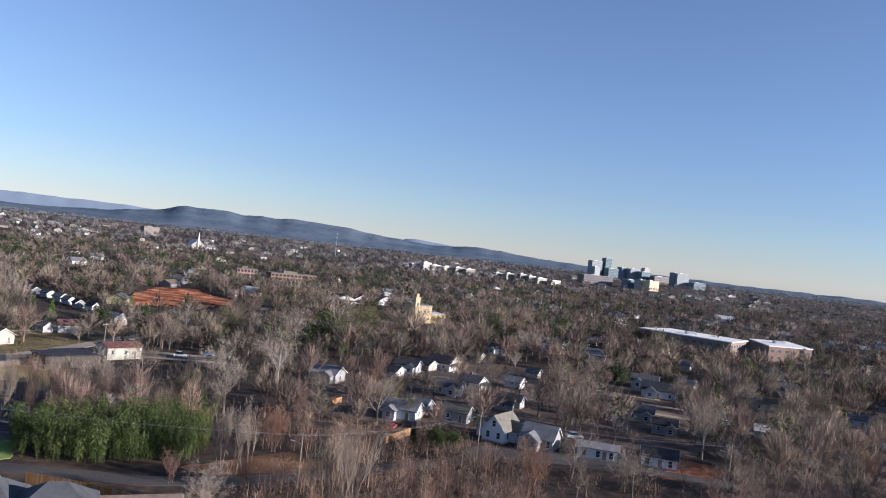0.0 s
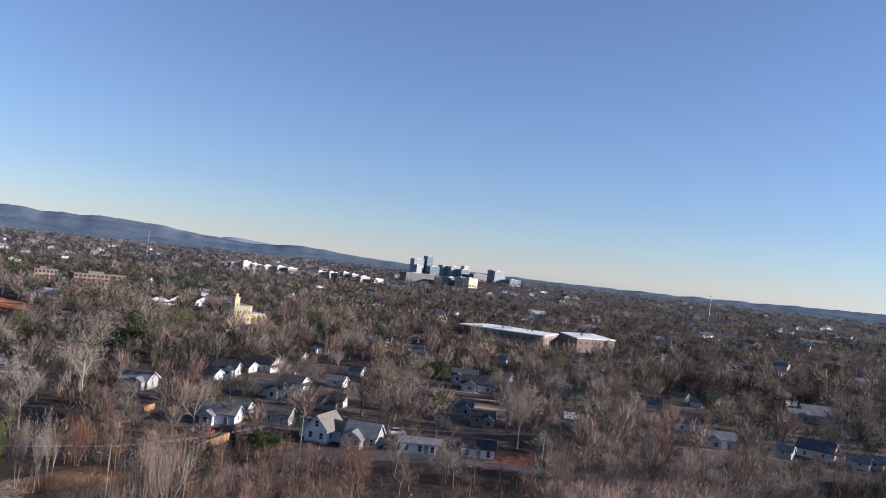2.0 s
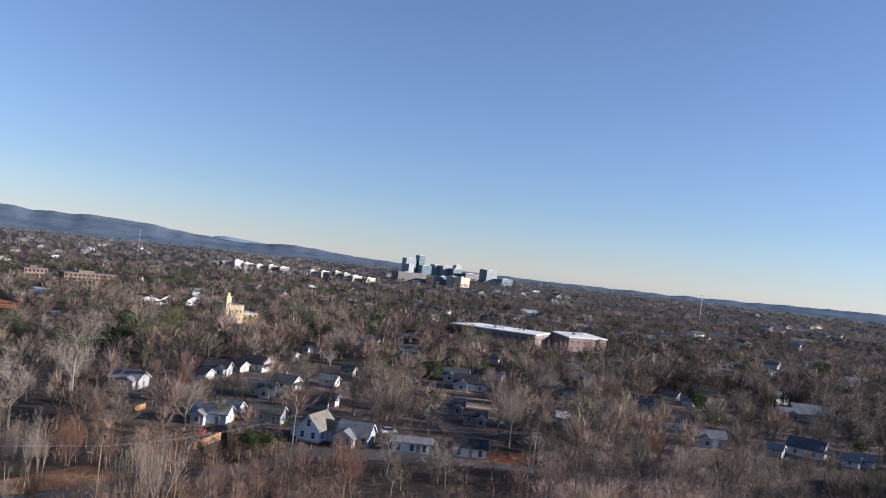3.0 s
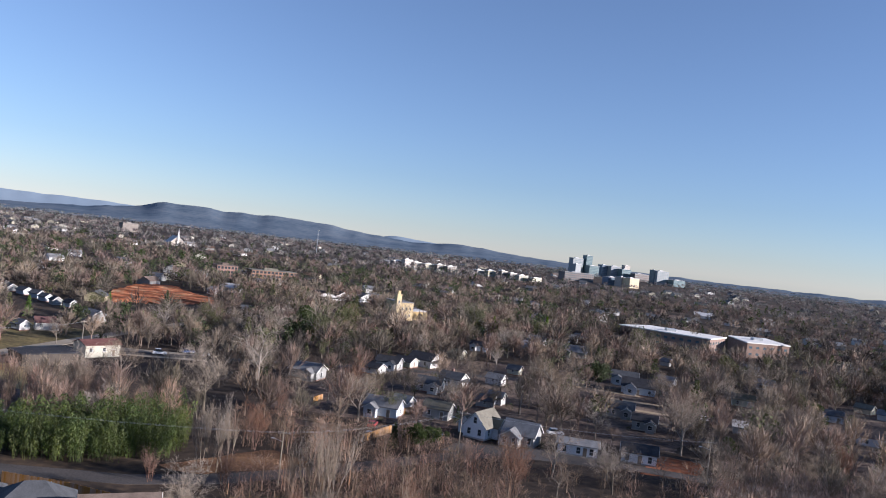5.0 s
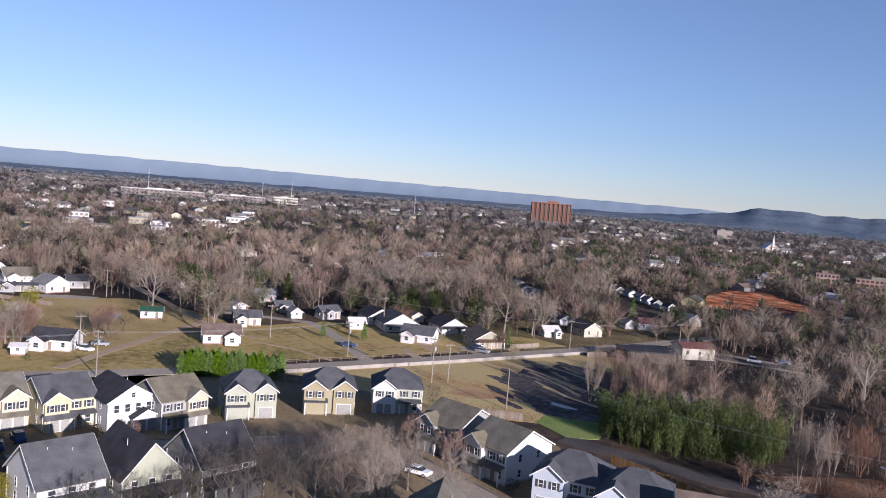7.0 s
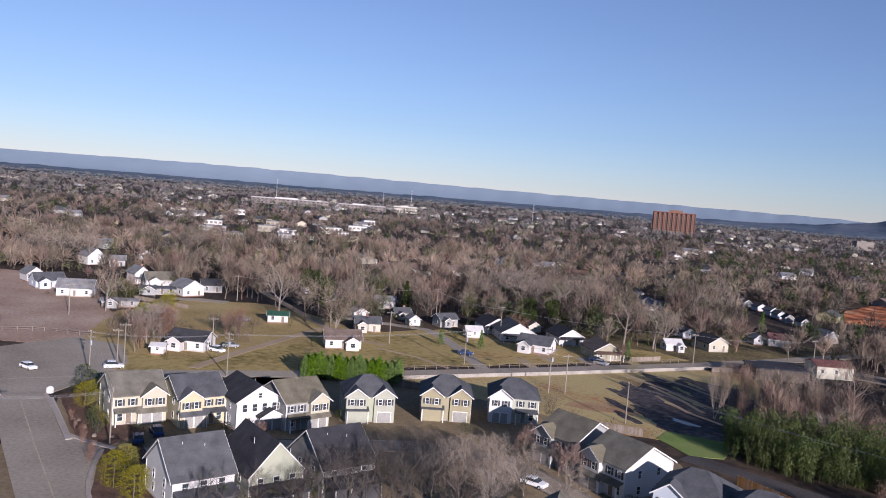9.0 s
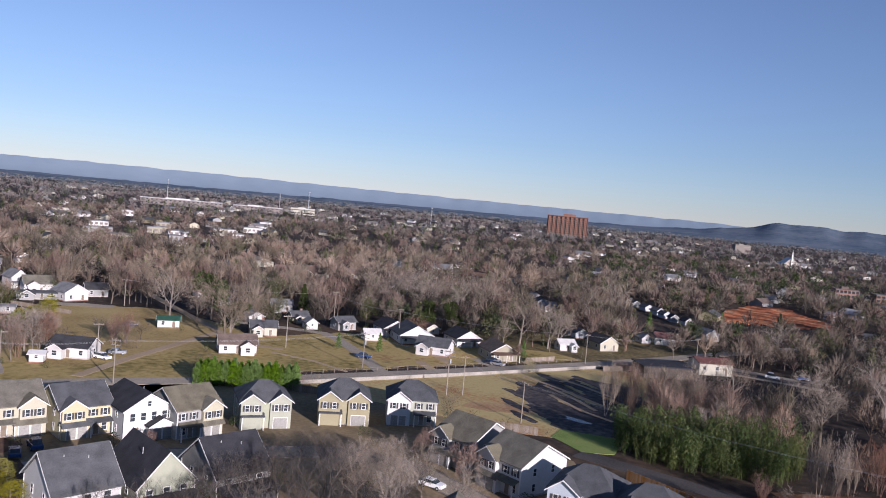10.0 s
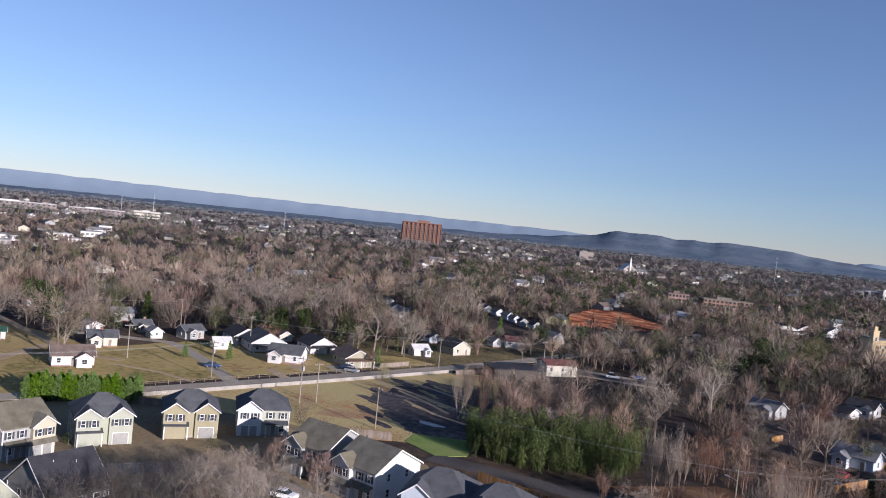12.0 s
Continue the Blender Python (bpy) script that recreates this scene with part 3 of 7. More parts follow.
def hip_slab(w, d, eave, rise, over=0.45, thick=0.2):
    """A hipped roof with a short ridge along x."""
    x, y, low = w / 2 + over, d / 2 + over, eave - over * rise / (d / 2)
    rx = max(0.6, w / 2 - d / 2 * 0.8)
    v = [(-x, -y, low), (x, -y, low), (x, y, low), (-x, y, low), (-x, -y, low + thick), (x, -y, low + thick), (x, y, low + thick), (-x, y, low + thick), (-rx, 0, eave + rise + thick), (rx, 0, eave + rise + thick)]
    return Shape().add(v, [(3, 2, 1, 0), (0, 1, 5, 4), (1, 2, 6, 5), (2, 3, 7, 6), (3, 0, 4, 7), (4, 5, 9, 8), (5, 6, 9), (6, 7, 8, 9), (7, 4, 8)])


def wing(parent, x, y, w, d, eave, rise, axis, wall, roof, base=0.0, trim=True):
    """One gabled block of a house, with its roof and white rake boards."""
    span, run = (d, w) if axis == "x" else (w, d)
    h = span / 2
    prof = [(-h, base), (h, base), (h, eave), (0, eave + rise), (-h, eave)]
    along = "x" if axis == "x" else "y"
    body = part("wall", Shape().extrude(prof, -run / 2, run / 2, along), wall, parent)
    body.location = (x, y, 0)
    top = part("roof", roof_slab(w, d, eave, rise, axis), roof, parent)
    top.location = (x, y, 0.02)
    if trim:
        slope = rise / h
        o, low = h + 0.47, eave - 0.47 * slope
        rake = [(-o, low - 0.07), (0, eave + rise - 0.07), (o, low - 0.07), (o, low + 0.13), (0, eave + rise + 0.14), (-o, low + 0.13)]
        for s in (-1, 1):
            a = s * (run / 2 + 0.46)
            board = part("rake_board", Shape().extrude(rake, min(a, a + s * 0.06), max(a, a + s * 0.06), along), TRIM, top)
    return body, top


WINDOW_MESHES = {}


def window(parent, x, y, z, w, h, facing, shutters=False):
    """A window with a white frame, a dark pane and a glazing bar, on a wall that faces front, back, left or right."""
    key = (round(w, 2), round(h, 2))
    if key not in WINDOW_MESHES:
        f = Shape()
        b = 0.09
        f.box(-w / 2 - b, -0.07, -h / 2 - b, w / 2 + b, 0.02, -h / 2).box(-w / 2 - b, -0.07, h / 2, w / 2 + b, 0.02, h / 2 + b)
        f.box(-w / 2 - b, -0.07, -h / 2, -w / 2, 0.02, h / 2).box(w / 2, -0.07, -h / 2, w / 2 + b, 0.02, h / 2).box(-w / 2, -0.05, -0.03, w / 2, 0.02, 0.03)
        fm, pm = f.mesh("window_frame"), Shape().box(-w / 2, -0.035, -h / 2, w / 2, 0.0, h / 2).mesh("pane")
        sm = Shape().box(-0.2, -0.06, -h / 2, 0.2, 0.0, h / 2).mesh("shutter")
        fm.materials.append(TRIM), pm.materials.append(GLASS), sm.materials.append(SHUTTER)
        WINDOW_MESHES[key] = (fm, pm, sm)
    fm, pm, sm = WINDOW_MESHES[key]
    ob = part("window", fm, TRIM, parent)
    ob.matrix_local = pose(x, y, z, 0, 0, {"front": 0, "right": 90, "back": 180, "left": -90}[facing])
    part("pane", pm, GLASS, ob)
    if shutters:
        for s in (-1, 1):
            part("shutter", sm, SHUTTER, ob).location = (s * (w / 2 + 0.31), 0, 0)
    return ob


def door(parent, x, y, facing="front", wide=0.95, material=None):
    f = Shape().box(-wide / 2 - 0.1, -0.06, 0, wide / 2 + 0.1, 0.02, 2.2)
    ob = part("door_frame", f, TRIM, parent)
    ob.matrix_local = pose(x, y, 0.2, 0, 0, {"front": 0, "right": 90, "back": 180, "left": -90}[facing])
    part("door", Shape().box(-wide / 2, -0.09, 0.02, wide / 2, -0.05, 2.08), material or WOODEN, ob)


def garage_door(parent, x, y, wide=4.8):
    """One panelled door, or two side by side in a wide front, each under a white head."""
    n = 2 if wide > 3.4 else 1
    w = wide / n - 0.3
    for i in range(n):
        s = Shape()
        for k in range(4):
            s.box(-w / 2, -0.06, 0.04 + k * 0.52, w / 2, 0.0, 0.04 + k * 0.52 + 0.49)
        ob = part("garage_door", s, GARAGE, parent, "panelled grey garage door")
        ob.location = (x + (i - (n - 1) / 2) * wide / n, y, 0.05)
        part("door_frame", Shape().box(-w / 2 - 0.1, -0.05, 2.14, w / 2 + 0.1, 0.01, 2.28).box(-w / 2 - 0.1, -0.05, 0, -w / 2, 0.01, 2.14).box(w / 2, -0.05, 0, w / 2 + 0.1, 0.01, 2.14), TRIM, ob)


def chimney(parent, x, y, top, material):
    part("chimney", Shape().box(-0.4, -0.4, top - 3.0, 0.4, 0.4, top).box(-0.46, -0.46, top - 0.25, 0.46, 0.46, top - 0.1), material, parent).location = (x, y, 0)


def vents(parent, pts):
    for x, y, z in pts:
        part("vent_pipe", Shape().tube((x, y, z - 0.6), (x, y, z + 0.4), 0.06, 0.06), METAL, parent)


cottage_seed = random.Random(11)


def cottage(x, y, rot, w, d, eave, rise, axis, wall, roof):
    """A small one-storey house of the older streets."""
    r = cottage_seed
    wall_word = wall.name.replace("_", " ")
    roof_word = roof.name.replace("_", " ")
    small = w < 6
    label = f"small {'outbuilding' if small else 'one-storey house'} with {wall_word} and {roof_word}"
    ob = thing("shed" if small else "house", pose(x, y, 0, 0, 0, rot), label, "shed" if small else "house", "houses of the old streets")
    wing(ob, 0, 0, w, d, eave, rise, axis, wall, roof)
    part("foundation", Shape().box(-w / 2 - 0.05, -d / 2 - 0.05, -0.1, w / 2 + 0.05, d / 2 + 0.05, 0.35), BRICK if r.random() < 0.5 else CONCRETE, ob)
    win = (0.9, 1.2) if not small else (0.7, 0.8)
    n = max(1, int(w / 3.2))
    far = math.hypot(x, y) > 340
    n = min(n, 2) if far else n
    for i in range(n):
        wx = -w / 2 + (i + 0.5) * w / n
        if i == n // 2 and not small:
            door(ob, wx, -d / 2)
        else:
            window(ob, wx, -d / 2, 1.65, *win, "front")
    for side, sx in (("right", w / 2), ("left", -w / 2)):
        for k in range(0 if far else max(1, int(d / 4.5))):
            window(ob, sx, -d / 2 + (k + 0.5) * d / max(1, int(d / 4.5)), 1.65, *win, side)
    if not small and r.random() < 0.6:
        if axis == "y":
            porch = part("porch_roof", Shape().add([(-w / 2, -d / 2 - 2.2, 2.35), (w / 2, -d / 2 - 2.2, 2.35), (w / 2, -d / 2, 2.8), (-w / 2, -d / 2, 2.8), (-w / 2, -d / 2 - 2.2, 2.5), (w / 2, -d / 2 - 2.2, 2.5), (w / 2, -d / 2, 2.95), (-w / 2, -d / 2, 2.95)],
                                               [(0, 3, 2, 1), (4, 5, 6, 7), (0, 1, 5, 4), (1, 2, 6, 5), (2, 3, 7, 6), (3, 0, 4, 7)]), roof, ob)
            for px in (-w / 2 + 0.2, 0, w / 2 - 0.2):
                part("porch_post", Shape().box(px - 0.08, -d / 2 - 2.1, 0, px + 0.08, -d / 2 - 1.94, 2.4), TRIM, ob)
        else:
            g = w * 0.36
            gx = r.choice((-1, 1)) * w * 0.24
            wing(ob, gx, -d / 2 - 0.9, g, 2.6, eave - 0.25, g * 0.3, "y", wall, roof)
            window(ob, gx, -d / 2 - 2.2, 1.6, 1.2, 1.2, "front")
    if not small and r.random() < 0.15:
        chimney(ob, r.uniform(-0.3, 0.3) * w, r.uniform(-0.2, 0.25) * d, eave + rise + 0.8, BRICK)
    return ob


def townhouse(x, y, rot, w, d, wall, roof, style, label, trim_wall=None, eave=5.6, rise=3.0, hip=False, gable=0.46):
    """A two-storey house of the new street; x, y is the middle of its front, which faces local -y."""
    ob = thing("house", pose(x, y, 0, 0, 0, rot), label, "house", "two-storey houses of the new street")
    tw = trim_wall or wall
    cy = d / 2
    part("foundation", Shape().box(-w / 2 - 0.06, -0.06, -0.2, w / 2 + 0.06, d + 0.06, 0.3), CONCRETE, ob)
    if style == "front_gable":
        wing(ob, 0, cy, w, d, eave, rise, "y", wall, roof)
        window(ob, 0, 0, eave + 0.9, 0.7, 0.9, "front")
        for wx in (-w * 0.33, -w * 0.11, w * 0.11, w * 0.33):
            window(ob, wx, 0, eave - 1.4, 0.9, 1.4, "front", False)
        wing(ob, w * 0.22, -0.8, w * 0.5, 1.8, 2.7, 1.2, "y", tw, roof)
        garage_door(ob, w * 0.22, -1.71, w * 0.42)
        door(ob, -w * 0.25, 0)
    else:
        if hip:
            part("wall", Shape().box(-w / 2, -d / 2, 0, w / 2, d / 2, eave), wall, ob).location = (0, cy, 0)
            part("roof", hip_slab(w, d, eave, rise), roof, ob).location = (0, cy, 0.02)
        else:
            wing(ob, 0, cy, w, d, eave, rise, "x", wall, roof)
        g = w * (gable if style != "twin" else 0.42)
        sides = {"gable_right": (1,), "gable_left": (-1,), "twin": (-1, 1), "plain": ()}[style]
        for s in sides:
            gx = s * (w / 2 - g / 2)
            wing(ob, gx, 0.2 if s == sides[0] else 0.6, g, 2.2, eave - 0.02, g * 0.36, "y", tw, roof)
            yy = (0.2 if s == sides[0] else 0.6) - 1.1
            for k in (-0.22, 0.22):
                window(ob, gx + k * g, yy, 4.25, 0.7, 1.2, "front", True)
        for s in (-1, 1):
            if s not in sides:
                for k in (-0.12, 0.12):
                    window(ob, s * w * 0.25 + k * w, 0, 4.25, 0.7, 1.2, "front", style != "plain")
        # garage and porch below
        gs = 1 if style in ("gable_right", "twin") else -1
        if hip:
            garage_door(ob, gs * (w / 2 - g / 2), (0.2 if gs == sides[0] else 0.6) - 1.11, g * 0.72)
        else:
            wing(ob, gs * w * 0.22, -0.55, w * 0.5, 1.3, 2.65, 0.55, "x", tw, roof, trim=False)
            garage_door(ob, gs * w * 0.22, -1.21, w * 0.42)
        door(ob, -gs * w * 0.2, 0)
        window(ob, -gs * w * 0.36, 0, 1.6, 0.9, 1.5, "front", False)
        porch = part("porch_roof", Shape().add([(-w * 0.23, -1.6, 2.6), (w * 0.23, -1.6, 2.6), (w * 0.23, 0, 3.1), (-w * 0.23, 0, 3.1), (-w * 0.23, -1.6, 2.75), (w * 0.23, -1.6, 2.75), (w * 0.23, 0, 3.25), (-w * 0.23, 0, 3.25)],
                                           [(0, 3, 2, 1), (4, 5, 6, 7), (0, 1, 5, 4), (1, 2, 6, 5), (2, 3, 7, 6), (3, 0, 4, 7)]), roof, ob)
        porch.location = (-gs * w * 0.26, 0, 0)
        for k in (-0.21, 0.21):
            part("porch_post", Shape().box(-0.09, -0.09, 0, 0.09, 0.09, 2.62), TRIM, ob).location = (-gs * w * 0.26 + k * w, -1.45, 0)
    for side, sx in (("right", w / 2), ("left", -w / 2)):
        for z in (1.6, eave - 1.35):
            for k in (0.3, 0.7):
                window(ob, sx, d * k, z, 0.75, 1.25, side)
    for k in (-0.3, 0.0, 0.3):
        for z in (1.6, eave - 1.35):
            window(ob, k * w, d, z, 0.9, 1.35, "back")
    vents(ob, [(w * 0.2, cy + 1.2, eave + rise - 0.8), (-w * 0.15, cy + 1.8, eave + rise - 1.2)])
    if "behind" in label or "yard" in label:      # the screened porch along the back
        part("back_porch", Shape().box(-w * 0.46, d + 0.1, 0, w * 0.46, d + 3.0, 2.55), SHUTTER, ob, "dark screened back porch")
        part("porch_roof", Shape().extrude([(d + 0.02, 2.6), (d + 3.5, 2.5), (d + 3.5, 2.68), (d + 0.02, 3.35)], -w * 0.5, w * 0.5, "x"), roof, ob)
        for k in (-0.45, -0.15, 0.15, 0.45):
            part("porch_post", Shape().box(-0.07, -0.07, 0, 0.07, 0.07, 2.5), TRIM, ob).location = (k * w, d + 3.2, 0)
    # corner boards
    for sx in (-1, 1):
        for yy in (0, d):
            part("corner_board", Shape().box(-0.08, -0.08, 0.3, 0.08, 0.08, eave - 0.25), TRIM, ob).location = (sx * w / 2, yy, 0)
    return ob


townhouse(-145.0, 56.8, 83, 9.5, 11, CREAM, TANROOF, "gable_right", "cream two-storey house with weathered tan roof and garage")
townhouse(-139.1, 66.6, 85, 9.0, 11, YELLOW, SLATE, "gable_left", "yellow two-storey house with slate roof and front gable")
townhouse(-132.4, 75.0, 84, 9.0, 12, WHITE, BLACKROOF, "front_gable", "white two-storey house with black roof and broad front gable", rise=2.7)
townhouse(-128.3, 83.0, 88, 9.0, 11, GREY, TANROOF, "gable_right", "grey two-storey house with tan roof and small gable", CREAM)
townhouse(-126.4, 96.8, 62, 10.0, 10, SAGE, SLATE, "twin", "pale sage two-storey house with twin gables and slate roof", hip=True)
townhouse(-120.0, 111.9, 50, 10.5, 10, TAN, SLATE, "twin", "tan two-storey house with twin gables and slate roof", hip=True)
townhouse(-112.2, 124.4, 46, 10.5, 10, SAGE, SLATE, "gable_left", "pale green two-storey house with porch and slate roof", WHITE, hip=True)
townhouse(-114.0, 50.8, -93, 9.0, 11, WHITE, SLATE, "plain", "white two-storey house with broad slate roof, seen from behind", eave=4.9, rise=4.3)
townhouse(-111.5, 61.0, -95, 8.5, 12, SAGE, BLACKROOF, "front_gable", "pale green two-storey house with black roof, gable end to the yard", eave=4.9, rise=4.4)
townhouse(-108.0, 72.0, -94, 9.0, 11, GREY, BLACKROOF, "plain", "grey two-storey house with black roof behind bare trees", eave=4.9, rise=4.3)
townhouse(-89.6, 111.4, -2, 9.2, 11.5, GREY, TANROOF, "gable_left", "grey two-storey house with tan roof and white gable end")
townhouse(-76.8, 108.9, -8, 9.4, 11.5, WHITE, TANROOF, "gable_left", "white two-storey house with tan roof and shuttered wing")
townhouse(-59.4, 106.5, 18, 10.5, 10, BLUEGREY, SLATE, "gable_left", "blue-grey two-storey house with hipped slate roof and shutters", hip=True)
townhouse(-48.5, 107.0, 22, 10.5, 10, BLUEGREY, SLATE, "gable_left", "blue-grey two-storey house with hipped slate roof and gable wing", hip=True)
townhouse(-60.0, 74.8, 33, 8.5, 11, CREAM, TANROOF, "front_gable", "cream two-storey house with dark tan roof below bare trees")
townhouse(-36.0, 106.0, 24, 10.0, 9, GREY, BROWNROOF, "gable_right", "grey two-storey house with brown roof, partly hidden")

# the older streets
cottage(-338, 87, 95, 6.4, 8.0, 3.2, 2.4, "y", WHITE, GREYROOF)
cottage(-321, 88, 92, 10.5, 8.0, 3.0, 2.4, "x", BLUEGREY, SLATE)
cottage(-299, 92, 62, 12.0, 8.0, 3.2, 2.6, "x", WHITE, GREYROOF)
cottage(-272, 98, 66, 11.5, 4.2, 2.3, 0.5, "x", GREY, GREYROOF)
cottage(-393, 127, 100, 8.5, 9.0, 4.2, 3.4, "y", WHITE, GREYROOF)
cottage(-384, 136, 70, 7.0, 6.4, 3.0, 2.0, "x", WHITE, GREYROOF)
cottage(-328, 125, 92, 6.2, 8.5, 4.4, 2.6, "y", WHITE, GREYROOF)
cottage(-313, 128, 78, 11.5, 9.0, 3.8, 2.6, "x", WHITE, TANROOF)
cottage(-297, 121, 66, 13.0, 4.0, 2.4, 0.6, "x", GREY, SLATE)
cottage(-293, 131, 96, 9.0, 9.5, 3.4, 2.7, "y", WHITE, GREYROOF)
cottage(-300, 144, 74, 8.0, 6.5, 3.0, 2.0, "x", GREY, BLACKROOF)
cottage(-719, 376, 75, 6.9, 8.3, 3.0, 1.9, "y", WHITE, GREYROOF)
cottage(-412, 160, 80, 6.7, 8.0, 3.0, 1.8, "y", WHITE, TANROOF)
cottage(-203, 93, 40, 10.0, 7.5, 3.0, 2.0, "x", WHITE, BLACKROOF)
cottage(-199.6, 82.4, 55, 3.2, 3.2, 2.2, 0.6, "x", WHITE, WHITEROOF)
cottage(-232, 136, 60, 6.6, 4.9, 2.6, 0.9, "x", WHITE, GREENROOF)
cottage(-290, 185, 75, 6.4, 7.7, 2.4, 1.4, "y", WHITE, REDROOF)
cottage(-265, 178, 70, 5.0, 4.0, 2.4, 1.4, "x", GREY, SLATE)
cottage(-191, 134, 62, 10.4, 7.8, 3.0, 2.1, "x", WHITE, BROWNROOF)
cottage(-210, 157, 60, 8.3, 6.2, 3.0, 1.7, "x", CREAM, SLATE)
cottage(-232, 169, 75, 5.4, 6.4, 2.4, 1.4, "y", WHITE, GREYROOF)
cottage(-249, 194, 60, 8.1, 6.1, 3.0, 1.6, "x", GREY, GREYROOF)
cottage(-227, 185, 75, 6.3, 4.7, 2.4, 1.4, "x", TAN, SLATE)
cottage(-214, 180, 70, 4.0, 4.8, 2.4, 1.4, "y", WHITE, GREYROOF)
cottage(-209, 191, 80, 7.3, 5.5, 3.0, 1.5, "x", GREY, SLATE)
cottage(-189, 186, 60, 5.4, 4.0, 2.4, 1.4, "x", WHITE, WHITEROOF)
cottage(-195, 201, 66, 9.2, 11.0, 3.0, 2.5, "y", WHITE, BLACKROOF)
cottage(-182, 198, 60, 11.5, 13.0, 3.2, 3.1, "y", WHITE, SLATE)
cottage(-190, 217, 60, 4.6, 5.5, 2.4, 1.4, "y", CREAM, BROWNROOF)
cottage(-164, 190, 25, 10.4, 7.8, 3.0, 2.1, "x", WHITE, SLATE)
cottage(-171, 212, 66, 8.9, 10.7, 3.0, 2.4, "y", WHITE, BLACKROOF)
cottage(-150, 205, 60, 9.1, 10.9, 3.0, 2.4, "y", TAN, BROWNROOF)
cottage(-148, 242, 60, 6.1, 4.6, 2.4, 1.4, "x", WHITE, WHITEROOF)
cottage(-161, 272, 60, 5.4, 6.5, 2.4, 1.4, "y", BLUEGREY, SLATE)
cottage(-143, 259, 66, 8.0, 9.6, 3.0, 2.2, "y", CREAM, BLACKROOF)
cottage(-142, 290, 60, 4.0, 4.8, 2.4, 1.4, "y", WHITE, GREYROOF)
cottage(-136, 297, 30, 8.0, 6.0, 3.0, 1.6, "x", WHITE, REDROOF)
cottage(-133, 331, 60, 6.6, 7.9, 3.0, 1.8, "y", GREY, GREYROOF)
cottage(-216, 417, 60, 4.7, 5.6, 2.4, 1.4, "y", WHITE, REDROOF)
cottage(-205, 404, 48, 4.5, 5.4, 2.4, 1.4, "y", GREY, SLATE)
cottage(-194, 396, 60, 4.7, 5.7, 2.4, 1.4, "y", BLUEGREY, SLATE)
cottage(-184, 388, 70, 4.3, 5.2, 2.4, 1.4, "y", BLUEGREY, SLATE)
cottage(-175, 378, 60, 4.2, 5.0, 2.4, 1.4, "y", BLUEGREY, SLATE)
cottage(-167, 371, 45, 4.0, 4.8, 2.4, 1.4, "y", GREY, BLACKROOF)
cottage(-158, 366, 60, 4.0, 4.8, 2.4, 1.4, "y", WHITE, BLACKROOF)
cottage(-246, 364, 60, 4.4, 5.3, 2.4, 1.4, "y", WHITE, GREYROOF)
cottage(-228, 344, 60, 5.3, 6.4, 2.4, 1.4, "y", WHITE, SLATE)
cottage(-213, 329, 50, 6.7, 5.0, 3.0, 1.4, "x", WHITE, GREYROOF)
cottage(-431, 692, 60, 10.4, 12.5, 3.0, 2.8, "y", WHITE, GREYROOF)
cottage(-464, 762, 60, 8.9, 10.7, 3.0, 2.4, "y", CREAM, BROWNROOF)
cottage(-315, 553, 50, 10.0, 7.5, 3.0, 2.0, "x", WHITE, GREYROOF)
cottage(-291, 636, 50, 11.9, 9.0, 3.2, 2.4, "x", WHITE, GREYROOF)
cottage(-520, 1016, 60, 11.4, 13.0, 3.2, 3.1, "y", WHITE, GREYROOF)
cottage(-872, 2041, 50, 18.0, 13.0, 3.2, 3.2, "x", CREAM, BROWNROOF)
cottage(-395, 1077, 40, 16.3, 12.2, 3.2, 3.2, "x", WHITE, GREYROOF)
cottage(-342, 288, 50, 15.9, 11.9, 3.2, 3.2, "x", TAN, BROWNROOF)
cottage(-351, 276, 50, 12.7, 9.5, 3.2, 2.6, "x", TAN, BROWNROOF)
cottage(-339, 312, 50, 11.1, 8.4, 3.2, 2.3, "x", CREAM, BROWNROOF)
cottage(-330, 244, 50, 8.8, 6.6, 3.0, 1.8, "x", WHITE, BROWNROOF)
cottage(-629, 1291, 40, 12.3, 13.0, 3.2, 3.2, "y", CREAM, REDROOF)
cottage(-523, 1030, 40, 9.9, 11.8, 3.0, 2.7, "y", WHITE, GREYROOF)
cottage(-311, 717, 30, 11.1, 8.3, 3.2, 2.3, "x", WHITE, GREYROOF)
cottage(-126, 537, -19, 11.8, 8.8, 3.2, 2.4, "x", WHITE, WHITEROOF)
cottage(-129, 507, -19, 8.2, 6.1, 3.0, 1.7, "x", WHITE, GREYROOF)
cottage(-67, 550, 40, 17.3, 13.0, 3.2, 3.2, "y", WHITE, BLACKROOF)
cottage(-57, 565, 40, 13.7, 13.0, 3.2, 3.2, "y", WHITE, BLACKROOF)
cottage(-41, 577, 40, 12.3, 13.0, 3.2, 3.2, "y", WHITE, GREYROOF)
cottage(-30, 582, -19, 14.9, 11.2, 3.2, 3.0, "x", WHITE, GREYROOF)
cottage(-33, 258, -19, 9.7, 7.3, 3.0, 2.0, "x", GREY, GREYROOF)
cottage(-13, 280, 62, 5.6, 6.7, 2.4, 1.4, "y", WHITE, BLACKROOF)
cottage(-8, 293, -17, 8.4, 6.3, 3.0, 1.7, "x", WHITE, BLACKROOF)
cottage(-2, 303, 60, 6.1, 7.3, 2.4, 1.4, "y", CREAM, BLACKROOF)
cottage(5, 309, 62, 8.4, 10.0, 3.0, 2.3, "y", WHITE, BLACKROOF)
cottage(7, 258, -16, 8.2, 6.1, 3.0, 1.7, "x", WHITE, SLATE)
cottage(15, 272, 62, 6.6, 8.0, 3.0, 1.8, "y", WHITE, SLATE)
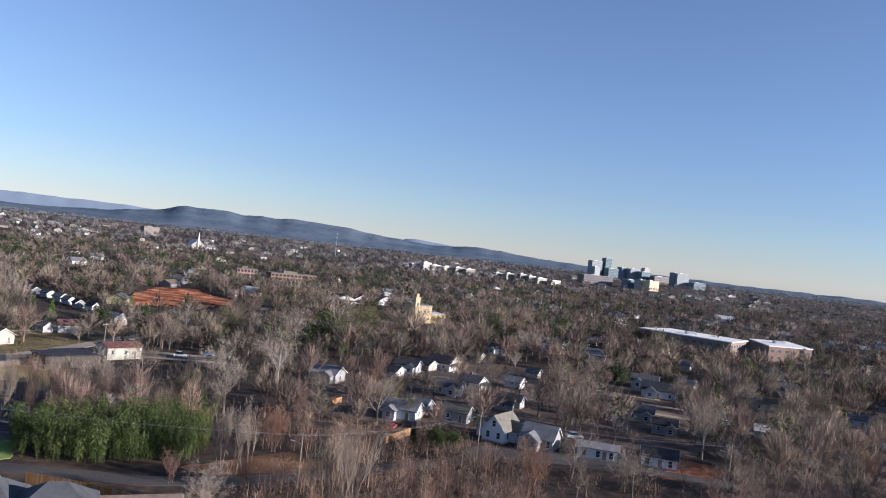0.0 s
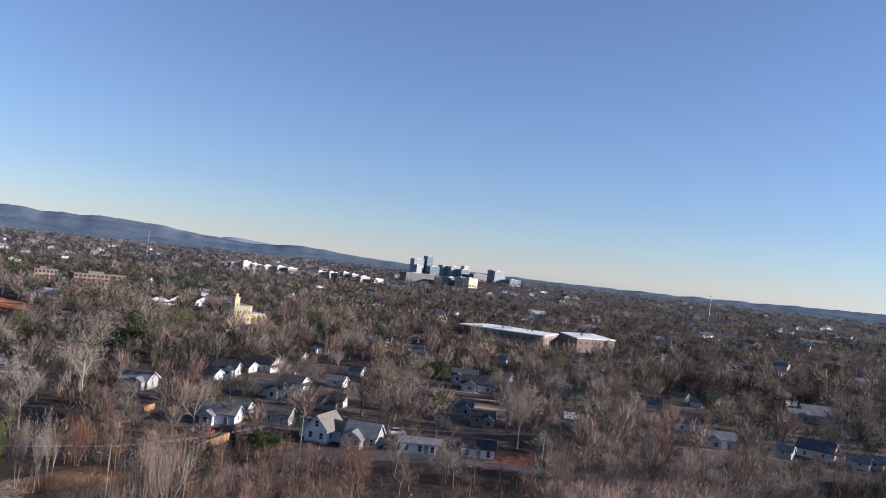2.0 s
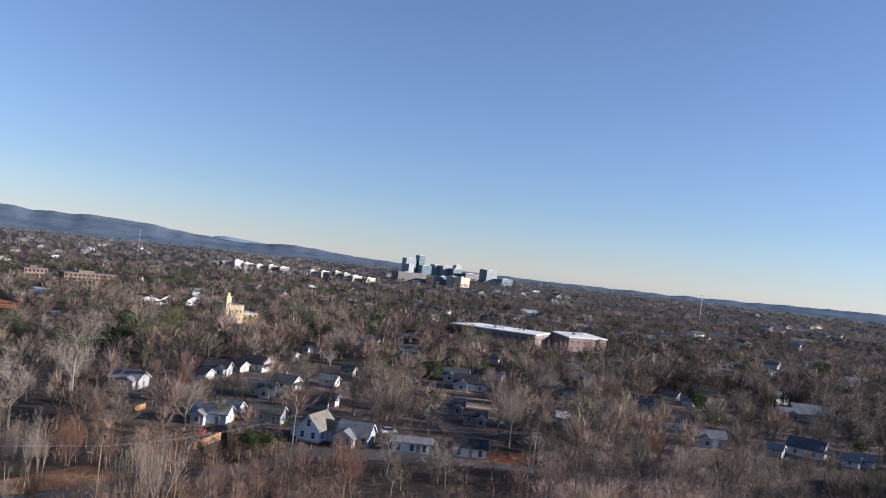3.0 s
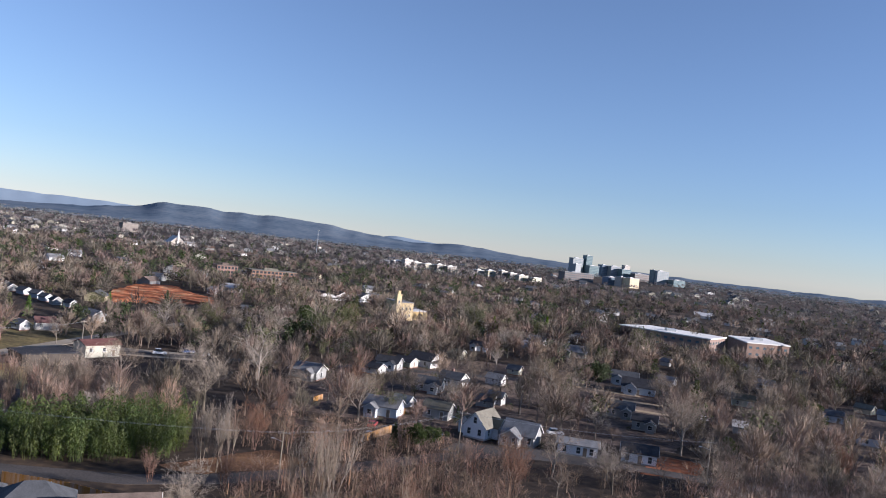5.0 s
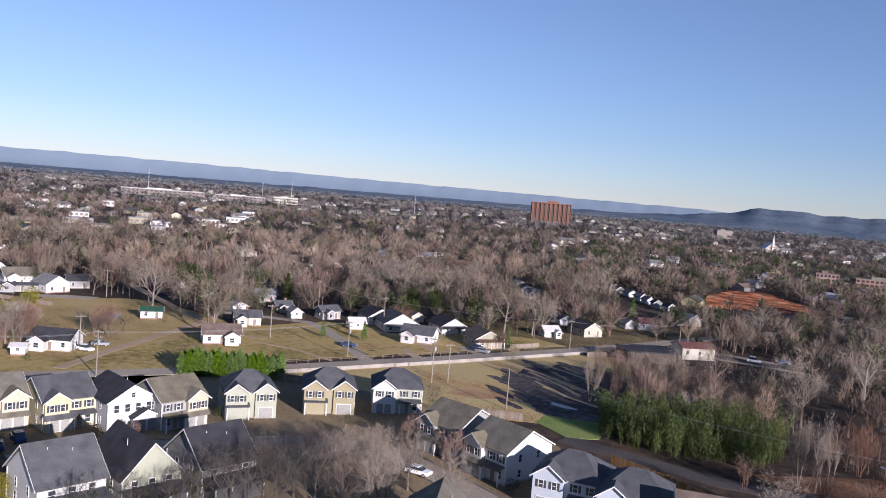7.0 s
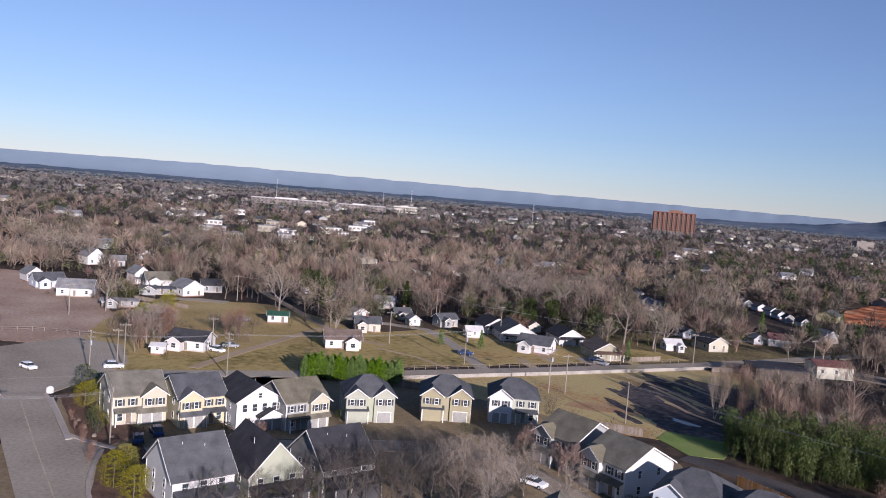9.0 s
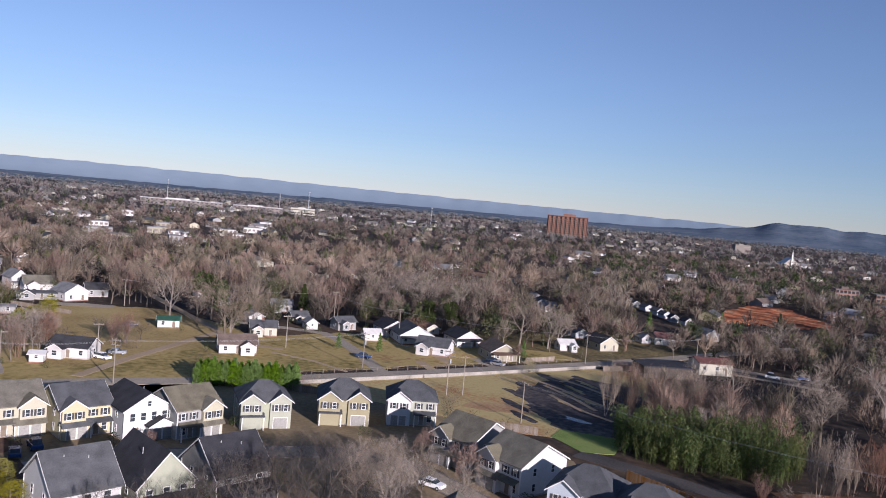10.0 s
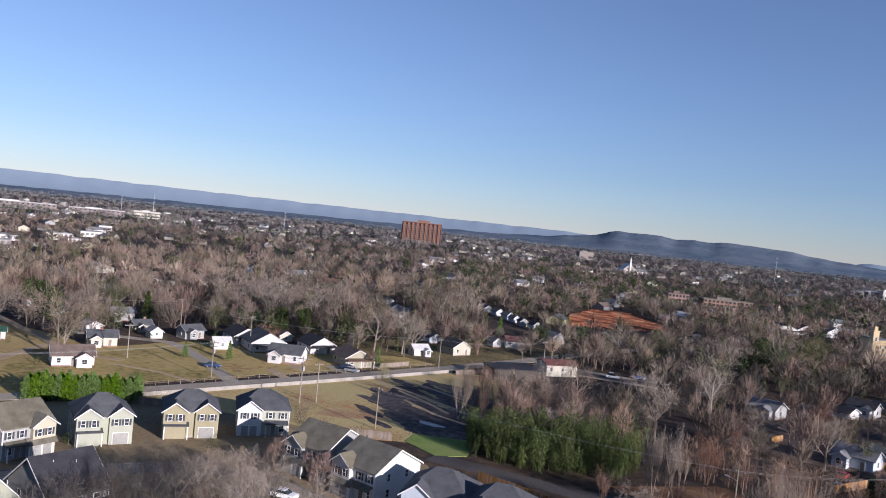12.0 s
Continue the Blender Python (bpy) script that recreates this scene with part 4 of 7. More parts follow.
cottage(-6, 216, -15, 9.3, 7.0, 3.0, 1.9, "x", BLUEGREY, GREYROOF)
cottage(-1, 227, 62, 4.3, 5.1, 2.4, 1.4, "y", WHITE, GREYROOF)
cottage(9, 220, -19, 7.3, 5.5, 3.0, 1.5, "x", GREY, TANROOF)
cottage(19, 341, 60, 5.4, 6.5, 2.4, 1.4, "y", TAN, TANROOF)
cottage(31, 373, -19, 7.5, 5.6, 3.0, 1.5, "x", BLUEGREY, BLACKROOF)
cottage(41, 414, 60, 4.2, 5.0, 2.4, 1.4, "y", WHITE, SLATE)
cottage(31, 285, 62, 4.9, 5.9, 2.4, 1.4, "y", WHITE, GREYROOF)
cottage(41, 312, 62, 4.1, 4.9, 2.4, 1.4, "y", CREAM, SLATE)
cottage(24, 242, -15, 5.3, 4.0, 2.4, 1.4, "x", GREY, SLATE)
cottage(28, 249, 62, 4.0, 4.8, 2.4, 1.4, "y", WHITE, GREYROOF)
cottage(66, 423, 60, 7.3, 8.8, 3.0, 2.0, "y", WHITE, GREYROOF)
cottage(77, 441, -19, 8.9, 6.7, 3.0, 1.8, "x", WHITE, TANROOF)
cottage(57, 405, 60, 4.0, 4.8, 2.4, 1.4, "y", WHITE, WHITEROOF)
cottage(98, 461, 60, 7.4, 8.8, 3.0, 2.0, "y", BRICK, SLATE)
cottage(91, 458, -19, 6.7, 5.0, 3.0, 1.3, "x", WHITE, GREYROOF)
cottage(79, 389, -19, 13.0, 9.7, 3.2, 2.6, "x", SAGE, GREYROOF)
cottage(87, 320, -17, 10.4, 7.8, 3.0, 2.1, "x", WHITE, SLATE)
cottage(87, 299, -17, 12.4, 9.3, 3.2, 2.5, "x", BLUEGREY, BLACKROOF)
cottage(107, 329, 55, 5.9, 7.1, 2.4, 1.4, "y", WHITE, GREYROOF)
cottage(68, 251, -17, 8.2, 6.2, 3.0, 1.7, "x", GREY, SLATE)
cottage(71, 234, -17, 7.0, 5.3, 3.0, 1.4, "x", GREY, BLACKROOF)
cottage(170, 395, 55, 6.7, 8.1, 3.0, 1.8, "y", WHITE, GREYROOF)
cottage(157, 348, -19, 7.6, 5.7, 3.0, 1.5, "x", BLUEGREY, GREYROOF)
cottage(126, 296, -19, 7.8, 5.9, 3.0, 1.6, "x", SAGE, TANROOF)
cottage(104, 244, -19, 4.0, 4.0, 2.4, 1.4, "x", WHITE, WHITEROOF)
cottage(198, 399, -19, 7.6, 5.7, 3.0, 1.5, "x", GREY, BLACKROOF)
cottage(127, 395, 60, 4.0, 4.8, 2.4, 1.4, "y", WHITE, GREYROOF)
cottage(151, 511, 60, 4.6, 5.5, 2.4, 1.4, "y", WHITE, SLATE)
cottage(182, 864, -19, 8.8, 6.6, 3.0, 1.8, "x", WHITE, GREYROOF)
cottage(308, 851, -19, 18.0, 13.0, 3.2, 3.2, "x", WHITE, WHITEROOF)
cottage(110, 2070, 50, 14.8, 13.0, 3.2, 3.2, "y", WHITE, GREYROOF)
cottage(124, 492, -19, 5.1, 4.0, 2.4, 1.4, "x", BRICK, BROWNROOF)
cottage(153, 282, -20, 6.9, 5.2, 3.0, 1.4, "x", BLUEGREY, SLATE)
cottage(148, 247, -20, 9.5, 7.1, 3.0, 1.9, "x", WHITE, BROWNROOF)
cottage(146, 224, -20, 8.8, 6.6, 3.0, 1.8, "x", BLUEGREY, GREYROOF)
cottage(176, 217, 40, 8.8, 10.5, 3.0, 2.4, "y", WHITE, SLATE)
cottage(163, 215, 40, 4.0, 4.8, 2.4, 1.4, "y", CREAM, GREYROOF)
cottage(182, 205, 40, 4.0, 4.8, 2.4, 1.4, "y", WHITE, GREYROOF)
cottage(188, 206, 40, 4.0, 4.8, 2.4, 1.4, "y", WHITE, GREYROOF)
cottage(198, 311, -20, 10.5, 7.9, 3.0, 2.1, "x", TAN, BROWNROOF)
cottage(230, 284, -20, 15.6, 11.7, 3.2, 3.2, "x", GREY, GREYROOF)
cottage(219, 284, -20, 7.7, 5.8, 3.0, 1.6, "x", TAN, GREYROOF)
cottage(181, 310, 40, 5.1, 6.2, 2.4, 1.4, "y", CREAM, TANROOF)
cottage(183, 299, 40, 4.0, 4.8, 2.4, 1.4, "y", WHITE, GREYROOF)
cottage(361, 489, 40, 7.8, 9.3, 3.0, 2.1, "y", WHITE, GREYROOF)
cottage(310, 422, -20, 9.7, 7.3, 3.0, 2.0, "x", WHITE, WHITEROOF)
cottage(403, 502, -20, 9.2, 6.9, 3.0, 1.9, "x", GREY, GREYROOF)
cottage(366, 414, -20, 14.1, 10.6, 3.2, 2.9, "x", WHITE, GREYROOF)
cottage(450, 715, 40, 4.8, 5.8, 2.4, 1.4, "y", WHITE, GREYROOF)
cottage(540, 700, 40, 10.0, 12.1, 3.0, 2.7, "y", WHITE, GREYROOF)
cottage(615, 873, 40, 6.8, 8.2, 3.0, 1.8, "y", WHITE, GREYROOF)
cottage(889, 1143, -20, 14.4, 10.8, 3.2, 2.9, "x", WHITE, GREYROOF)
cottage(914, 1082, 40, 8.1, 9.7, 3.0, 2.2, "y", WHITE, GREYROOF)
cottage(237, 272, -20, 6.7, 5.0, 3.0, 1.4, "x", GREY, BROWNROOF)
# the larger houses across the lane


def lane_house(x, y, rot, label, wall, roof, w, d, eave, rise, wings, windows):
    """A gabled house with its front at x, y; wings: middle x, y, width, depth, eave, rise, ridge axis."""
    ob = thing("house", pose(x, y, 0, 0, 0, rot), label, "house", "houses of the old streets")
    part("foundation", Shape().box(-w / 2 - 0.05, -0.05, -0.1, w / 2 + 0.05, d + 0.05, 0.4), CONCRETE, ob)
    wing(ob, 0, d / 2, w, d, eave, rise, "y" if d > w else "x", wall, roof)
    for wx, wy, ww, wd, we, wr, axis in wings:
        wing(ob, wx, wy, ww, wd, we, wr, axis, wall, roof)
    for wx, wy, wz, facing in windows:
        window(ob, wx, wy, wz, 0.9, 1.5, facing)
    return ob


lane_house(17.8, 200.0, -32, "white gabled house with weathered roof across a lane", SHADE_WHITE, TANROOF, 6.2, 9.5, 3.4, 3.2,
           [(2.5, 6.0, 4.4, 4.0, 3.2, 1.8, "x"), (-4.6, 6.0, 3.6, 5.5, 2.7, 1.6, "y")], [(-1.5, 0, 1.8, "front"), (1.5, 0, 1.8, "front"), (3.1, 2.0, 1.8, "right"), (4.7, 6.0, 1.8, "right"), (0, 0, 4.7, "front")])
porch = lane_house(28.6, 197.6, -24, "grey gabled house with pale roof and a gabled porch", GREY, GREYROOF, 8.2, 7.4, 2.8, 2.7,
                   [(-1.4, -0.9, 5.0, 3.4, 2.5, 1.6, "y")], [(-2.6, -2.6, 1.6, "front"), (-0.2, -2.6, 1.6, "front"), (3.0, 0, 1.6, "front")])
for px in (-3.8, 1.0):
    part("porch_post", Shape().box(px - 0.08, -3.3, 0, px + 0.08, -3.14, 2.5), TRIM, porch)
low = lane_house(43.0, 193.4, -13, "long low white house with a shallow grey roof", SHADE_WHITE, GREYROOF, 9.8, 6.5, 2.7, 0.8, [], [(-3.2, 0, 1.5, "front"), (0.2, 0, 1.5, "front"), (3.4, 0, 1.5, "front")])
door(low, 1.8, 0)
low = lane_house(57.8, 191.6, -15, "low white house with dark shingle roof on red clay", SHADE_WHITE, BLACKROOF, 8.4, 6.2, 2.8, 1.5, [], [(-2.8, 0, 1.5, "front"), (2.6, 0, 1.5, "front")])
door(low, 0.2, 0)
big = thing("hall", pose(-101, 257, 0, 0, 0, 50), "long cream hall with a dull red roof beside a bend", "building")
wing(big, 0, 0, 11.5, 8.0, 3.9, 1.2, "x", CREAM, REDROOF, trim=False)
for k in (-4.0, 0.4):
    window(big, k, -4.0, 2.4, 1.0, 1.1, "front")
door(big, 3.6, -4.0)
shed = thing("barn", pose(-108, 236, 0, 0, 0, 48), "low dark brown shed with a flat felt roof in the shade", "building")
# the shade over the shed is put into its wall colour
part("wall", Shape().box(-8, -5, 0, 8, 5, 3.4), DARK_TWIG, shed)
part("roof", Shape().box(-8.4, -5.4, 3.4, 8.4, 5.4, 3.75), BLACKROOF, shed)

# ---- large buildings ----


def block(name, label, category, x, y, rot, w, d, h, wall, floors, bays, glass=GLASS, roof=WHITEROOF, group=""):
    """A flat-roofed building with rows of windows on its front and sides."""
    ob = thing(name, pose(x, y, 0, 0, 0, rot), label, category, group)
    part("wall", Shape().box(-w / 2, 0, 0, w / 2, d, h), wall, ob)
    part("roof", Shape().box(-w / 2 - 0.3, -0.3, h, w / 2 + 0.3, d + 0.3, h + 0.5).box(-w * 0.2, d * 0.3, h + 0.5, w * 0.1, d * 0.6, h + (2.2 if h > 8 else 1.0)), roof, ob)
    fh = h / floors
    ww, wh = min(w / bays * 0.32, 1.6), min(fh * 0.28, 1.0)
    pm = Shape().box(-ww, -0.12, -wh, ww, 0.05, wh).mesh("window")
    pm.materials.append(glass)
    sides = max(2, int(bays * d / w))
    for k in range(floors):
        for i in range(bays):
            part("window", pm, glass, ob).location = (-w / 2 + (i + 0.5) * w / bays, 0, (k + 0.55) * fh)
        for s in (-1, 1) if math.hypot(x, y) < 1000 else ():
            for i in range(sides):
                o = part("window", pm, glass, ob)
                o.matrix_local = pose(s * w / 2, (i + 0.5) * d / sides, (k + 0.55) * fh, 0, 0, s * 90)
    return ob


def tower():
    """The slab of flats with its brick piers."""
    ob = thing("apartment_tower", pose(-772, 1228, 0, 0, 0, 33), "orange brick apartment tower with vertical piers above the trees", "tower")
    w, d, h, n = 72, 20, 44, 9
    part("wall", Shape().box(-w / 2, 0, 0, w / 2, d, h), surface("dark_brick", ((0.04, 0.026, 0.026), (0.065, 0.04, 0.038)), 0.05, 0.9), ob)
    part("roof", Shape().box(-w / 2 - 0.5, -0.5, h, w / 2 + 0.5, d + 0.5, h + 1.2).box(-8, 5, h + 1.2, 14, 14, h + 5), TOWERBRICK, ob)
    pier = Shape().box(-2.1, -2.0, 0, 2.1, 0.1, h - 1.0).mesh("pier")
    pier.materials.append(TOWERBRICK)
    for i in range(n):
        part("pier", pier, TOWERBRICK, ob).location = (-w / 2 + (i + 0.5) * w / n, 0, 0)
    band = Shape().box(-1.3, -0.6, -0.6, 1.3, 0.1, 0.6).mesh("balcony")
    band.materials.append(DULL_CONCRETE)
    for i in range(n - 1):
        for k in range(10):
            part("balcony", band, DULL_CONCRETE, ob).location = (-w / 2 + (i + 1) * w / n, 0, 5 + k * 3.7)
    pane = Shape().box(-0.7, -2.1, -0.8, 0.7, -1.95, 0.8).mesh("window")
    pane.materials.append(GLASS)
    for i in range(n):
        for k in range(11):
            part("window", pane, GLASS, ob).location = (-w / 2 + (i + 0.5) * w / n, 0, 3 + k * 3.6)
    part("end_wall", Shape().box(w / 2, 0.5, 0, w / 2 + 0.6, d - 0.5, h), TOWERBRICK, ob)


tower()
# school


def school_wing(outline, h, front, label):
    """A flat-roofed brick wing on a plan outline, with windows along one wall."""
    ob = thing("school_building", pose(0, 0, 0), label, "school")
    cx, cy = sum(p[0] for p in outline) / len(outline), sum(p[1] for p in outline) / len(outline)
    part("wall", Shape().prism(outline, 0, h), SCHOOLBRICK, ob)
    part("roof", Shape().prism([(cx + (x - cx) * 1.03, cy + (y - cy) * 1.03) for x, y in outline], h, h + 0.6), MEMBRANE, ob)
    part("roof_unit", Shape().box(cx - 4, cy - 3, h + 0.6, cx + 2, cy + 2, h + 2.2), METAL, ob)
    pane = Shape().box(-1.1, -0.06, -0.7, 1.1, 0.03, 0.7).mesh("window")
    for a, e in front:
        (ax, ay), (bx, by) = outline[a], outline[e]
        L = math.hypot(bx - ax, by - ay)
        n = int(L / 4.5)
        for k in range(n):
            for z in (2.4, 6.4):
                q = (k + 0.5) / n
                part("window", pane, DARKGLASS, ob).matrix_local = pose(ax + (bx - ax) * q, ay + (by - ay) * q, z, 0, 0, math.degrees(math.atan2(by - ay, bx - ax)))
    return ob


school_wing([(132, 510), (150, 495.5), (178, 475), (197, 500), (158, 532)], 9.0, ((1, 2), (2, 3)), "long red brick school wing with a white flat roof")
school_wing([(207, 520), (204, 482), (234, 490), (236, 530)], 9.0, ((1, 2), (2, 3)), "red brick school wing with a white flat roof and stair tower")


def church_yellow():
    ob = thing("church", pose(-6.5, 476, 0, 0, 0, 30), "buff brick church with a square corner tower", "church")
    part("wall", Shape().box(-4.6, 0, 0, 4.6, 18, 10.5), TANBRICK, ob)
    part("tower", Shape().box(-7.4, -0.8, 0, -4.4, 2.4, 15.0).box(-7.6, -1.0, 15.0, -4.2, 2.6, 15.5), TANBRICK, ob)
    part("belfry", Shape().box(-6.7, -0.2, 15.5, -5.1, 1.6, 17.6), TANBRICK, ob)
    part("roof", Shape().box(-4.9, -0.3, 10.5, 4.9, 18.3, 11.0), GREYROOF, ob)
    part("hall", Shape().box(4.6, 5, 0, 18, 17, 5.2), TANBRICK, ob)
    part("hall_roof", Shape().box(4.4, 4.7, 5.2, 18.3, 17.3, 5.7), WHITEROOF, ob)
    for x in (-2.6, 0, 2.6):
        for z in (3, 7):
            window(ob, x, 0, z, 0.8, 1.6, "front")
    window(ob, -5.9, -0.8, 11, 0.8, 1.8, "front")


def church_white():
    ob = thing("church", pose(-372, 1195, 0, 0, 0, 40), "white church with a broad steep roof and a needle spire", "church")
    wing(ob, 0, 0, 22, 20, 6, 9.5, "y", CONCRETE, WHITEROOF)
    wing(ob, 0, 4, 28, 10, 4, 4, "x", CONCRETE, WHITEROOF)
    part("spire", Shape().box(-1.1, -11.8, 0, 1.1, -9.6, 16).add([(-1.1, -11.8, 16), (1.1, -11.8, 16), (1.1, -9.6, 16), (-1.1, -9.6, 16), (0, -10.7, 27)], [(0, 1, 4), (1, 2, 4), (2, 3, 4), (3, 0, 4), (3, 2, 1, 0)]), TRIM, ob)
    wing(ob, 25, 6, 16, 10, 5, 3, "x", WHITE, GREYROOF)


church_yellow()
church_white()
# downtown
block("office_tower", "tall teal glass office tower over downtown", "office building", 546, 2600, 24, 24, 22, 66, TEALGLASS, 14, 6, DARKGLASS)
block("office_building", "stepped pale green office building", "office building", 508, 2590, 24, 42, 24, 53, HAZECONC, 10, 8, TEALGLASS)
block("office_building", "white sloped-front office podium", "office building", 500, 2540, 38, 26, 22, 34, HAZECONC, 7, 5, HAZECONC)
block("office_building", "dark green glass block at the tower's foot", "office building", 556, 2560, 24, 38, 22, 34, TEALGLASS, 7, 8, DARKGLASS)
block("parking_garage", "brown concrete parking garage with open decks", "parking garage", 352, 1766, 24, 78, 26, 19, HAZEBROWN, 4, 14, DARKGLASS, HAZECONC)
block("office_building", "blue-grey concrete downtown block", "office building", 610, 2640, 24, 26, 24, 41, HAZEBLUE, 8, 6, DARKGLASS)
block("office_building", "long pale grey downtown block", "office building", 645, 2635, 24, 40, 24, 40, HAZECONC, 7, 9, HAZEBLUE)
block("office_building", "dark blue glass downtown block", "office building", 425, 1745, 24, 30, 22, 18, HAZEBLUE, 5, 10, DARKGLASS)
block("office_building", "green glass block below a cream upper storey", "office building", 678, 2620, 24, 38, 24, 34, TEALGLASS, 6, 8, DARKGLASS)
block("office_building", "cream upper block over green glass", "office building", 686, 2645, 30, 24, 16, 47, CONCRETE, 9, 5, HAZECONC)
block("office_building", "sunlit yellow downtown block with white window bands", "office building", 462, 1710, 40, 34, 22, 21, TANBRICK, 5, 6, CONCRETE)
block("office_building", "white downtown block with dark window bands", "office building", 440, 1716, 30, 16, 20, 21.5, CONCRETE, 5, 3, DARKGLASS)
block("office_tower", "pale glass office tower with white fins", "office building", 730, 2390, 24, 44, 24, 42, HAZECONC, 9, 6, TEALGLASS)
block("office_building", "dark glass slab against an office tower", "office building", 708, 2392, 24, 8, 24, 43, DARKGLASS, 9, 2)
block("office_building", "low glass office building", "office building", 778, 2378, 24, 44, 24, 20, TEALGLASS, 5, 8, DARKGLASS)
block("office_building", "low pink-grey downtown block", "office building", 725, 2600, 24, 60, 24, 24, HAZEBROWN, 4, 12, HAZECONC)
for x, y, w, d, h, wall, label in (
    (-40, 1405, 22, 20, 16, HAZEBROWN, "low brown hospital wing with a white roof"), (-24, 1400, 14, 20, 20, CONCRETE, "white hospital block above trees"), (-8, 1412, 16, 18, 17, DULL_CONCRETE, "pale hospital wing above trees"),
    (14, 1418, 20, 20, 16, TAN, "tan hospital wing above trees"), (34, 1420, 16, 18, 17, DULL_CONCRETE, "long pale concrete block"), (54, 1422, 18, 18, 16, DULL_CONCRETE, "low pale concrete block"),
    (104, 1404, 14, 16, 16, DULL_CONCRETE, "grey concrete block above trees"), (124, 1402, 16, 18, 17, TAN, "tan block with a flat white roof"), (146, 1398, 12, 16, 19, DULL_CONCRETE, "pale concrete block above trees"),
    (162, 1396, 14, 16, 17, DULL_CONCRETE, "pale block with a stepped roof"), (180, 1394, 20, 18, 15, TAN, "cream concrete block above trees"), (204, 1392, 20, 18, 14, CREAM, "low cream block above trees")):
    block("hospital_block", label, "building", x, y, 50, w * 1.5, 6 + 0.1 * d, h - 6.0, wall, 2, 4, HAZECONC, MEMBRANE)
block("brick_building", "three-storey red brick building", "building", -160, 660, 30, 17, 14, 10, BRICK, 3, 6, GLASS, BROWNROOF)
block("brick_building", "long tan-red brick building with a pale roof", "building", -123, 672, 30, 40, 14, 9, SCHOOLBRICK, 3, 12, GLASS, TANROOF)
block("civic_building", "cream stone building with stepped top", "building", -622, 1690, 45, 34, 18, 17, DULL_CONCRETE, 4, 9, HAZEBROWN, DULL_CONCRETE)
block("mill_building", "long red brick mill with a pale roof", "mill", -1280, 760, 60, 140, 30, 11, HAZEBROWN, 2, 18, GLASS, WHITEROOF)
block("mill_building", "long red brick mill building", "mill", -1220, 880, 58, 90, 30, 10, HAZEBROWN, 2, 12, GLASS, WHITEROOF)
block("warehouse", "white factory hall with a stack", "warehouse", -1220, 985, 52, 46, 30, 12, CREAM, 2, 12)

# low stores and sheds along the far commercial street
for x, y, w, h, wall in ((-598, 355, 18, 4.6, WHITE), (-515, 305, 13, 2.8, WHITE), (-622, 410, 13, 6.0, CREAM), (-594, 410, 10, 3.8, WHITE), (-671, 481, 21, 5.2, WHITE), (-623, 350, 19, 5.4, TAN), (-879, 454, 13, 6.4, WHITE),
                         (-536, 276, 19, 5.2, CREAM), (-618, 295, 22, 4.0, GREY), (-773, 570, 14, 6.0, WHITE), (-869, 378, 27, 5.4, CREAM), (-610, 250, 19, 3.6, TAN), (-560, 330, 11, 3.4, GREY), (-650, 440, 12, 3.8, WHITE), (-700, 400, 18, 4.6, TAN), (-690, 330, 16, 4.4, WHITE)):
    block("store", f"low flat-roofed store with {wall.name.replace('_', ' ')} walls among bare trees", "store", x, y, 70, w, 12, h, wall, 1, max(3, int(w / 4)), HAZEBROWN, GREYROOF, "low stores")

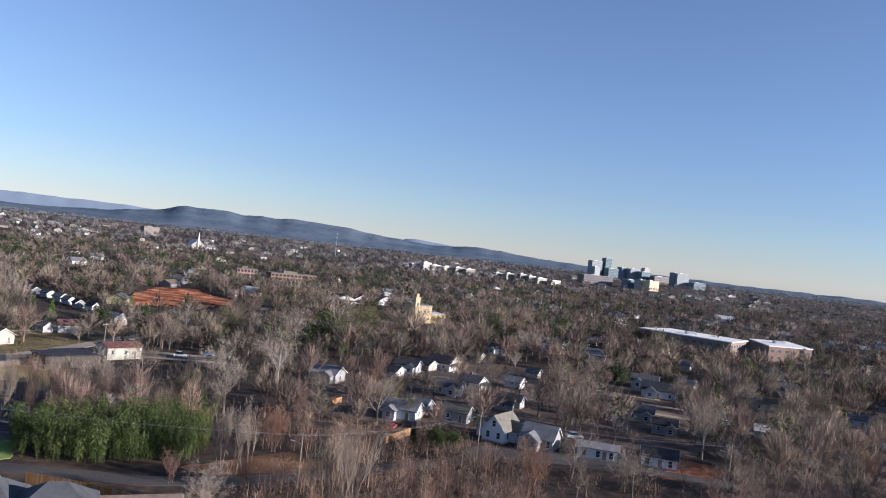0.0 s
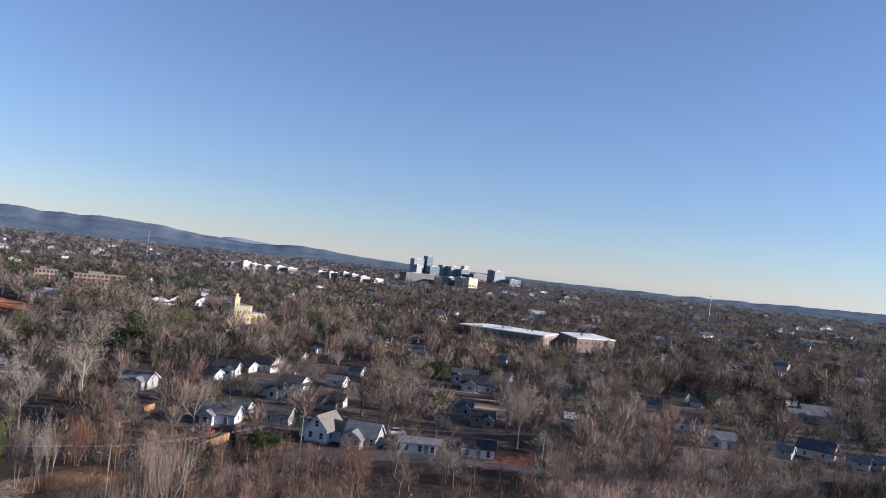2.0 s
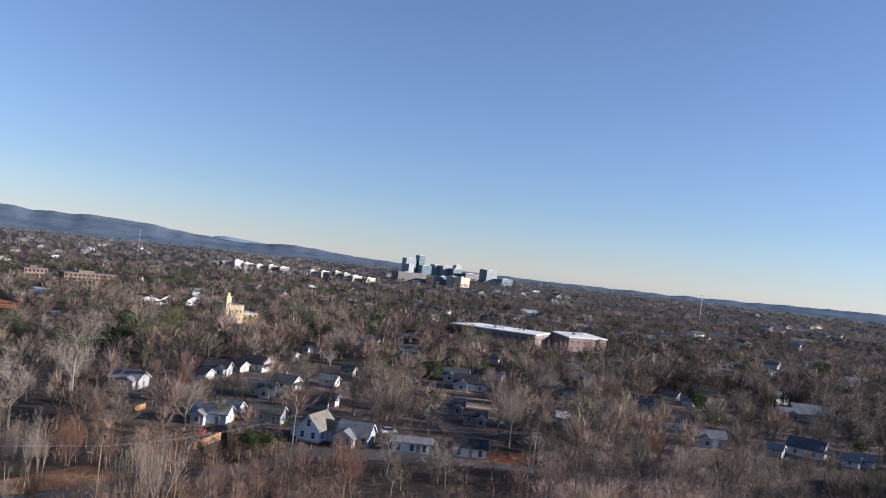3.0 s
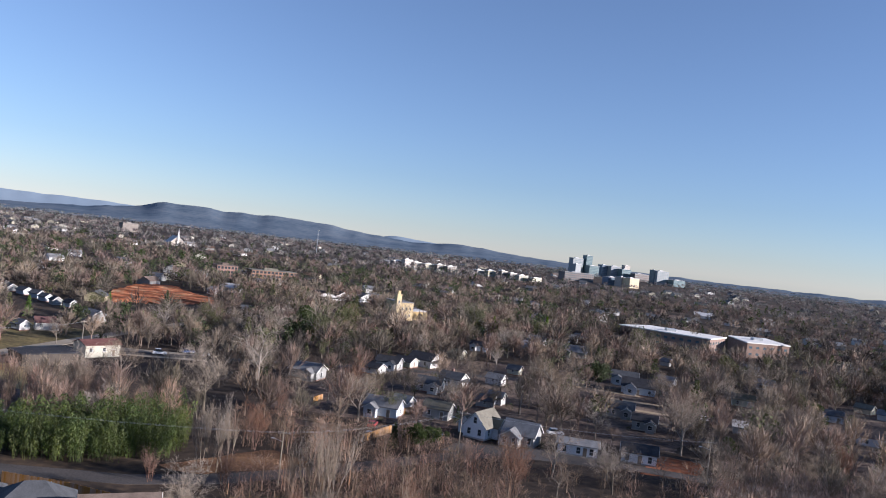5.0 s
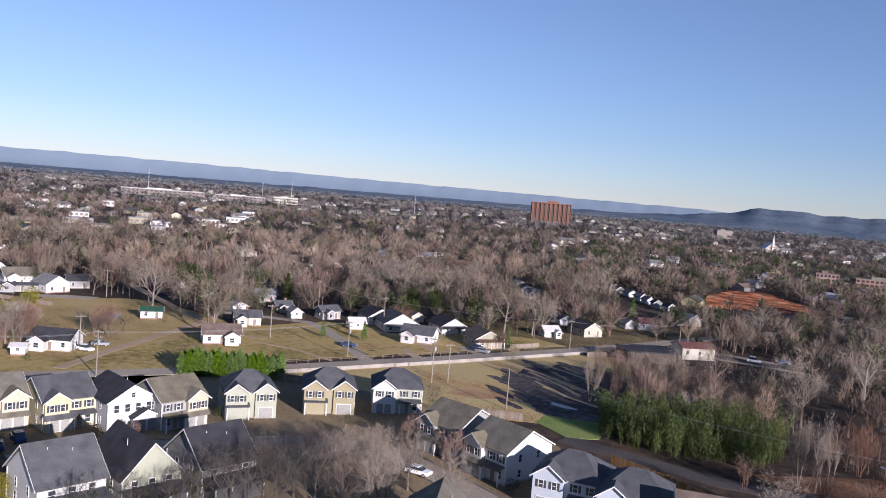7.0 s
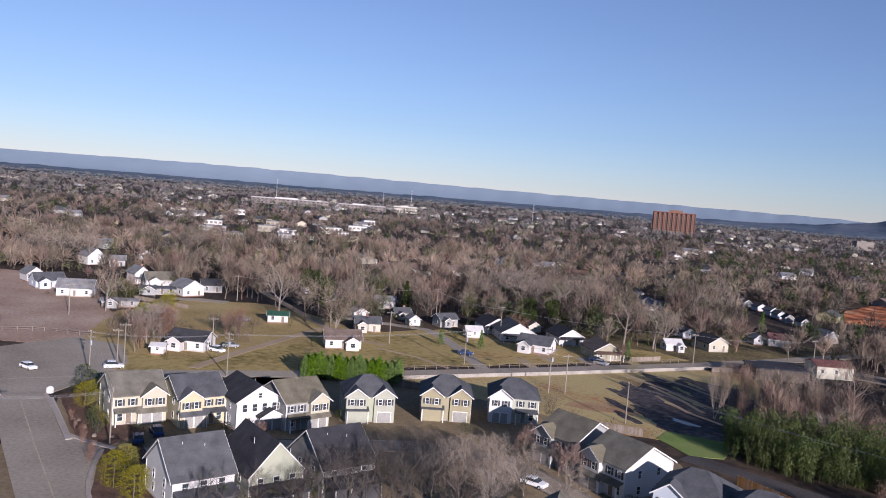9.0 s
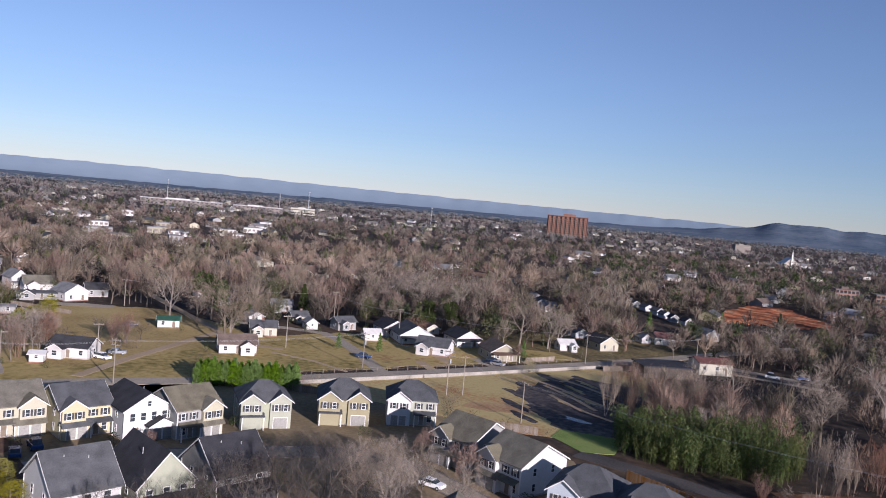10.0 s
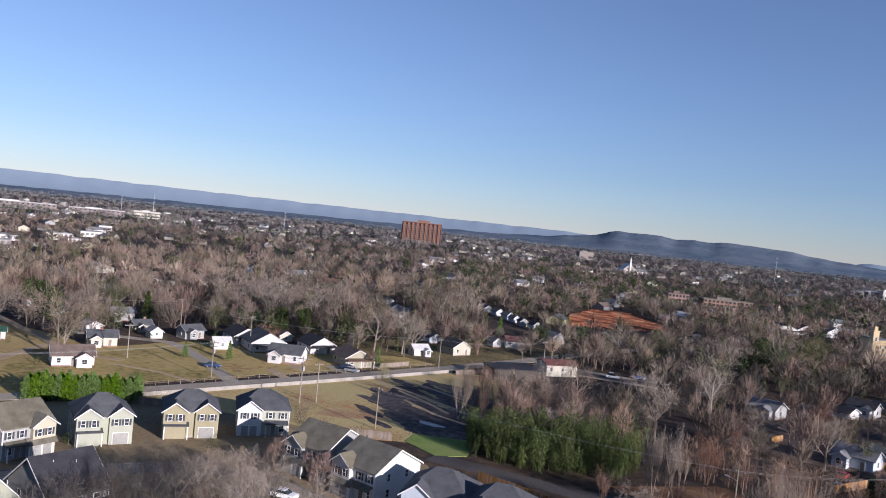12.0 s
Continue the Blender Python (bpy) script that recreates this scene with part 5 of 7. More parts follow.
# ---- trees ----


def branching(seed, height, spread, levels, first, twigs, twig_len, twig_w, upright=0.4, stems=1, trunk_r=None, limb_n=(5, 5, 4)):
    """Limbs as tapered tubes and twigs as slivers: two meshes' worth of geometry of a bare tree."""
    r = random.Random(seed)
    wood = Shape()
    tips = []

    def grow(p, d, length, rad, level):
        d = d.normalized()
        bend = Vector((r.uniform(-1, 1), r.uniform(-1, 1), r.uniform(-0.3, 0.6))) * 0.22
        mid = p + d * length * 0.55
        d2 = (d + bend).normalized()
        end = mid + d2 * length * 0.45
        sides = 6 if level == 0 else (4 if level == 1 else 3)
        if level >= 2:
            wood.tube(p, end, rad, rad * 0.35, 3, False)
        else:
            wood.tube(p, mid, rad, rad * 0.75, sides, False)
            wood.tube(mid, end, rad * 0.75, rad * 0.4, sides, False)
        if level >= levels:
            tips.append((mid, d))
            tips.append((end, d2))
            return
        n = limb_n[min(level, len(limb_n) - 1)]
        for i in range(n):
            s = first + (1 - first) * (i + r.random()) / n if level == 0 else 0.3 + 0.7 * (i + r.random()) / n
            base = p.lerp(mid, s / 0.55) if s < 0.55 else mid.lerp(end, (s - 0.55) / 0.45)
            a = 2.4 * i + r.uniform(-0.6, 0.6)
            side = (d.orthogonal().normalized() * math.cos(a) + d.cross(d.orthogonal().normalized()) * math.sin(a))
            nd = d * (0.55 + upright * r.random()) + side * spread * r.uniform(0.7, 1.2) + Vector((0, 0, upright * 0.5))
            grow(base, nd, length * r.uniform(0.48, 0.66) * (1.1 if level == 0 else 1.0), rad * 0.5, level + 1)
        tips.append((end, d2))

    for k in range(stems):
        lean = Vector((r.uniform(-1, 1), r.uniform(-1, 1), 0)) * (0.08 if stems == 1 else 0.25)
        foot = Vector((r.uniform(-1, 1), r.uniform(-1, 1), 0)) * (0 if stems == 1 else 0.7)
        grow(foot, Vector((0, 0, 1)) + lean, height * (0.62 if stems == 1 else r.uniform(0.5, 0.7)), trunk_r or height * 0.02, 0)
    v, t = [], []
    for p, d in tips:
        for k in range(twigs):
            a = Vector((r.uniform(-1, 1), r.uniform(-1, 1), r.uniform(-0.5, 0.9)))
            q = p + Vector((r.uniform(-1, 1), r.uniform(-1, 1), r.uniform(-1, 1))) * twig_len * 0.45
            dirn = (d * 0.7 + a + Vector((0, 0, upright * 0.5))).normalized() * twig_len * r.uniform(0.6, 1.3)
            side = dirn.orthogonal().normalized()
            side.rotate(Euler((r.uniform(0, 6), r.uniform(0, 6), 0)))
            side *= twig_w * r.uniform(0.6, 1.3)
            n = len(v)
            v += [q - side, q + side, q + dirn]
            t.append((n, n + 1, n + 2))
    return wood, v, t


def leafy(seed, height, shape, leaves, size):
    """Leaf sprays (small triangles) spread over tiers of a cone, a column or a ragged round crown."""
    r = random.Random(seed)
    v, t = [], []
    blobs = [(Vector((r.gauss(0, 0.16), r.gauss(0, 0.16), r.uniform(0.3, 0.85))) * height, r.uniform(0.10, 0.2) * height) for _ in range(11)]
    for _ in range(leaves):
        if shape == "round":
            c, rad = r.choice(blobs)
            d = Vector((r.gauss(0, 1), r.gauss(0, 1), r.gauss(0, 1))).normalized()
            p = c + d * rad * r.uniform(0.6, 1.08)
        else:
            s = r.random() ** 0.8
            tier = 0.75 + 0.25 * math.sin(s * 40)
            wide = {"cone": 0.24 * (1 - s) ** 0.8 + 0.02, "column": 0.21 * (1 - s ** 4) + 0.03, "bush": 0.5 * math.sqrt(max(0, 1 - (2 * s - 1) ** 2)) + 0.05}[shape] * height * tier
            a = r.uniform(0, 2 * math.pi)
            wide *= 0.85 + 0.25 * noise.noise((a * 1.5, s * 5, seed))
            k = r.uniform(0.75, 1.05)
            p = Vector((math.cos(a) * wide * k, math.sin(a) * wide * k, height * (0.06 + 0.94 * s)))
            d = Vector((math.cos(a), math.sin(a), 0.4))
        e = Vector((r.uniform(-1, 1), r.uniform(-1, 1), r.uniform(-1, 1)))
        u = d.cross(e).normalized() * size * r.uniform(0.6, 1.3)
        w = (d * 0.6 + e * 0.5 + Vector((0, 0, 0.3))).normalized() * size * r.uniform(0.9, 1.6)
        n = len(v)
        v += [p - u, p + u, p + w]
        t.append((n, n + 1, n + 2))
    return v, t


TREES = {}


def tree_kind(kind, name, label, variants):
    TREES[kind] = (name, label, [])
    for wood, (v, t), bark, leaf in variants:
        wm = wood.mesh("trunk")
        wm.materials.append(bark)
        cm = tri_mesh("crown", [tuple(p) for p in v], t)
        cm.materials.append(leaf)
        TREES[kind][2].append((wm, cm))


def bare(seed, spread, levels, first, twigs, twig_len, twig_w, bark, leaf, **more):
    wood, v, t = branching(seed, 10.0, spread, levels, first, twigs, twig_len, twig_w, **more)
    return wood, (v, t), bark, leaf


def green(seed, shape, leaves, size, leaf):
    v, t = leafy(seed, 10.0, shape, leaves, size)
    return Shape().tube((0, 0, 0), (0, 0, 3), 0.16, 0.13, 5).tube((0, 0, 3), (0, 0, 8.5), 0.13, 0.03, 5), (v, t), BARK, leaf


tree_kind("big", "tree", "bare brown deciduous tree with a broad twiggy crown", [bare(s, 0.75 + 0.08 * (s % 4), 3, 0.28, 5, 0.95, 0.035, BARK, TWIG) for s in range(1, 8)])
tree_kind("pale", "tree", "bare tree with pale limbs and a spreading crown", [bare(s, 0.85, 3, 0.3, 6, 0.95, 0.022, PALE_BARK, TAN_TWIG, trunk_r=0.2) for s in range(21, 25)])
tree_kind("dense", "tree", "large bare tree with a dense rounded crown of fine tan twigs", [bare(s, 0.95, 3, 0.2, 11, 0.85, 0.021, BARK, TAN_TWIG, limb_n=(7, 5, 4)) for s in range(11, 14)])
tree_kind("slim", "tree", "slender pale-stemmed bare trees in a clump", [bare(s, 0.22, 2, 0.3, 4, 0.85, 0.022, TAN_TWIG, TAN_TWIG, upright=0.9, stems=3, limb_n=(9, 3), trunk_r=0.07) for s in range(31, 34)])
tree_kind("red", "sapling_clump", "reddish-brown bare sapling clump", [bare(s, 0.5, 2, 0.15, 6, 1.0, 0.035, RED_TWIG, RED_TWIG, upright=0.8, stems=4, limb_n=(7, 4), trunk_r=0.08) for s in range(41, 45)])
tree_kind("rust", "tree", "small tree with russet winter twigs", [bare(s, 0.8, 3, 0.2, 7, 0.9, 0.05, BARK, RED_TWIG) for s in range(51, 53)])
tree_kind("ever", "evergreen_tree", "dark green evergreen tree with a ragged crown", [green(s, "round", 2600, 0.24, EVERGREEN) for s in range(61, 63)] + [green(63, "cone", 2400, 0.22, EVERGREEN)])
tree_kind("cedar", "evergreen_tree", "olive green cedar with a pointed crown", [green(s, "cone", 2200, 0.22, HEDGE) for s in range(71, 73)])
tree_kind("ivy", "tree", "bare tree hung with olive green ivy", [(bare(s, 0.8, 3, 0.28, 4, 0.95, 0.03, BARK, OLIVE)[0], leafy(s, 10.0, "round", 2300, 0.16), BARK, OLIVE) for s in range(81, 84)])
tree_kind("yard", "tree", "slender bare yard tree with fine twigs coloured dark for shade", [bare(s, 0.8, 3, 0.25, 8, 0.8, 0.013, DARK_TWIG, DARK_TWIG) for s in range(91, 95)])
tree_seed = random.Random(77)
PLANTED = []


def tree(kind, x, y, h):
    """A tree of that kind and height."""
    name, label, meshes = TREES[kind]
    r = tree_seed
    wm, cm = r.choice(meshes)
    s = h / 10.0
    wide = s * r.uniform(0.9, 1.15)
    ob = new(name)
    ob.matrix_world = Matrix.LocRotScale((x, y, 0), Euler((0, 0, r.uniform(0, 6.28))), (wide, wide, s))
    tagged(ob, label, "tree", "trees")
    part("trunk", wm, BARK, ob)
    part("crown", cm, TWIG, ob)
    PLANTED.append((x, y))
    return ob


tree("dense", -49.5, 196, 16)
tree("dense", 44, 246, 16)
tree("slim", -97, 186, 10)
tree("slim", -94, 178, 11)
tree("slim", -92, 172, 9)
tree("slim", -88, 184, 10)
tree("slim", -80, 190, 9)
tree("pale", -44, 233, 19)
tree("big", -93, 282, 11)
tree("pale", -12, 204, 13)
tree("red", -31, 169, 9)
tree("slim", -38, 152, 11)
tree("slim", -36, 151, 10)
tree("slim", -34, 152, 12)
tree("slim", -34, 160, 8)
tree("slim", -15, 138, 13)
tree("slim", -13, 138, 13)
tree("slim", -11, 140, 12)
tree("slim", -18, 140, 9)
tree("red", -44, 142, 5)
tree("big", 73, 206, 15)
tree("big", 46, 174, 8)
tree("yard", 51, 178, 7)
tree("red", 23, 158, 9)
tree("big", 32, 158, 7)
tree("big", 27, 456, 19)
tree("ivy", 32, 434, 19)
tree("ivy", -37, 320, 19)
tree("ever", -48, 333, 16)
tree("ivy", -31, 353, 18)
tree("big", -54, 314, 16)
tree("cedar", 81, 510, 9)
tree("cedar", 74, 517, 9)
tree("ever", 72, 305, 11)
tree("ever", 4, 181, 8)
tree("ever", 7, 186, 6)
tree("ever", -2, 182, 6)
tree("big", -8, 421, 15)
tree("big", -18, 386, 17)
tree("ivy", 110, 390, 19)
tree("big", 114, 674, 19)
tree("big", 90, 283, 10)
tree("big", 99, 274, 9)
tree("ivy", 175, 383, 12)
tree("big", 116, 232, 9)
tree("big", 98, 225, 11)
tree("big", 92, 191, 9)
tree("big", 112, 208, 9)
tree("big", 79, 195, 9)
tree("yard", 57, 170, 7)
tree("red", 15, 175, 5)
tree("big", 1, 252, 7)
tree("big", 20, 263, 12)
tree("big", 62, 300, 13)
tree("red", -17, 241, 9)
tree("pale", -97, 312, 14)
tree("ivy", -84, 324, 14)
tree("big", -30, 218, 10)
tree("red", -32, 202, 8)
tree("big", -22, 222, 8)
tree("dense", 83, 173, 8)
tree("dense", 96, 185, 8)
tree("red", 109, 192, 9)
tree("dense", 114, 183, 8)
tree("dense", 123, 179, 8)
tree("dense", 130, 176, 8)
tree("dense", 143, 177, 8)
tree("dense", 154, 174, 7)
tree("ever", 172, 274, 12)
tree("big", 178, 257, 14)
tree("big", 220, 259, 17)
tree("big", 212, 232, 18)
tree("big", 228, 315, 14)
tree("ever", 328, 397, 15)
tree("big", 295, 384, 14)
tree("pale", -242, 142, 19)
tree("pale", -264, 90.5, 14)
tree("big", -200, 136, 19)
tree("ever", -240, 157, 19)
tree("big", -231, 146, 14)
tree("big", -212, 84, 12)
for kind, x, y, h in (("big", -203, 77.5, 8), ("red", -206, 80, 7), ("big", -207, 84, 9), ("red", -213, 88, 8), ("big", -220, 92, 9), ("red", -226, 97, 7), ("big", -231, 96, 8), ("red", -214, 108, 6), ("big", -213, 112, 7)):
    tree(kind, x, y, h)
tree("red", -218, 83, 9)
tree("red", -211, 89, 9)
tree("red", -212, 111, 8)
tree("red", -217, 111, 7)
tree("cedar", -183, 166, 5)
tree("big", -280, 152, 15)
tree("big", -218, 241, 19)
tree("big", -221, 254, 19)
tree("big", -232, 242, 19)
tree("big", -208, 254, 19)
tree("big", -241, 237, 19)
tree("big", -199, 262, 19)
tree("pale", -160, 231, 18)
tree("pale", -152, 237, 15)
tree("pale", -151, 241, 15)
tree("cedar", -145, 212, 6)
tree("big", -174, 303, 18)
tree("big", -179, 335, 17)
tree("cedar", -141, 367, 9)
tree("cedar", -155, 321, 9)
tree("big", -119, 268, 9)
tree("ivy", -257, 197, 14)
tree("cedar", -370, 202, 9)
tree("ever", -367, 159, 12)
tree("big", -369, 107, 17)
tree("big", -389, 103, 19)
tree("big", -389, 125, 18)
tree("big", -389, 177, 19)
tree("rust", -95, 109, 6)
tree("rust", -82, 106, 7)
tree("rust", -75, 113, 6)
tree("rust", -124, 71, 4)

# greener trees among the older houses
tree("ever", -52, 331, 10)
tree("ivy", -50, 344, 11)
tree("ivy", -42, 328, 10)
tree("ivy", -36, 326, 11)
tree("ever", -33, 347, 9)
tree("ivy", -27, 337, 9)
tree("ever", -52, 378, 12)
tree("ivy", -34, 299, 9)
tree("ivy", 35, 437, 9)
tree("cedar", 45, 457, 10)
tree("ever", -120, 383, 11)
tree("ivy", -142, 355, 10)
tree("ever", -136, 324, 9)
tree("cedar", 85, 515, 9)
tree("ever", 114, 384, 9)
tree("ivy", 169, 365, 11)
tree("ever", 83, 354, 11)
# bare trees in the back yards of the near row
for x, y, h in ((-92, 49, 8), (-89, 58, 8), (-87, 64, 9), (-89, 71, 10), (-84, 77, 10), (-86, 84, 9), (-79, 87, 9), (-81, 94, 8), (-76, 82, 8), (-95, 79, 7), (-96, 55, 7), (-94, 64, 8), (-93, 69, 8), (-97, 72, 7), (-90, 78, 9), (-91, 86, 8), (-85, 90, 8), (-81, 80, 9), (-78, 76, 8), (-84, 69, 8), (-97, 47, 7), (-100, 84, 7), (-94, 74, 9), (-96, 68, 9), (-91, 82, 9), (-88, 88, 9), (-98, 88, 8), (-93, 60, 8)):
    tree(("pale" if (x + y) % 3 else "dense") if y > 79 and x > -90 else "yard", x, y, h)
for x, y, h in ((-93, 91, 7), (-87, 93, 8), (-85, 97, 7), (-95, 101, 6), (-72, 92, 8)):
    tree("dense", x, y, h)
# small trees between the old houses across the lane
for kind, x, y, h in (("dense", 12, 226, 8), ("yard", 2, 236, 8), ("dense", 26, 238, 7), ("yard", 10, 248, 9), ("ivy", -4, 214, 7), ("dense", 40, 226, 7), ("yard", 30, 258, 8), ("ever", 14, 214, 5), ("dense", -14, 232, 7)):
    tree(kind, x, y, h)
# large trees among the old houses across the lane
for kind, x, y, h in (('ever', 73, 306, 10.9), ('big', 43, 232, 17), ('dense', 76, 215, 12.5), ('ever', 139, 264, 8.6), ('ivy', 142, 348, 16.2), ('dense', 132, 296, 16.4), ('big', 111, 382, 17), ('ever', 78, 509, 11.1), ('ivy', 35, 437, 15.7), ('dense', 43, 358, 13.0)):
    tree(kind, x, y, h)
# trees in the yards by the main road
for kind, x, y, h in (("pale", -205, 141, 12), ("ever", -213, 147, 11), ("big", -217, 158, 12), ("ivy", -224, 172, 12), ("ever", -238, 196, 12), ("big", -200, 205, 11), ("ever", -204, 214, 12), ("yard", -176, 222, 9), ("ever", -186, 226, 12),
                      ("ever", -170, 232, 11), ("ivy", -178, 240, 13), ("ever", -160, 246, 12), ("yard", -158, 215, 8), ("rust", -187, 207, 6), ("cedar", -173, 174, 6), ("pale", -258, 150, 14), ("ivy", -275, 101, 10), ("cedar", -282, 98, 8),
                      ("yard", -222, 109, 6), ("yard", -208, 108, 6), ("yard", -216, 118, 5), ("pale", -78, 216, 13), ("ever", -196, 222, 11), ("ivy", -212, 205, 11)):
    tree(kind, x, y, h)

# ---- far houses over the town ----
far_walls, far_roofs = [], []
for w, d in ((9, 8), (12, 8), (8, 11)):
    far_walls.append((Shape().extrude([(-d / 2, 0), (d / 2, 0), (d / 2, 3), (0, 5.2), (-d / 2, 3)], -w / 2, w / 2, "x"), roof_slab(w, d, 3, 2.2, "x")))
FAR_HOUSES = []
for (ws, rs) in far_walls:
    for wall in (WHITE, CREAM, TAN, GREY):
        for roof in (SLATE, GREYROOF, BROWNROOF):
            wm, rm = ws.mesh("wall"), rs.mesh("roof")
            wm.materials.append(wall), rm.materials.append(roof)
            FAR_HOUSES.append((wm, rm, f"distant small house with {wall.name.replace('_', ' ')} and {roof.name.replace('_', ' ')}"))
gen = np.random.default_rng(41)
reach = 400 + 1900 * gen.random(1000) ** 1.3
bearing = np.radians(-50 + 134 * gen.random(1000))
pts = np.stack([-reach * np.sin(bearing), reach * np.cos(bearing)], 1)
spots = np.array([(o.location.x, o.location.y) for o in scene.objects if o.parent is None and o.get("category") in ("house", "shed", "school", "church", "building")] + [(-150, 440), (-140, 480), (-165, 500), (150, 480), (175, 465), (200, 470), (225, 475), (160, 510), (210, 510)])
placed, rows_v, rows_f, rows_m, HAMLET = 0, [], [], [], []
for x, y in sorted(pts.tolist(), key=lambda q: math.hypot(*q)):
    if np.hypot(spots[:, 0] - x, spots[:, 1] - y).min() < 26 or gen.random() < 0.66:
        continue
    wm, rm, label = FAR_HOUSES[int(gen.integers(0, len(FAR_HOUSES)))]
    s = 1.0 + 0.00035 * math.hypot(x, y)
    m = Matrix.LocRotScale((x, y, 0), Euler((0, 0, radians(float(gen.choice([75, -15, 20, 100]))))), (s * 1.1, s, s * 0.85))
    placed += 1
    if placed <= 180:
        far = tagged(new("house", wm), label, "house", "distant houses")
        far.matrix_world = m
        part("roof", rm, SLATE, far)
        continue
    HAMLET.append((x, y))
    for me in (wm, rm):
        base = len(rows_v)
        rows_v += [tuple(m @ v.co) for v in me.vertices]
        rows_f += [[base + i for i in f.vertices] for f in me.polygons]
        rows_m += [me.materials[0].name] * len(me.polygons)
far_town = bpy.data.meshes.new("distant_town")
far_town.from_pydata(rows_v, [], rows_f)
kinds = sorted(set(rows_m))
for k in kinds:
    far_town.materials.append(bpy.data.materials[k])
far_town.polygons.foreach_set("material_index", [kinds.index(k) for k in rows_m])
tagged(new("distant_town", far_town), "pale distant houses scattered through far woods", "houses", kind="stuff")

# ---- woods by rule: clear of streets, fields and houses, and thinner in the yards ----
HOUSES = [(o.location.x, o.location.y, *((6.0, 4.0, 0.05) if o.get("group") == "distant houses" else (7.0, 4.5, 0.20 if -250 < o.location.x < -150 and 325 < o.location.y < 420 else 0.15 if o.location.x > 60 and o.location.length < 420 else 0.125 if o.location.x > -60 and o.location.length < 420 and o.get("group") != "distant houses" else 0.17 if o.location.length < 330 else 0.13))) for o in scene.objects if o.parent is None and o.get("category") in ("house", "shed")]
HOUSES += [(o.location.x, o.location.y, 16.0, 14.0, 0.15 if o.location.length < 560 else 0.02) for o in scene.objects if o.parent is None and o.get("category") in ("school", "church", "building", "warehouse")]
HOUSES += [(x, y, 6.0, 4.0, 0.05) for x, y in HAMLET]
HOUSES += [(o.location.x, o.location.y, 11.0, 9.0, 0.10) for o in scene.objects if o.parent is None and o.get("category") == "store"]
HOUSES += [(x, y, 10.0, w, s) for x, y, w, s in ((-150, 420, 20, 0.2), (-130, 440, 20, 0.2), (-165, 480, 18, 0.2), (-99, 254, 10, 0.16), (-104, 250, 8, 0.14), (-84, 270, 8, 0.1), (20, 200, 9, 0.14), (34, 204, 9, 0.14), (47, 196, 9, 0.12), (62, 192, 8, 0.12), (70, 280, 14, 0.06), (-125, 245, 10, 0.08), (75, 262, 14, 0.06), (148, 505, 14, 0.12), (164, 496, 14, 0.12), (180, 490, 14, 0.12), (196, 500, 10, 0.12), (208, 495, 12, 0.12), (222, 495, 14, 0.12), (234, 505, 10, 0.12))]
OPEN = [[(v.co.x, v.co.y) for v in o.data.vertices][: len(o.data.vertices) // 2] for o in scene.objects if o.get("kind") == "structure" and o.get("category") in ("field", "lot", "pond", "lawn", "verge", "building site", "yard", "parking lot", "clearing") and o.name != "red_clay_site" or o.name in ("junction", "street_entrance")] + [CLAY_EDGE, [(-108, 270), (-86, 272), (-70, 262), (-58, 242), (-56, 210), (-62, 192), (-80, 200), (-88, 222), (-104, 236)], [(-62, 200), (-44, 196), (-20, 222), (-22, 246), (-40, 246), (-54, 226)]]
STREETS = [(MAIN, 6), (SIDE, 7), (HILL, 5), (CLOSE, 6), (LANE, 4), (NORTH, 5), ([(-151, 154), (-176, 167), (-205, 178), (-236, 160)], 5)]


def inside(p, poly):
    x, y = p[:, 0], p[:, 1]
    hit = np.zeros(len(p), bool)
    for (ax, ay), (bx, by) in zip(poly, poly[1:] + poly[:1]):
        if ay != by:
            hit ^= ((ay > y) != (by > y)) & (x < (bx - ax) * (y - ay) / (by - ay) + ax)
    return hit


def near_line(p, line, d):
    hit = np.zeros(len(p), bool)
    for a, b in zip(line, line[1:]):
        a, b = np.array(a), np.array(b)
        s = np.clip(((p - a) @ (b - a)) / ((b - a) @ (b - a)), 0, 1)
        hit |= np.linalg.norm(p - (a + s[:, None] * (b - a)), axis=1) < d
    return hit


def free(p, corridor=1.0):
    """Which plan points may carry a tree."""
    ok = np.ones(len(p), bool)
    for poly in OPEN:
        ok &= ~inside(p, poly)
    for line, d in STREETS:
        ok &= ~near_line(p, line, d)
    rng = np.linalg.norm(p, axis=1)
    for hx, hy, hr, hw, back in HOUSES:
        ok &= np.hypot(p[:, 0] - hx, p[:, 1] - hy) > hr
        # the open yard before each house
        d = math.hypot(hx, hy)
        u = np.array([hx, hy]) / d
        along, across = p @ u, p @ np.array([-u[1], u[0]])
        ok &= ~((np.abs(across) < hw * corridor) & (along < d) & (along > d * (1 - back * corridor)))
    return ok


def scatter(n, r0, r1, az0, az1, seed, power=2.0):
    g = np.random.default_rng(seed)
    r = (r0 ** power + (r1 ** power - r0 ** power) * g.random(n)) ** (1 / power)
    a = np.radians(az0 + (az1 - az0) * g.random(n))
    return np.stack([-r * np.sin(a), r * np.cos(a)], 1), g


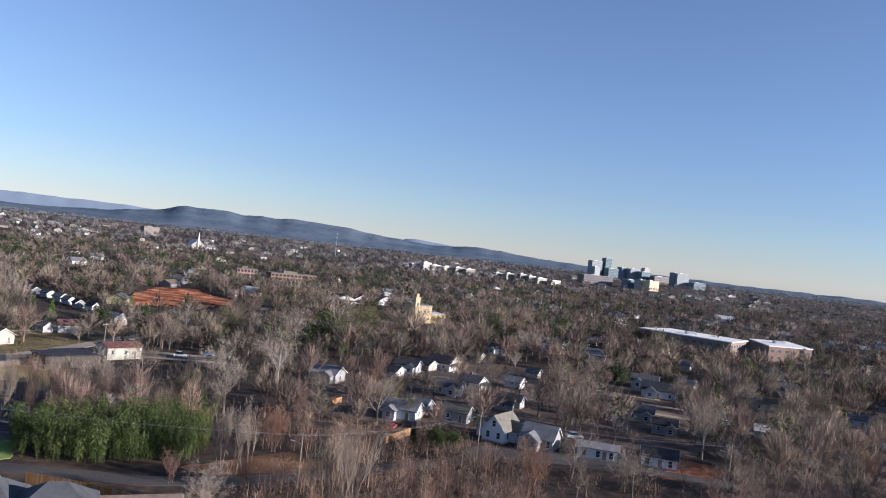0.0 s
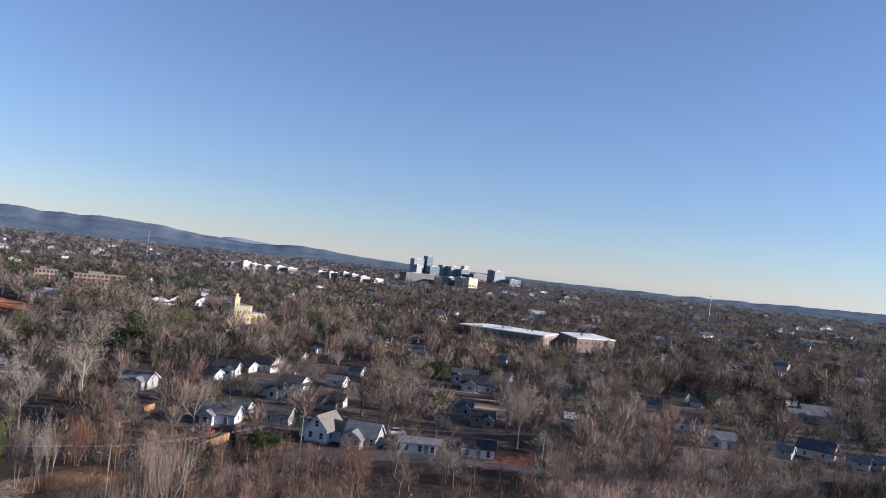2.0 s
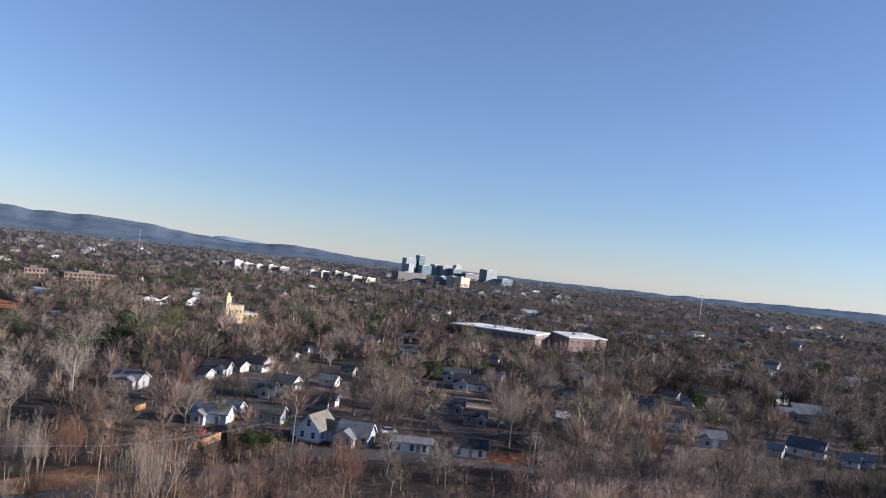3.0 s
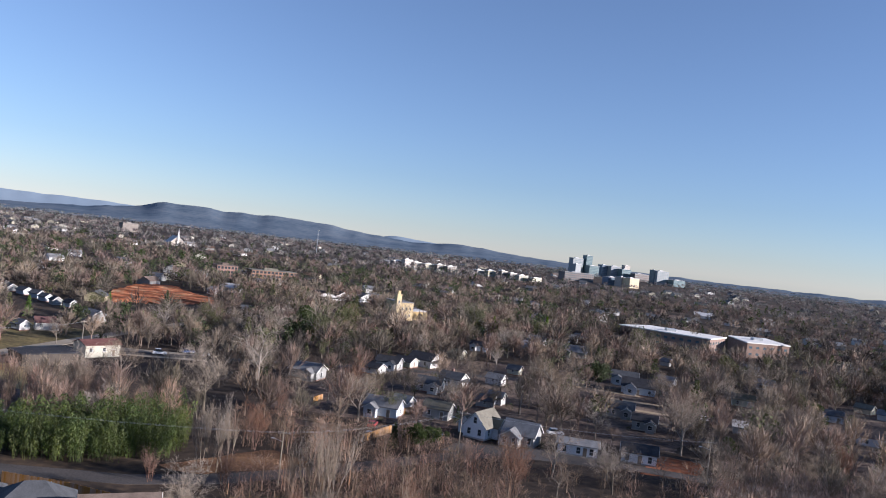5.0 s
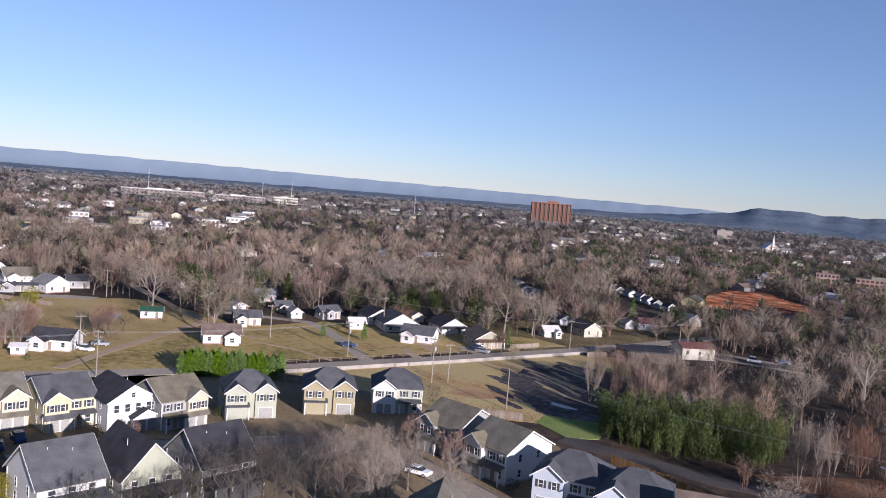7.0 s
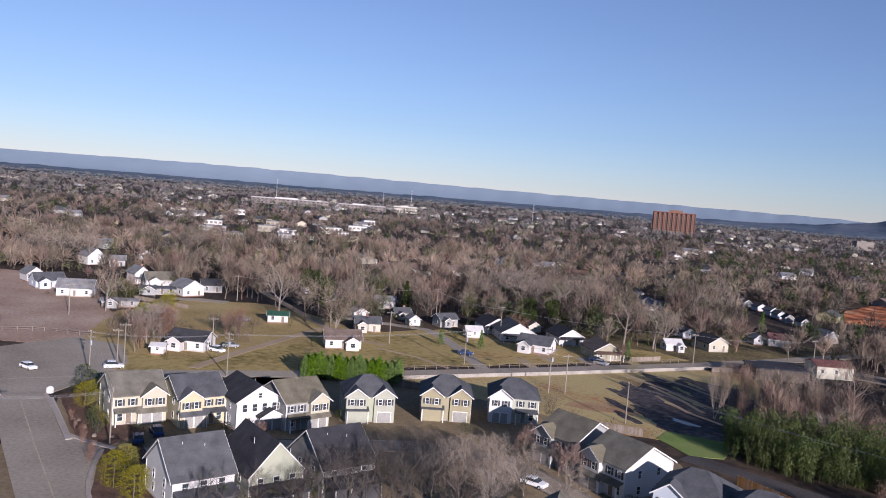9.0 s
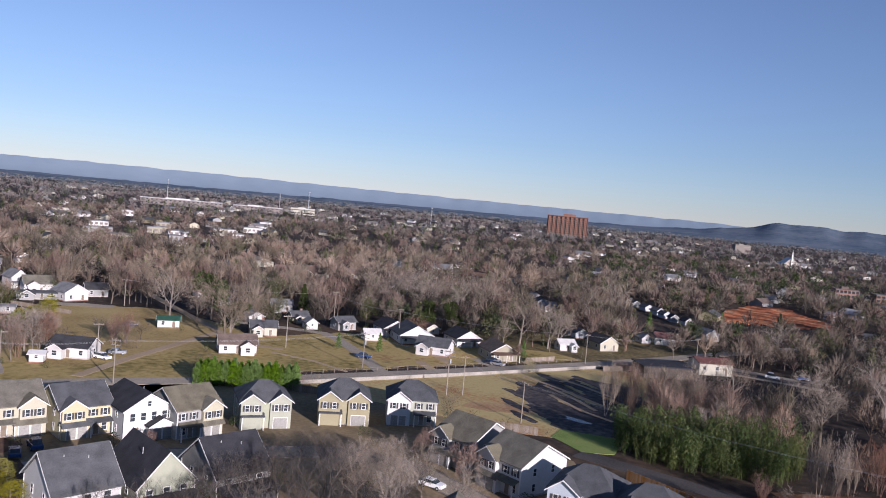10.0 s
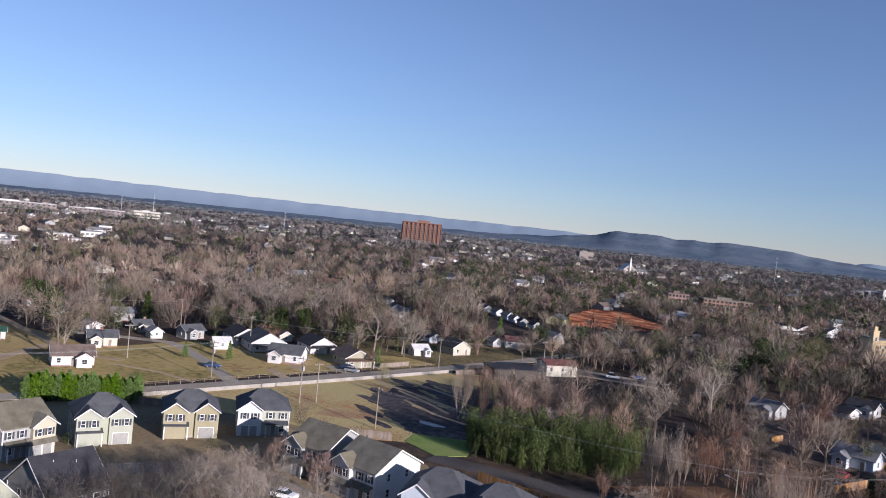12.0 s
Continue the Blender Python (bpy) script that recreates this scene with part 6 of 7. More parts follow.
def woods(name, label, pts, gen, templates, heights, material, category="woods"):
    """Many trees as one mesh: turned and scaled copies of a few sliver crowns."""
    vs, ts, tints, base = [], [], [], 0
    patch = np.sin(pts[:, 0] / 37 + pts[:, 1] / 53) + np.sin(pts[:, 0] / 21 - pts[:, 1] / 33 + 2) + np.sin(pts[:, 0] / 71 + 1)
    tint = np.clip(0.9 * gen.random(len(pts)) + 0.05 + 0.12 * patch, 0, 1)
    pick = gen.integers(0, len(templates), len(pts))
    turn = gen.random(len(pts)) * 2 * np.pi
    h = heights[0] + (heights[1] - heights[0]) * gen.random(len(pts)) ** 1.3
    for k, (tv, tt) in enumerate(templates):
        m = np.where(pick == k)[0]
        if not len(m):
            continue
        c, s = np.cos(turn[m])[:, None], np.sin(turn[m])[:, None]
        sc = (h[m] / 10.0)[:, None]
        wide = sc * (0.85 + 0.4 * gen.random(len(m)))[:, None]
        x = (tv[None, :, 0] * c - tv[None, :, 1] * s) * wide + pts[m, 0][:, None]
        y = (tv[None, :, 0] * s + tv[None, :, 1] * c) * wide + pts[m, 1][:, None]
        z = tv[None, :, 2] * sc
        vs.append(np.stack([x, y, z], -1).reshape(-1, 3))
        ts.append((tt[None] + (np.arange(len(m)) * len(tv))[:, None, None] + base).reshape(-1, 3))
        base += len(m) * len(tv)
        tints.append(np.repeat(tint[m], len(tv)))
    me = tri_mesh(name, np.concatenate(vs), np.concatenate(ts))
    me.attributes.new("tint", "FLOAT", "POINT").data.foreach_set("value", np.concatenate(tints).astype(np.float32))
    me.materials.append(material)
    return tagged(new(name, me), label, category, kind="stuff")


def sliver_crown(seed, n, length, width, trunk=True, low=0.28, broad=0.36, rise=0.45):
    """A crown of n slivers that fan out from the limbs, for woods seen from afar."""
    g = np.random.default_rng(seed)
    v, t = [], []
    if trunk:
        for k in range(3):
            a = 2.1 * k
            v += [(0.22 * math.cos(a), 0.22 * math.sin(a), 0), (0.22 * math.cos(a + 2.1), 0.22 * math.sin(a + 2.1), 0), (0, 0, 7.5)]
    for i in range(n):
        s = g.random() ** 0.8
        rad = broad * 10 * math.sqrt(max(0.02, 1 - (1.7 * s - 0.75) ** 2)) * g.random() ** 0.4
        a = g.random() * 2 * math.pi
        p = np.array([rad * math.cos(a), rad * math.sin(a), 10 * (low + (0.97 - low) * s) - length * 0.4])
        d = np.array([math.cos(a) * (0.3 + 0.9 * g.random()), math.sin(a) * (0.3 + 0.9 * g.random()), rise + 0.9 * g.random()]) + g.normal(0, 0.35, 3)
        d *= length * (0.6 + 0.7 * g.random()) / np.linalg.norm(d)
        w = np.cross(d, np.array([math.cos(a), math.sin(a), 0.9 * s]) + g.normal(0, 0.45, 3))
        w *= width * (0.5 + g.random()) / (np.linalg.norm(w) + 1e-9)
        v += [p - w, p + w, p + d]
    v = np.array(v, float)
    return v, np.arange(len(v)).reshape(-1, 3)


def limbed_crown(seed, limbs, per, length, width):
    """A vase-shaped crown on forking limbs: fine twigs fan up and out from each limb, so that the outline is brush-like and gaps show below."""
    g = np.random.default_rng(seed)
    fork, broad = 2.0 + 1.4 * g.random(), 3.3 + 1.5 * g.random()
    v = []
    for k in range(3):
        a = 2.1 * k
        v += [(0.2 * math.cos(a), 0.2 * math.sin(a), 0), (0.2 * math.cos(a + 2.1), 0.2 * math.sin(a + 2.1), 0), (0, 0, 7.0)]
    for i in range(limbs):
        a = 2.4 * i + g.normal(0, 0.35)
        s = (i + 0.5) / limbs
        reach = broad * (1.05 - 0.85 * s) * (0.75 + 0.4 * g.random())
        base = np.array([0, 0, fork + 2.6 * s * g.random()])
        end = np.array([reach * math.cos(a), reach * math.sin(a), 6.0 + 3.2 * s + 0.8 * g.random()])
        out = (end - base) / np.linalg.norm(end - base)
        side = np.cross(end - base, g.normal(0, 1, 3))
        side *= 0.08 / np.linalg.norm(side)
        v += [base - side, base + side, end]
        for j in range(per):
            f = 0.30 + 0.70 * g.random() ** 0.7
            q = base + (end - base) * f + g.normal(0, 0.32, 3) * f
            d = out * 0.75 + g.normal(0, 0.38, 3) + np.array([0, 0, 0.45])
            d *= length * (0.55 + 0.8 * g.random()) / np.linalg.norm(d)
            w = np.cross(d, np.array([math.cos(a), math.sin(a), 0.5]) + g.normal(0, 0.5, 3))
            w *= width * (0.6 + 0.8 * g.random()) / (np.linalg.norm(w) + 1e-9)
            v += [q - w, q + w, q + d]
    v = np.array(v, float)
    return v, np.arange(len(v)).reshape(-1, 3)


def brush_crown(seed, n, width, broad=0.42, limbs=0):
    """A feathery rounded crown: fine slivers fan out from the middle of a lumpy dome, over a trunk and a few limbs, for woods seen from far off."""
    g = np.random.default_rng(seed)
    v = []
    for k in range(limbs):
        a = 2.4 * k + g.normal(0, 0.3)
        out = np.array([math.cos(a), math.sin(a), 0]) * broad * 10 * (0.3 + 0.5 * g.random())
        side = np.array([-math.sin(a), math.cos(a), 0]) * 0.10
        base = np.array([0, 0, 0.5 + 2.0 * g.random()])
        v += [base - side, base + side, out + np.array([0, 0, 6.5 + 2.5 * g.random()])]
    lumps = g.normal(0, 1, (6, 3))
    lumps[:, 2] = np.abs(lumps[:, 2])
    lumps /= np.linalg.norm(lumps, axis=1)[:, None]
    size = np.array([broad * 10, broad * 10, 5.4])
    for i in range(n):
        u = g.normal(0, 1, 3)
        u[2] = abs(u[2]) * 0.9 - 0.3
        u /= np.linalg.norm(u)
        k = 0.76 + 0.28 * max(0.0, (lumps @ u).max()) ** 3
        q = np.array([0, 0, 4.4]) + u * size * k * (0.3 + 0.35 * g.random()) + g.normal(0, 0.25, 3)
        e = np.array([0, 0, 4.5]) + u * size * k * (0.86 + 0.2 * g.random()) + g.normal(0, 0.35, 3) + np.array([0, 0, 0.4])
        w = np.cross(e - q, g.normal(0, 1, 3))
        w *= width * (0.6 + 0.8 * g.random()) / np.linalg.norm(w)
        v += [q - w, q + w, e]
    v = np.array(v, float)
    return v, np.arange(len(v)).reshape(-1, 3)


# single trees of the near woods
pts, gen = scatter(2600, 105, 330, -52, 90, 5)
ok = free(pts)
taken = np.array(PLANTED)
for x, y in taken:
    ok &= np.hypot(pts[:, 0] - x, pts[:, 1] - y) > 5.0
kept = []
for (x, y), good in zip(pts, ok):
    if good and not (-86 < x < -40 and y < 170) and not (-125 < x < -95 and y < 170) and all((x - a) ** 2 + (y - b) ** 2 > 36 for a, b in kept):
        kept.append((x, y))
for x, y in kept[:130]:
    r = math.hypot(x, y)
    q = gen.random()
    brushy = -60 < x < 60 and r < 185
    kind = ("red" if q < 0.4 else "slim" if q < 0.6 else "dense" if q < 0.75 else "big") if brushy else ("big" if q < 0.5 else "dense" if q < 0.74 else "pale" if q < 0.84 else "ivy" if q < 0.92 else "ever" if q < 0.96 else "red")
    h = {"red": 6, "slim": 8, "big": 9, "dense": 9, "pale": 11, "ivy": 9, "ever": 7}[kind] * (0.75 + 0.55 * gen.random())
    if r < 150:
        h = min(h, 7.5)
    tree(kind, x, y, round(h, 1))

# the reddish brush at the near edge, between the lane and the camera
pts, gen = scatter(1900, 118, 192, -50, 12, 8)
bearing = np.degrees(np.arctan2(-pts[:, 0], pts[:, 1]))
pts = pts[free(pts, 0.5) & ((bearing > -9) | (bearing < -21) | (gen.random(len(pts)) < 0.22))]
woods("winter_brush", "dense reddish-brown winter brush and saplings", pts, gen, [sliver_crown(s, 100, 2.6, 0.042, True, 0.05, 0.3) for s in range(200, 204)], (2.5, 7.0),
      surface("brush_twigs", ((0.155, 0.108, 0.086), (0.30, 0.222, 0.178)), 0.04, 0.95, 0.0, 6, 0.15, island=True, tree_tint=True, thin=0.12), "brush")
pts, gen = scatter(1000, 128, 212, -52, -22, 18)
pts = pts[free(pts, 0.6)]
woods("winter_brush", "tan-pink winter saplings below the old houses", pts, gen, [sliver_crown(s, 85, 2.6, 0.045, True, 0.08, 0.36, 0.8) for s in range(240, 244)], (3.0, 8.0),
      surface("tan_brush_twigs", ((0.29, 0.226, 0.20), (0.48, 0.39, 0.345)), 0.04, 0.95, 0.0, 6, 0.12, island=True, tree_tint=True, thin=0.2), "brush")
# brush along the edges of the open fields
edge_gen = np.random.default_rng(61)
spots = np.concatenate([np.array([(ax, ay)]) + edge_gen.random((n, 1)) * np.array([(bx - ax, by - ay)]) + edge_gen.normal(0, w, (n, 2)) for ax, ay, bx, by, n, w in (
    (-226, 92, -252, 104, 60, 2.5), (-214, 100, -206, 112, 14, 2.0), (-262, 94, -330, 110, 70, 1.6), (-222, 78, -250, 92, 30, 1.2), (-170, 108, -176, 116, 16, 1.5), (-152, 122, -140, 130, 14, 1.0), (-122, 150, -112, 138, 12, 1.0), (-100, 214, -122, 232, 26, 1.6))])
woods("field_brush", "tangled brown brush along the edge of open fields", spots, edge_gen, [sliver_crown(s, 110, 2.2, 0.05, True, 0.05, 0.4) for s in range(220, 223)], (1.6, 4.6), WOODS, "brush")
# the grove of bare saplings behind the bamboo
pts, gen = scatter(1500, 165, 250, 12, 31, 9)
grove = [(-92, 172), (-98, 188), (-88, 197), (-70, 198), (-54, 192), (-48, 180), (-60, 174), (-78, 164)]
pts = pts[inside(pts, grove)]
clumps = pts[:46]
pts = pts[np.hypot(pts[:, None, 0] - clumps[None, :, 0], pts[:, None, 1] - clumps[None, :, 1]).min(1) < 1.5]
woods("sapling_grove", "grove of slender pinkish-brown bare saplings", pts, gen, [sliver_crown(s, 170, 2.6, 0.022, True, 0.1, 0.15, 1.9) for s in range(210, 214)], (5.0, 11.5),
      surface("grove_twigs", ((0.185, 0.132, 0.112), (0.32, 0.238, 0.20)), 0.04, 0.95, 0.0, 6, 0.15, island=True, tree_tint=True, thin=0.12), "grove")

pts, gen = scatter(2100, 190, 400, -55, 92, 12, 1.6)
pts = pts[free(pts)]
crowns = [limbed_crown(s, 13, 26, 2.1, 0.06) for s in range(100, 108)]
woods("winter_woods", "bare brown deciduous woods between the houses", pts, gen, crowns, (5.5, 13.0), WOODS)
pts, gen = scatter(2600, 370, 600, -55, 92, 17, 1.6)
pts = pts[free(pts, 0.8)]
crowns = [brush_crown(s, 142, 0.125, 0.42, 8) for s in range(140, 146)]
woods("winter_woods", "bare brown deciduous woods beyond the old streets", pts, gen, crowns, (6.5, 15.0), WOODS)
pts, gen = scatter(4600, 570, 1150, -55, 92, 13, 1.8)
pts = pts[free(pts, 0.5)]
crowns = [brush_crown(s, 70, 0.26, 0.46, 3) for s in range(110, 116)]
woods("winter_woods", "bare brown deciduous woods over the town", pts, gen, crowns, (6.0, 13.5), TOWN_WOODS)
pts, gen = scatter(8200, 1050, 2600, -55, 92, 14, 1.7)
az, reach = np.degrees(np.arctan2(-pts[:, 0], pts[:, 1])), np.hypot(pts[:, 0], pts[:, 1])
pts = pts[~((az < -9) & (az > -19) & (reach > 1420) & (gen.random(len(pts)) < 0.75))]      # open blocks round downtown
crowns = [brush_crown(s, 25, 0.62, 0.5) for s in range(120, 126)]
woods("distant_woods", "distant bare woods tinted with haze over the plain", pts, gen, crowns, (8.0, 15.0), FAR_WOODS)
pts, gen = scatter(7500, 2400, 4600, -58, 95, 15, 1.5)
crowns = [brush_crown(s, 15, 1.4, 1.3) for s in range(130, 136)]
woods("distant_woods", "far woods in a haze-blue tint towards the horizon", pts, gen, crowns, (7.0, 12.0), HAZY_WOODS)
# tall trees round the foot of the apartment tower
gen = np.random.default_rng(77)
pts = np.stack([-725 + gen.normal(0, 34, 60), 1150 + gen.normal(0, 22, 60)], 1)
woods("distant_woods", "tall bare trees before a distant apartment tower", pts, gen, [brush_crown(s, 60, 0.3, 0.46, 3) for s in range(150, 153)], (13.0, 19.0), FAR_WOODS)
# scrub and low growth under the trees, coloured dark for the canopy shade
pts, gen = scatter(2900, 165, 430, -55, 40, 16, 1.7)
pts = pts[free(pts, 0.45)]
woods("undergrowth", "low brown scrub and saplings, shade-darkened under bare trees", pts, gen, [sliver_crown(s, 40, 2.6, 0.11, False, 0.02, 0.5) for s in range(230, 234)], (1.2, 4.5), UNDERGROWTH, "brush")
# evergreens among them
for n, r0, r1, seed, k, size, label in ((1100, 230, 620, 21, 120, 0.5, "dark evergreens scattered between the houses"), (1200, 600, 1500, 22, 46, 0.9, "dark evergreens scattered over the town")):
    pts, gen = scatter(n, r0, r1, -55, 92, seed, 1.8)
    pts = pts[free(pts)]
    temps = []
    for s in range(3):
        v, t = leafy(90 + s, 10.0, ("round", "cone", "round")[s], k, size)
        temps.append((np.array([tuple(p) for p in v]), np.array(t)))
    woods("evergreen_woods", label, pts, gen, temps, (5.0, 12.5), OLIVE if seed == 21 else EVERGREEN)
pts, gen = scatter(900, 290, 1000, -14, 31, 23, 1.7)
pts = pts[free(pts, 0.9)]
temps = [tuple(np.array(q, float) if k == 0 else np.array(q) for k, q in enumerate(([tuple(c) for c in leafy(96 + s, 10.0, "round", 90, 0.62)[0]], leafy(96 + s, 10.0, "round", 90, 0.62)[1]))) for s in range(3)]
woods("evergreen_woods", "dark green oaks and pines between bare trees", pts, gen, temps, (5.0, 12.0), EVERGREEN)

# ---- bamboo, hedge, shrubs ----


def bamboo_thicket():
    """Leaning plumes of fine drooping leaves on thin culms, with dark gaps between them."""
    edge = [(-76, 147), (-62, 147), (-46, 155), (-44, 166), (-50, 178), (-62, 172), (-74, 164), (-80, 156)]
    g = np.random.default_rng(31)
    p = np.stack([g.uniform(-82, -42, 3000), g.uniform(144, 182, 3000)], 1)
    p = p[inside(p, edge)][:430]
    temps = []
    for s in range(7):
        v = []
        r = np.random.default_rng(300 + s)
        lean = r.normal(0, 1.1, 2)
        for c in range(4):
            ox, oy = r.normal(0, 0.45, 2)
            for k in range(3):
                a = 2.1 * k
                v += [(ox + 0.04 * math.cos(a), oy + 0.04 * math.sin(a), 0), (ox + 0.04 * math.cos(a + 2.1), oy + 0.04 * math.sin(a + 2.1), 0), (ox + lean[0] * 0.8, oy + lean[1] * 0.8, 8.8)]
        for i in range(195):
            h = 0.13 + 0.87 * r.random() ** 0.8
            c = np.array([lean[0] * h * h, lean[1] * h * h, 10 * h])
            a = r.random() * 6.28
            out = np.array([math.cos(a), math.sin(a), 0])
            wide = (0.25 + 1.15 * math.sin(math.pi * min(1, (1.02 - h) * 1.25)) ** 0.8) * (0.75 + 0.4 * noise.noise((a, h * 6, s)))
            q = c + out * wide * (0.55 + 0.5 * r.random())
            d = (out * 0.7 + np.array([0, 0, r.uniform(-1.0, 0.15)])) * r.uniform(0.45, 0.9)
            w = np.cross(d, r.normal(0, 1, 3))
            w *= 0.095 / (np.linalg.norm(w) + 1e-9)
            v += [q - w, q + w, q + d]
        temps.append((np.array(v, float), np.arange(len(v)).reshape(-1, 3)))
    woods("bamboo_thicket", "tall dense green bamboo thicket beside a lane", p, g, temps, (4.2, 9.6), BAMBOO, "bamboo")


bamboo_thicket()
HEDGE_TREES = [green(400 + k, "column", 1500, 0.34, HEDGE) for k in range(3)]
tree_kind("arborvitae", "hedge_tree", "clipped bright green hedge conifer in a row", HEDGE_TREES)
for row in range(2):
    for k in range(15):
        tree("arborvitae", round(-163 + 1.15 * k - 2.4 * row, 1), round(104.0 + 1.15 * k + 2.2 * row, 1), 5.4 + 0.4 * ((k * 7) % 3))
tree_kind("shrub", "shrub", "rounded golden-green evergreen shrub", [green(420 + k, "bush", 3200, 0.13, GOLD_SHRUB) for k in range(2)])

for x, y, h in ((-159, 51.5, 5.2), (-162, 54, 4.6), (-155, 52.5, 4.4), (-150, 51, 3.0), (-146, 51, 2.6), (-150, 55.5, 3.2), (-116.5, 42.4, 5.6), (-120, 45.2, 5.2), (-109, 42.6, 5.6), (-123.5, 47.6, 3.4), (-113, 45, 4.2)):
    tree("shrub", x, y, h)
tree("shrub", -131.5, 196, 4.2)
for x, y, h in ((-241, 93.5, 6.5), (-237.5, 91, 5.5), (-245, 97, 5.5), (-264, 112, 6.5), (-259, 109, 6.0)):
    tree("shrub", x, y, h)
tree_kind("bush", "shrub", "dark evergreen foundation shrub", [green(430 + k, "bush", 300, 0.38, DARK_SHRUB) for k in range(3)])
bush_seed = random.Random(5)
homes = [o for o in scene.objects if o.parent is None and o.get("group") in ("houses of the old streets", "two-storey houses of the new street") and o.location.length < 330]
for home in homes:
    for k in range(2):
        a, d = bush_seed.uniform(0, 6.28), bush_seed.uniform(6.5, 9.5)
        tree("bush", round(home.location.x + d * math.cos(a), 1), round(home.location.y + d * math.sin(a), 1), round(bush_seed.uniform(1.2, 2.6), 1))
for x, y, h in ((-149, 49.6, 2.8), (-146, 48.8, 2.4), (-174, 56, 5.0), (-171, 56.5, 4.4), (-167, 57, 4.6), (-164, 57.5, 4.0), (-169, 53, 3.2), (-142.5, 48.6, 2.4), (-99.5, 45, 3.2), (-99, 49, 2.6), (-98.5, 54, 3.0), (-97, 58, 3.4), (-97, 62, 2.8), (-96.5, 66, 3.0), (-95.5, 70, 3.2), (-95, 75, 2.8), (-98, 78, 4.2), (-99, 66, 4.0), (-100, 60, 3.8), (-101, 52, 3.6), (-94, 82, 3.4), (-90, 90, 3.0)):
    tree("bush", x, y, h)
for x, y, h in ((-152, 47, 2.2), (-147, 46, 1.8), (-143, 46, 2.0), (-138, 44.5, 2.4), (-163, 51.5, 2.5), (-131, 44, 2.6), (-128, 42.5, 2.2)):
    tree("red", x, y, h)
for k in range(9):
    tree("arborvitae", round(-245.5 - 1.15 * k, 1), round(92.0 + 1.1 * k, 1), 3.4 + 0.3 * (k % 3))
for x, y, h in ((-257, 103, 4.2), (-260, 106, 4.0), (-263, 109, 4.4), (-266, 112, 4.2), (-269, 115, 4.0), (-259, 101, 3.6)):
    tree("shrub", x, y, h)
for x, y, h in ((-223, 85, 7), (-219, 86.5, 7), (-215, 89, 7.5), (-211, 92, 6.5), (-226, 88, 6), (-217, 85, 6)):
    tree("yard", x, y, h)
sheet("mulch_bed", BED_A, 0.1, MULCH, "dark mulch bed with shrubs at the street corner", "flower bed", sway=0.4)
sheet("mulch_bed", BED_B, 0.1, MULCH, "dark mulch bed planted with golden shrubs", "flower bed", sway=0.4)

# ---- poles, lines, fences, cars, yard things ----


def utility_pole(x, y, h=10.5, rot=70, arms=2, lamp=False):
    ob = thing("utility_pole", pose(x, y, 0, 0, 0, rot), "weathered wooden utility pole with crossarms", "utility pole", "utility poles")
    part("pole", Shape().tube((0, 0, -0.3), (0, 0, h), 0.16, 0.11, 8), POLEWOOD, ob)
    for k in range(arms):
        z = h - 0.5 - 1.1 * k
        arm = part("crossarm", Shape().box(-1.3, 0.1, z - 0.08, 1.3, 0.24, z + 0.08), POLEWOOD, ob)
        for ix in (-1.15, -0.5, 0.5, 1.15):
            part("insulator", Shape().tube((ix, 0.17, z + 0.08), (ix, 0.17, z + 0.3), 0.06, 0.04, 6), CONCRETE, arm)
    if arms > 1:
        part("transformer", Shape().tube((0.35, -0.1, h - 3.4), (0.35, -0.1, h - 2.3), 0.28, 0.28, 8), METAL, ob, "grey drum transformer")
    if lamp:
        arm = part("lamp_arm", Shape().tube((0, 0, h - 2.2), (-1.8, 0, h - 1.8), 0.05, 0.04, 5), METAL, ob)
        part("lamp_head", Shape().box(-2.4, -0.15, h - 1.9, -1.7, 0.15, h - 1.74), METAL, arm)
    return ob


def wires(points, sag=1.0, n=3, gap=0.6):
    """Overhead lines hung from pole to pole."""
    s = Shape()
    for (ax, ay, az), (bx, by, bz) in zip(points, points[1:]):
        L = math.hypot(bx - ax, by - ay)
        ux, uy = -(by - ay) / L, (bx - ax) / L
        for k in range(n):
            o = (k - (n - 1) / 2) * gap
            last = None
            for i in range(9):
                q = i / 8
                p = (ax + (bx - ax) * q + ux * o, ay + (by - ay) * q + uy * o, az + (bz - az) * q - sag * 4 * q * (1 - q))
                if last:
                    s.tube(last, p, 0.014, 0.014, 3)
                last = p
    me = s.mesh("overhead_lines")
    me.materials.append(METAL)
    return tagged(new("overhead_lines", me), "thin overhead power lines strung between poles", "cables", kind="structure")


POLES = [(-223, 49, 10), (-183.5, 60, 10), (-172, 88, 10), (-157, 152, 10), (-126, 152, 11)]
for x, y, h in POLES:
    utility_pole(x, y, h + 0.5, 20)
wires([(x, y, h) for x, y, h in POLES], 0.9)
for x, y, h in ((-136, 48.5, 9.5), (-100, 148, 9), (-22, 147, 10), (13, 182, 10), (70, 179, 10)):
    utility_pole(x, y, h + 0.5, -20, 1, lamp=x > -50)
wires([(-136, 48.5, 9.5), (-183.5, 60, 10)], 1.2, 4, 0.5)
wires([(-136, 48.5, 9.2), (-136, 30, 10.2), (-134, 6, 10)], 0.3, 3, 0.6)
wires([(-126, 152, 11), (-100, 148, 9), (-22, 147, 10), (13, 182, 10), (70, 179, 10)], 1.0, 2, 0.7)
for x, y, h in ((-213, 190, 13), (-190, 151, 10), (-184.7, 194.6, 11), (-187, 69, 11), (-191, 68.8, 9), (-275, 143, 10), (-260, 78, 10), (-199, 97, 9), (-136, 30, 11), (-124, 156, 10), (-130, 226, 10), (-108, 262, 10), (34, 236, 9), (92, 232, 9)):
    utility_pole(x, y, h, 70, 1)
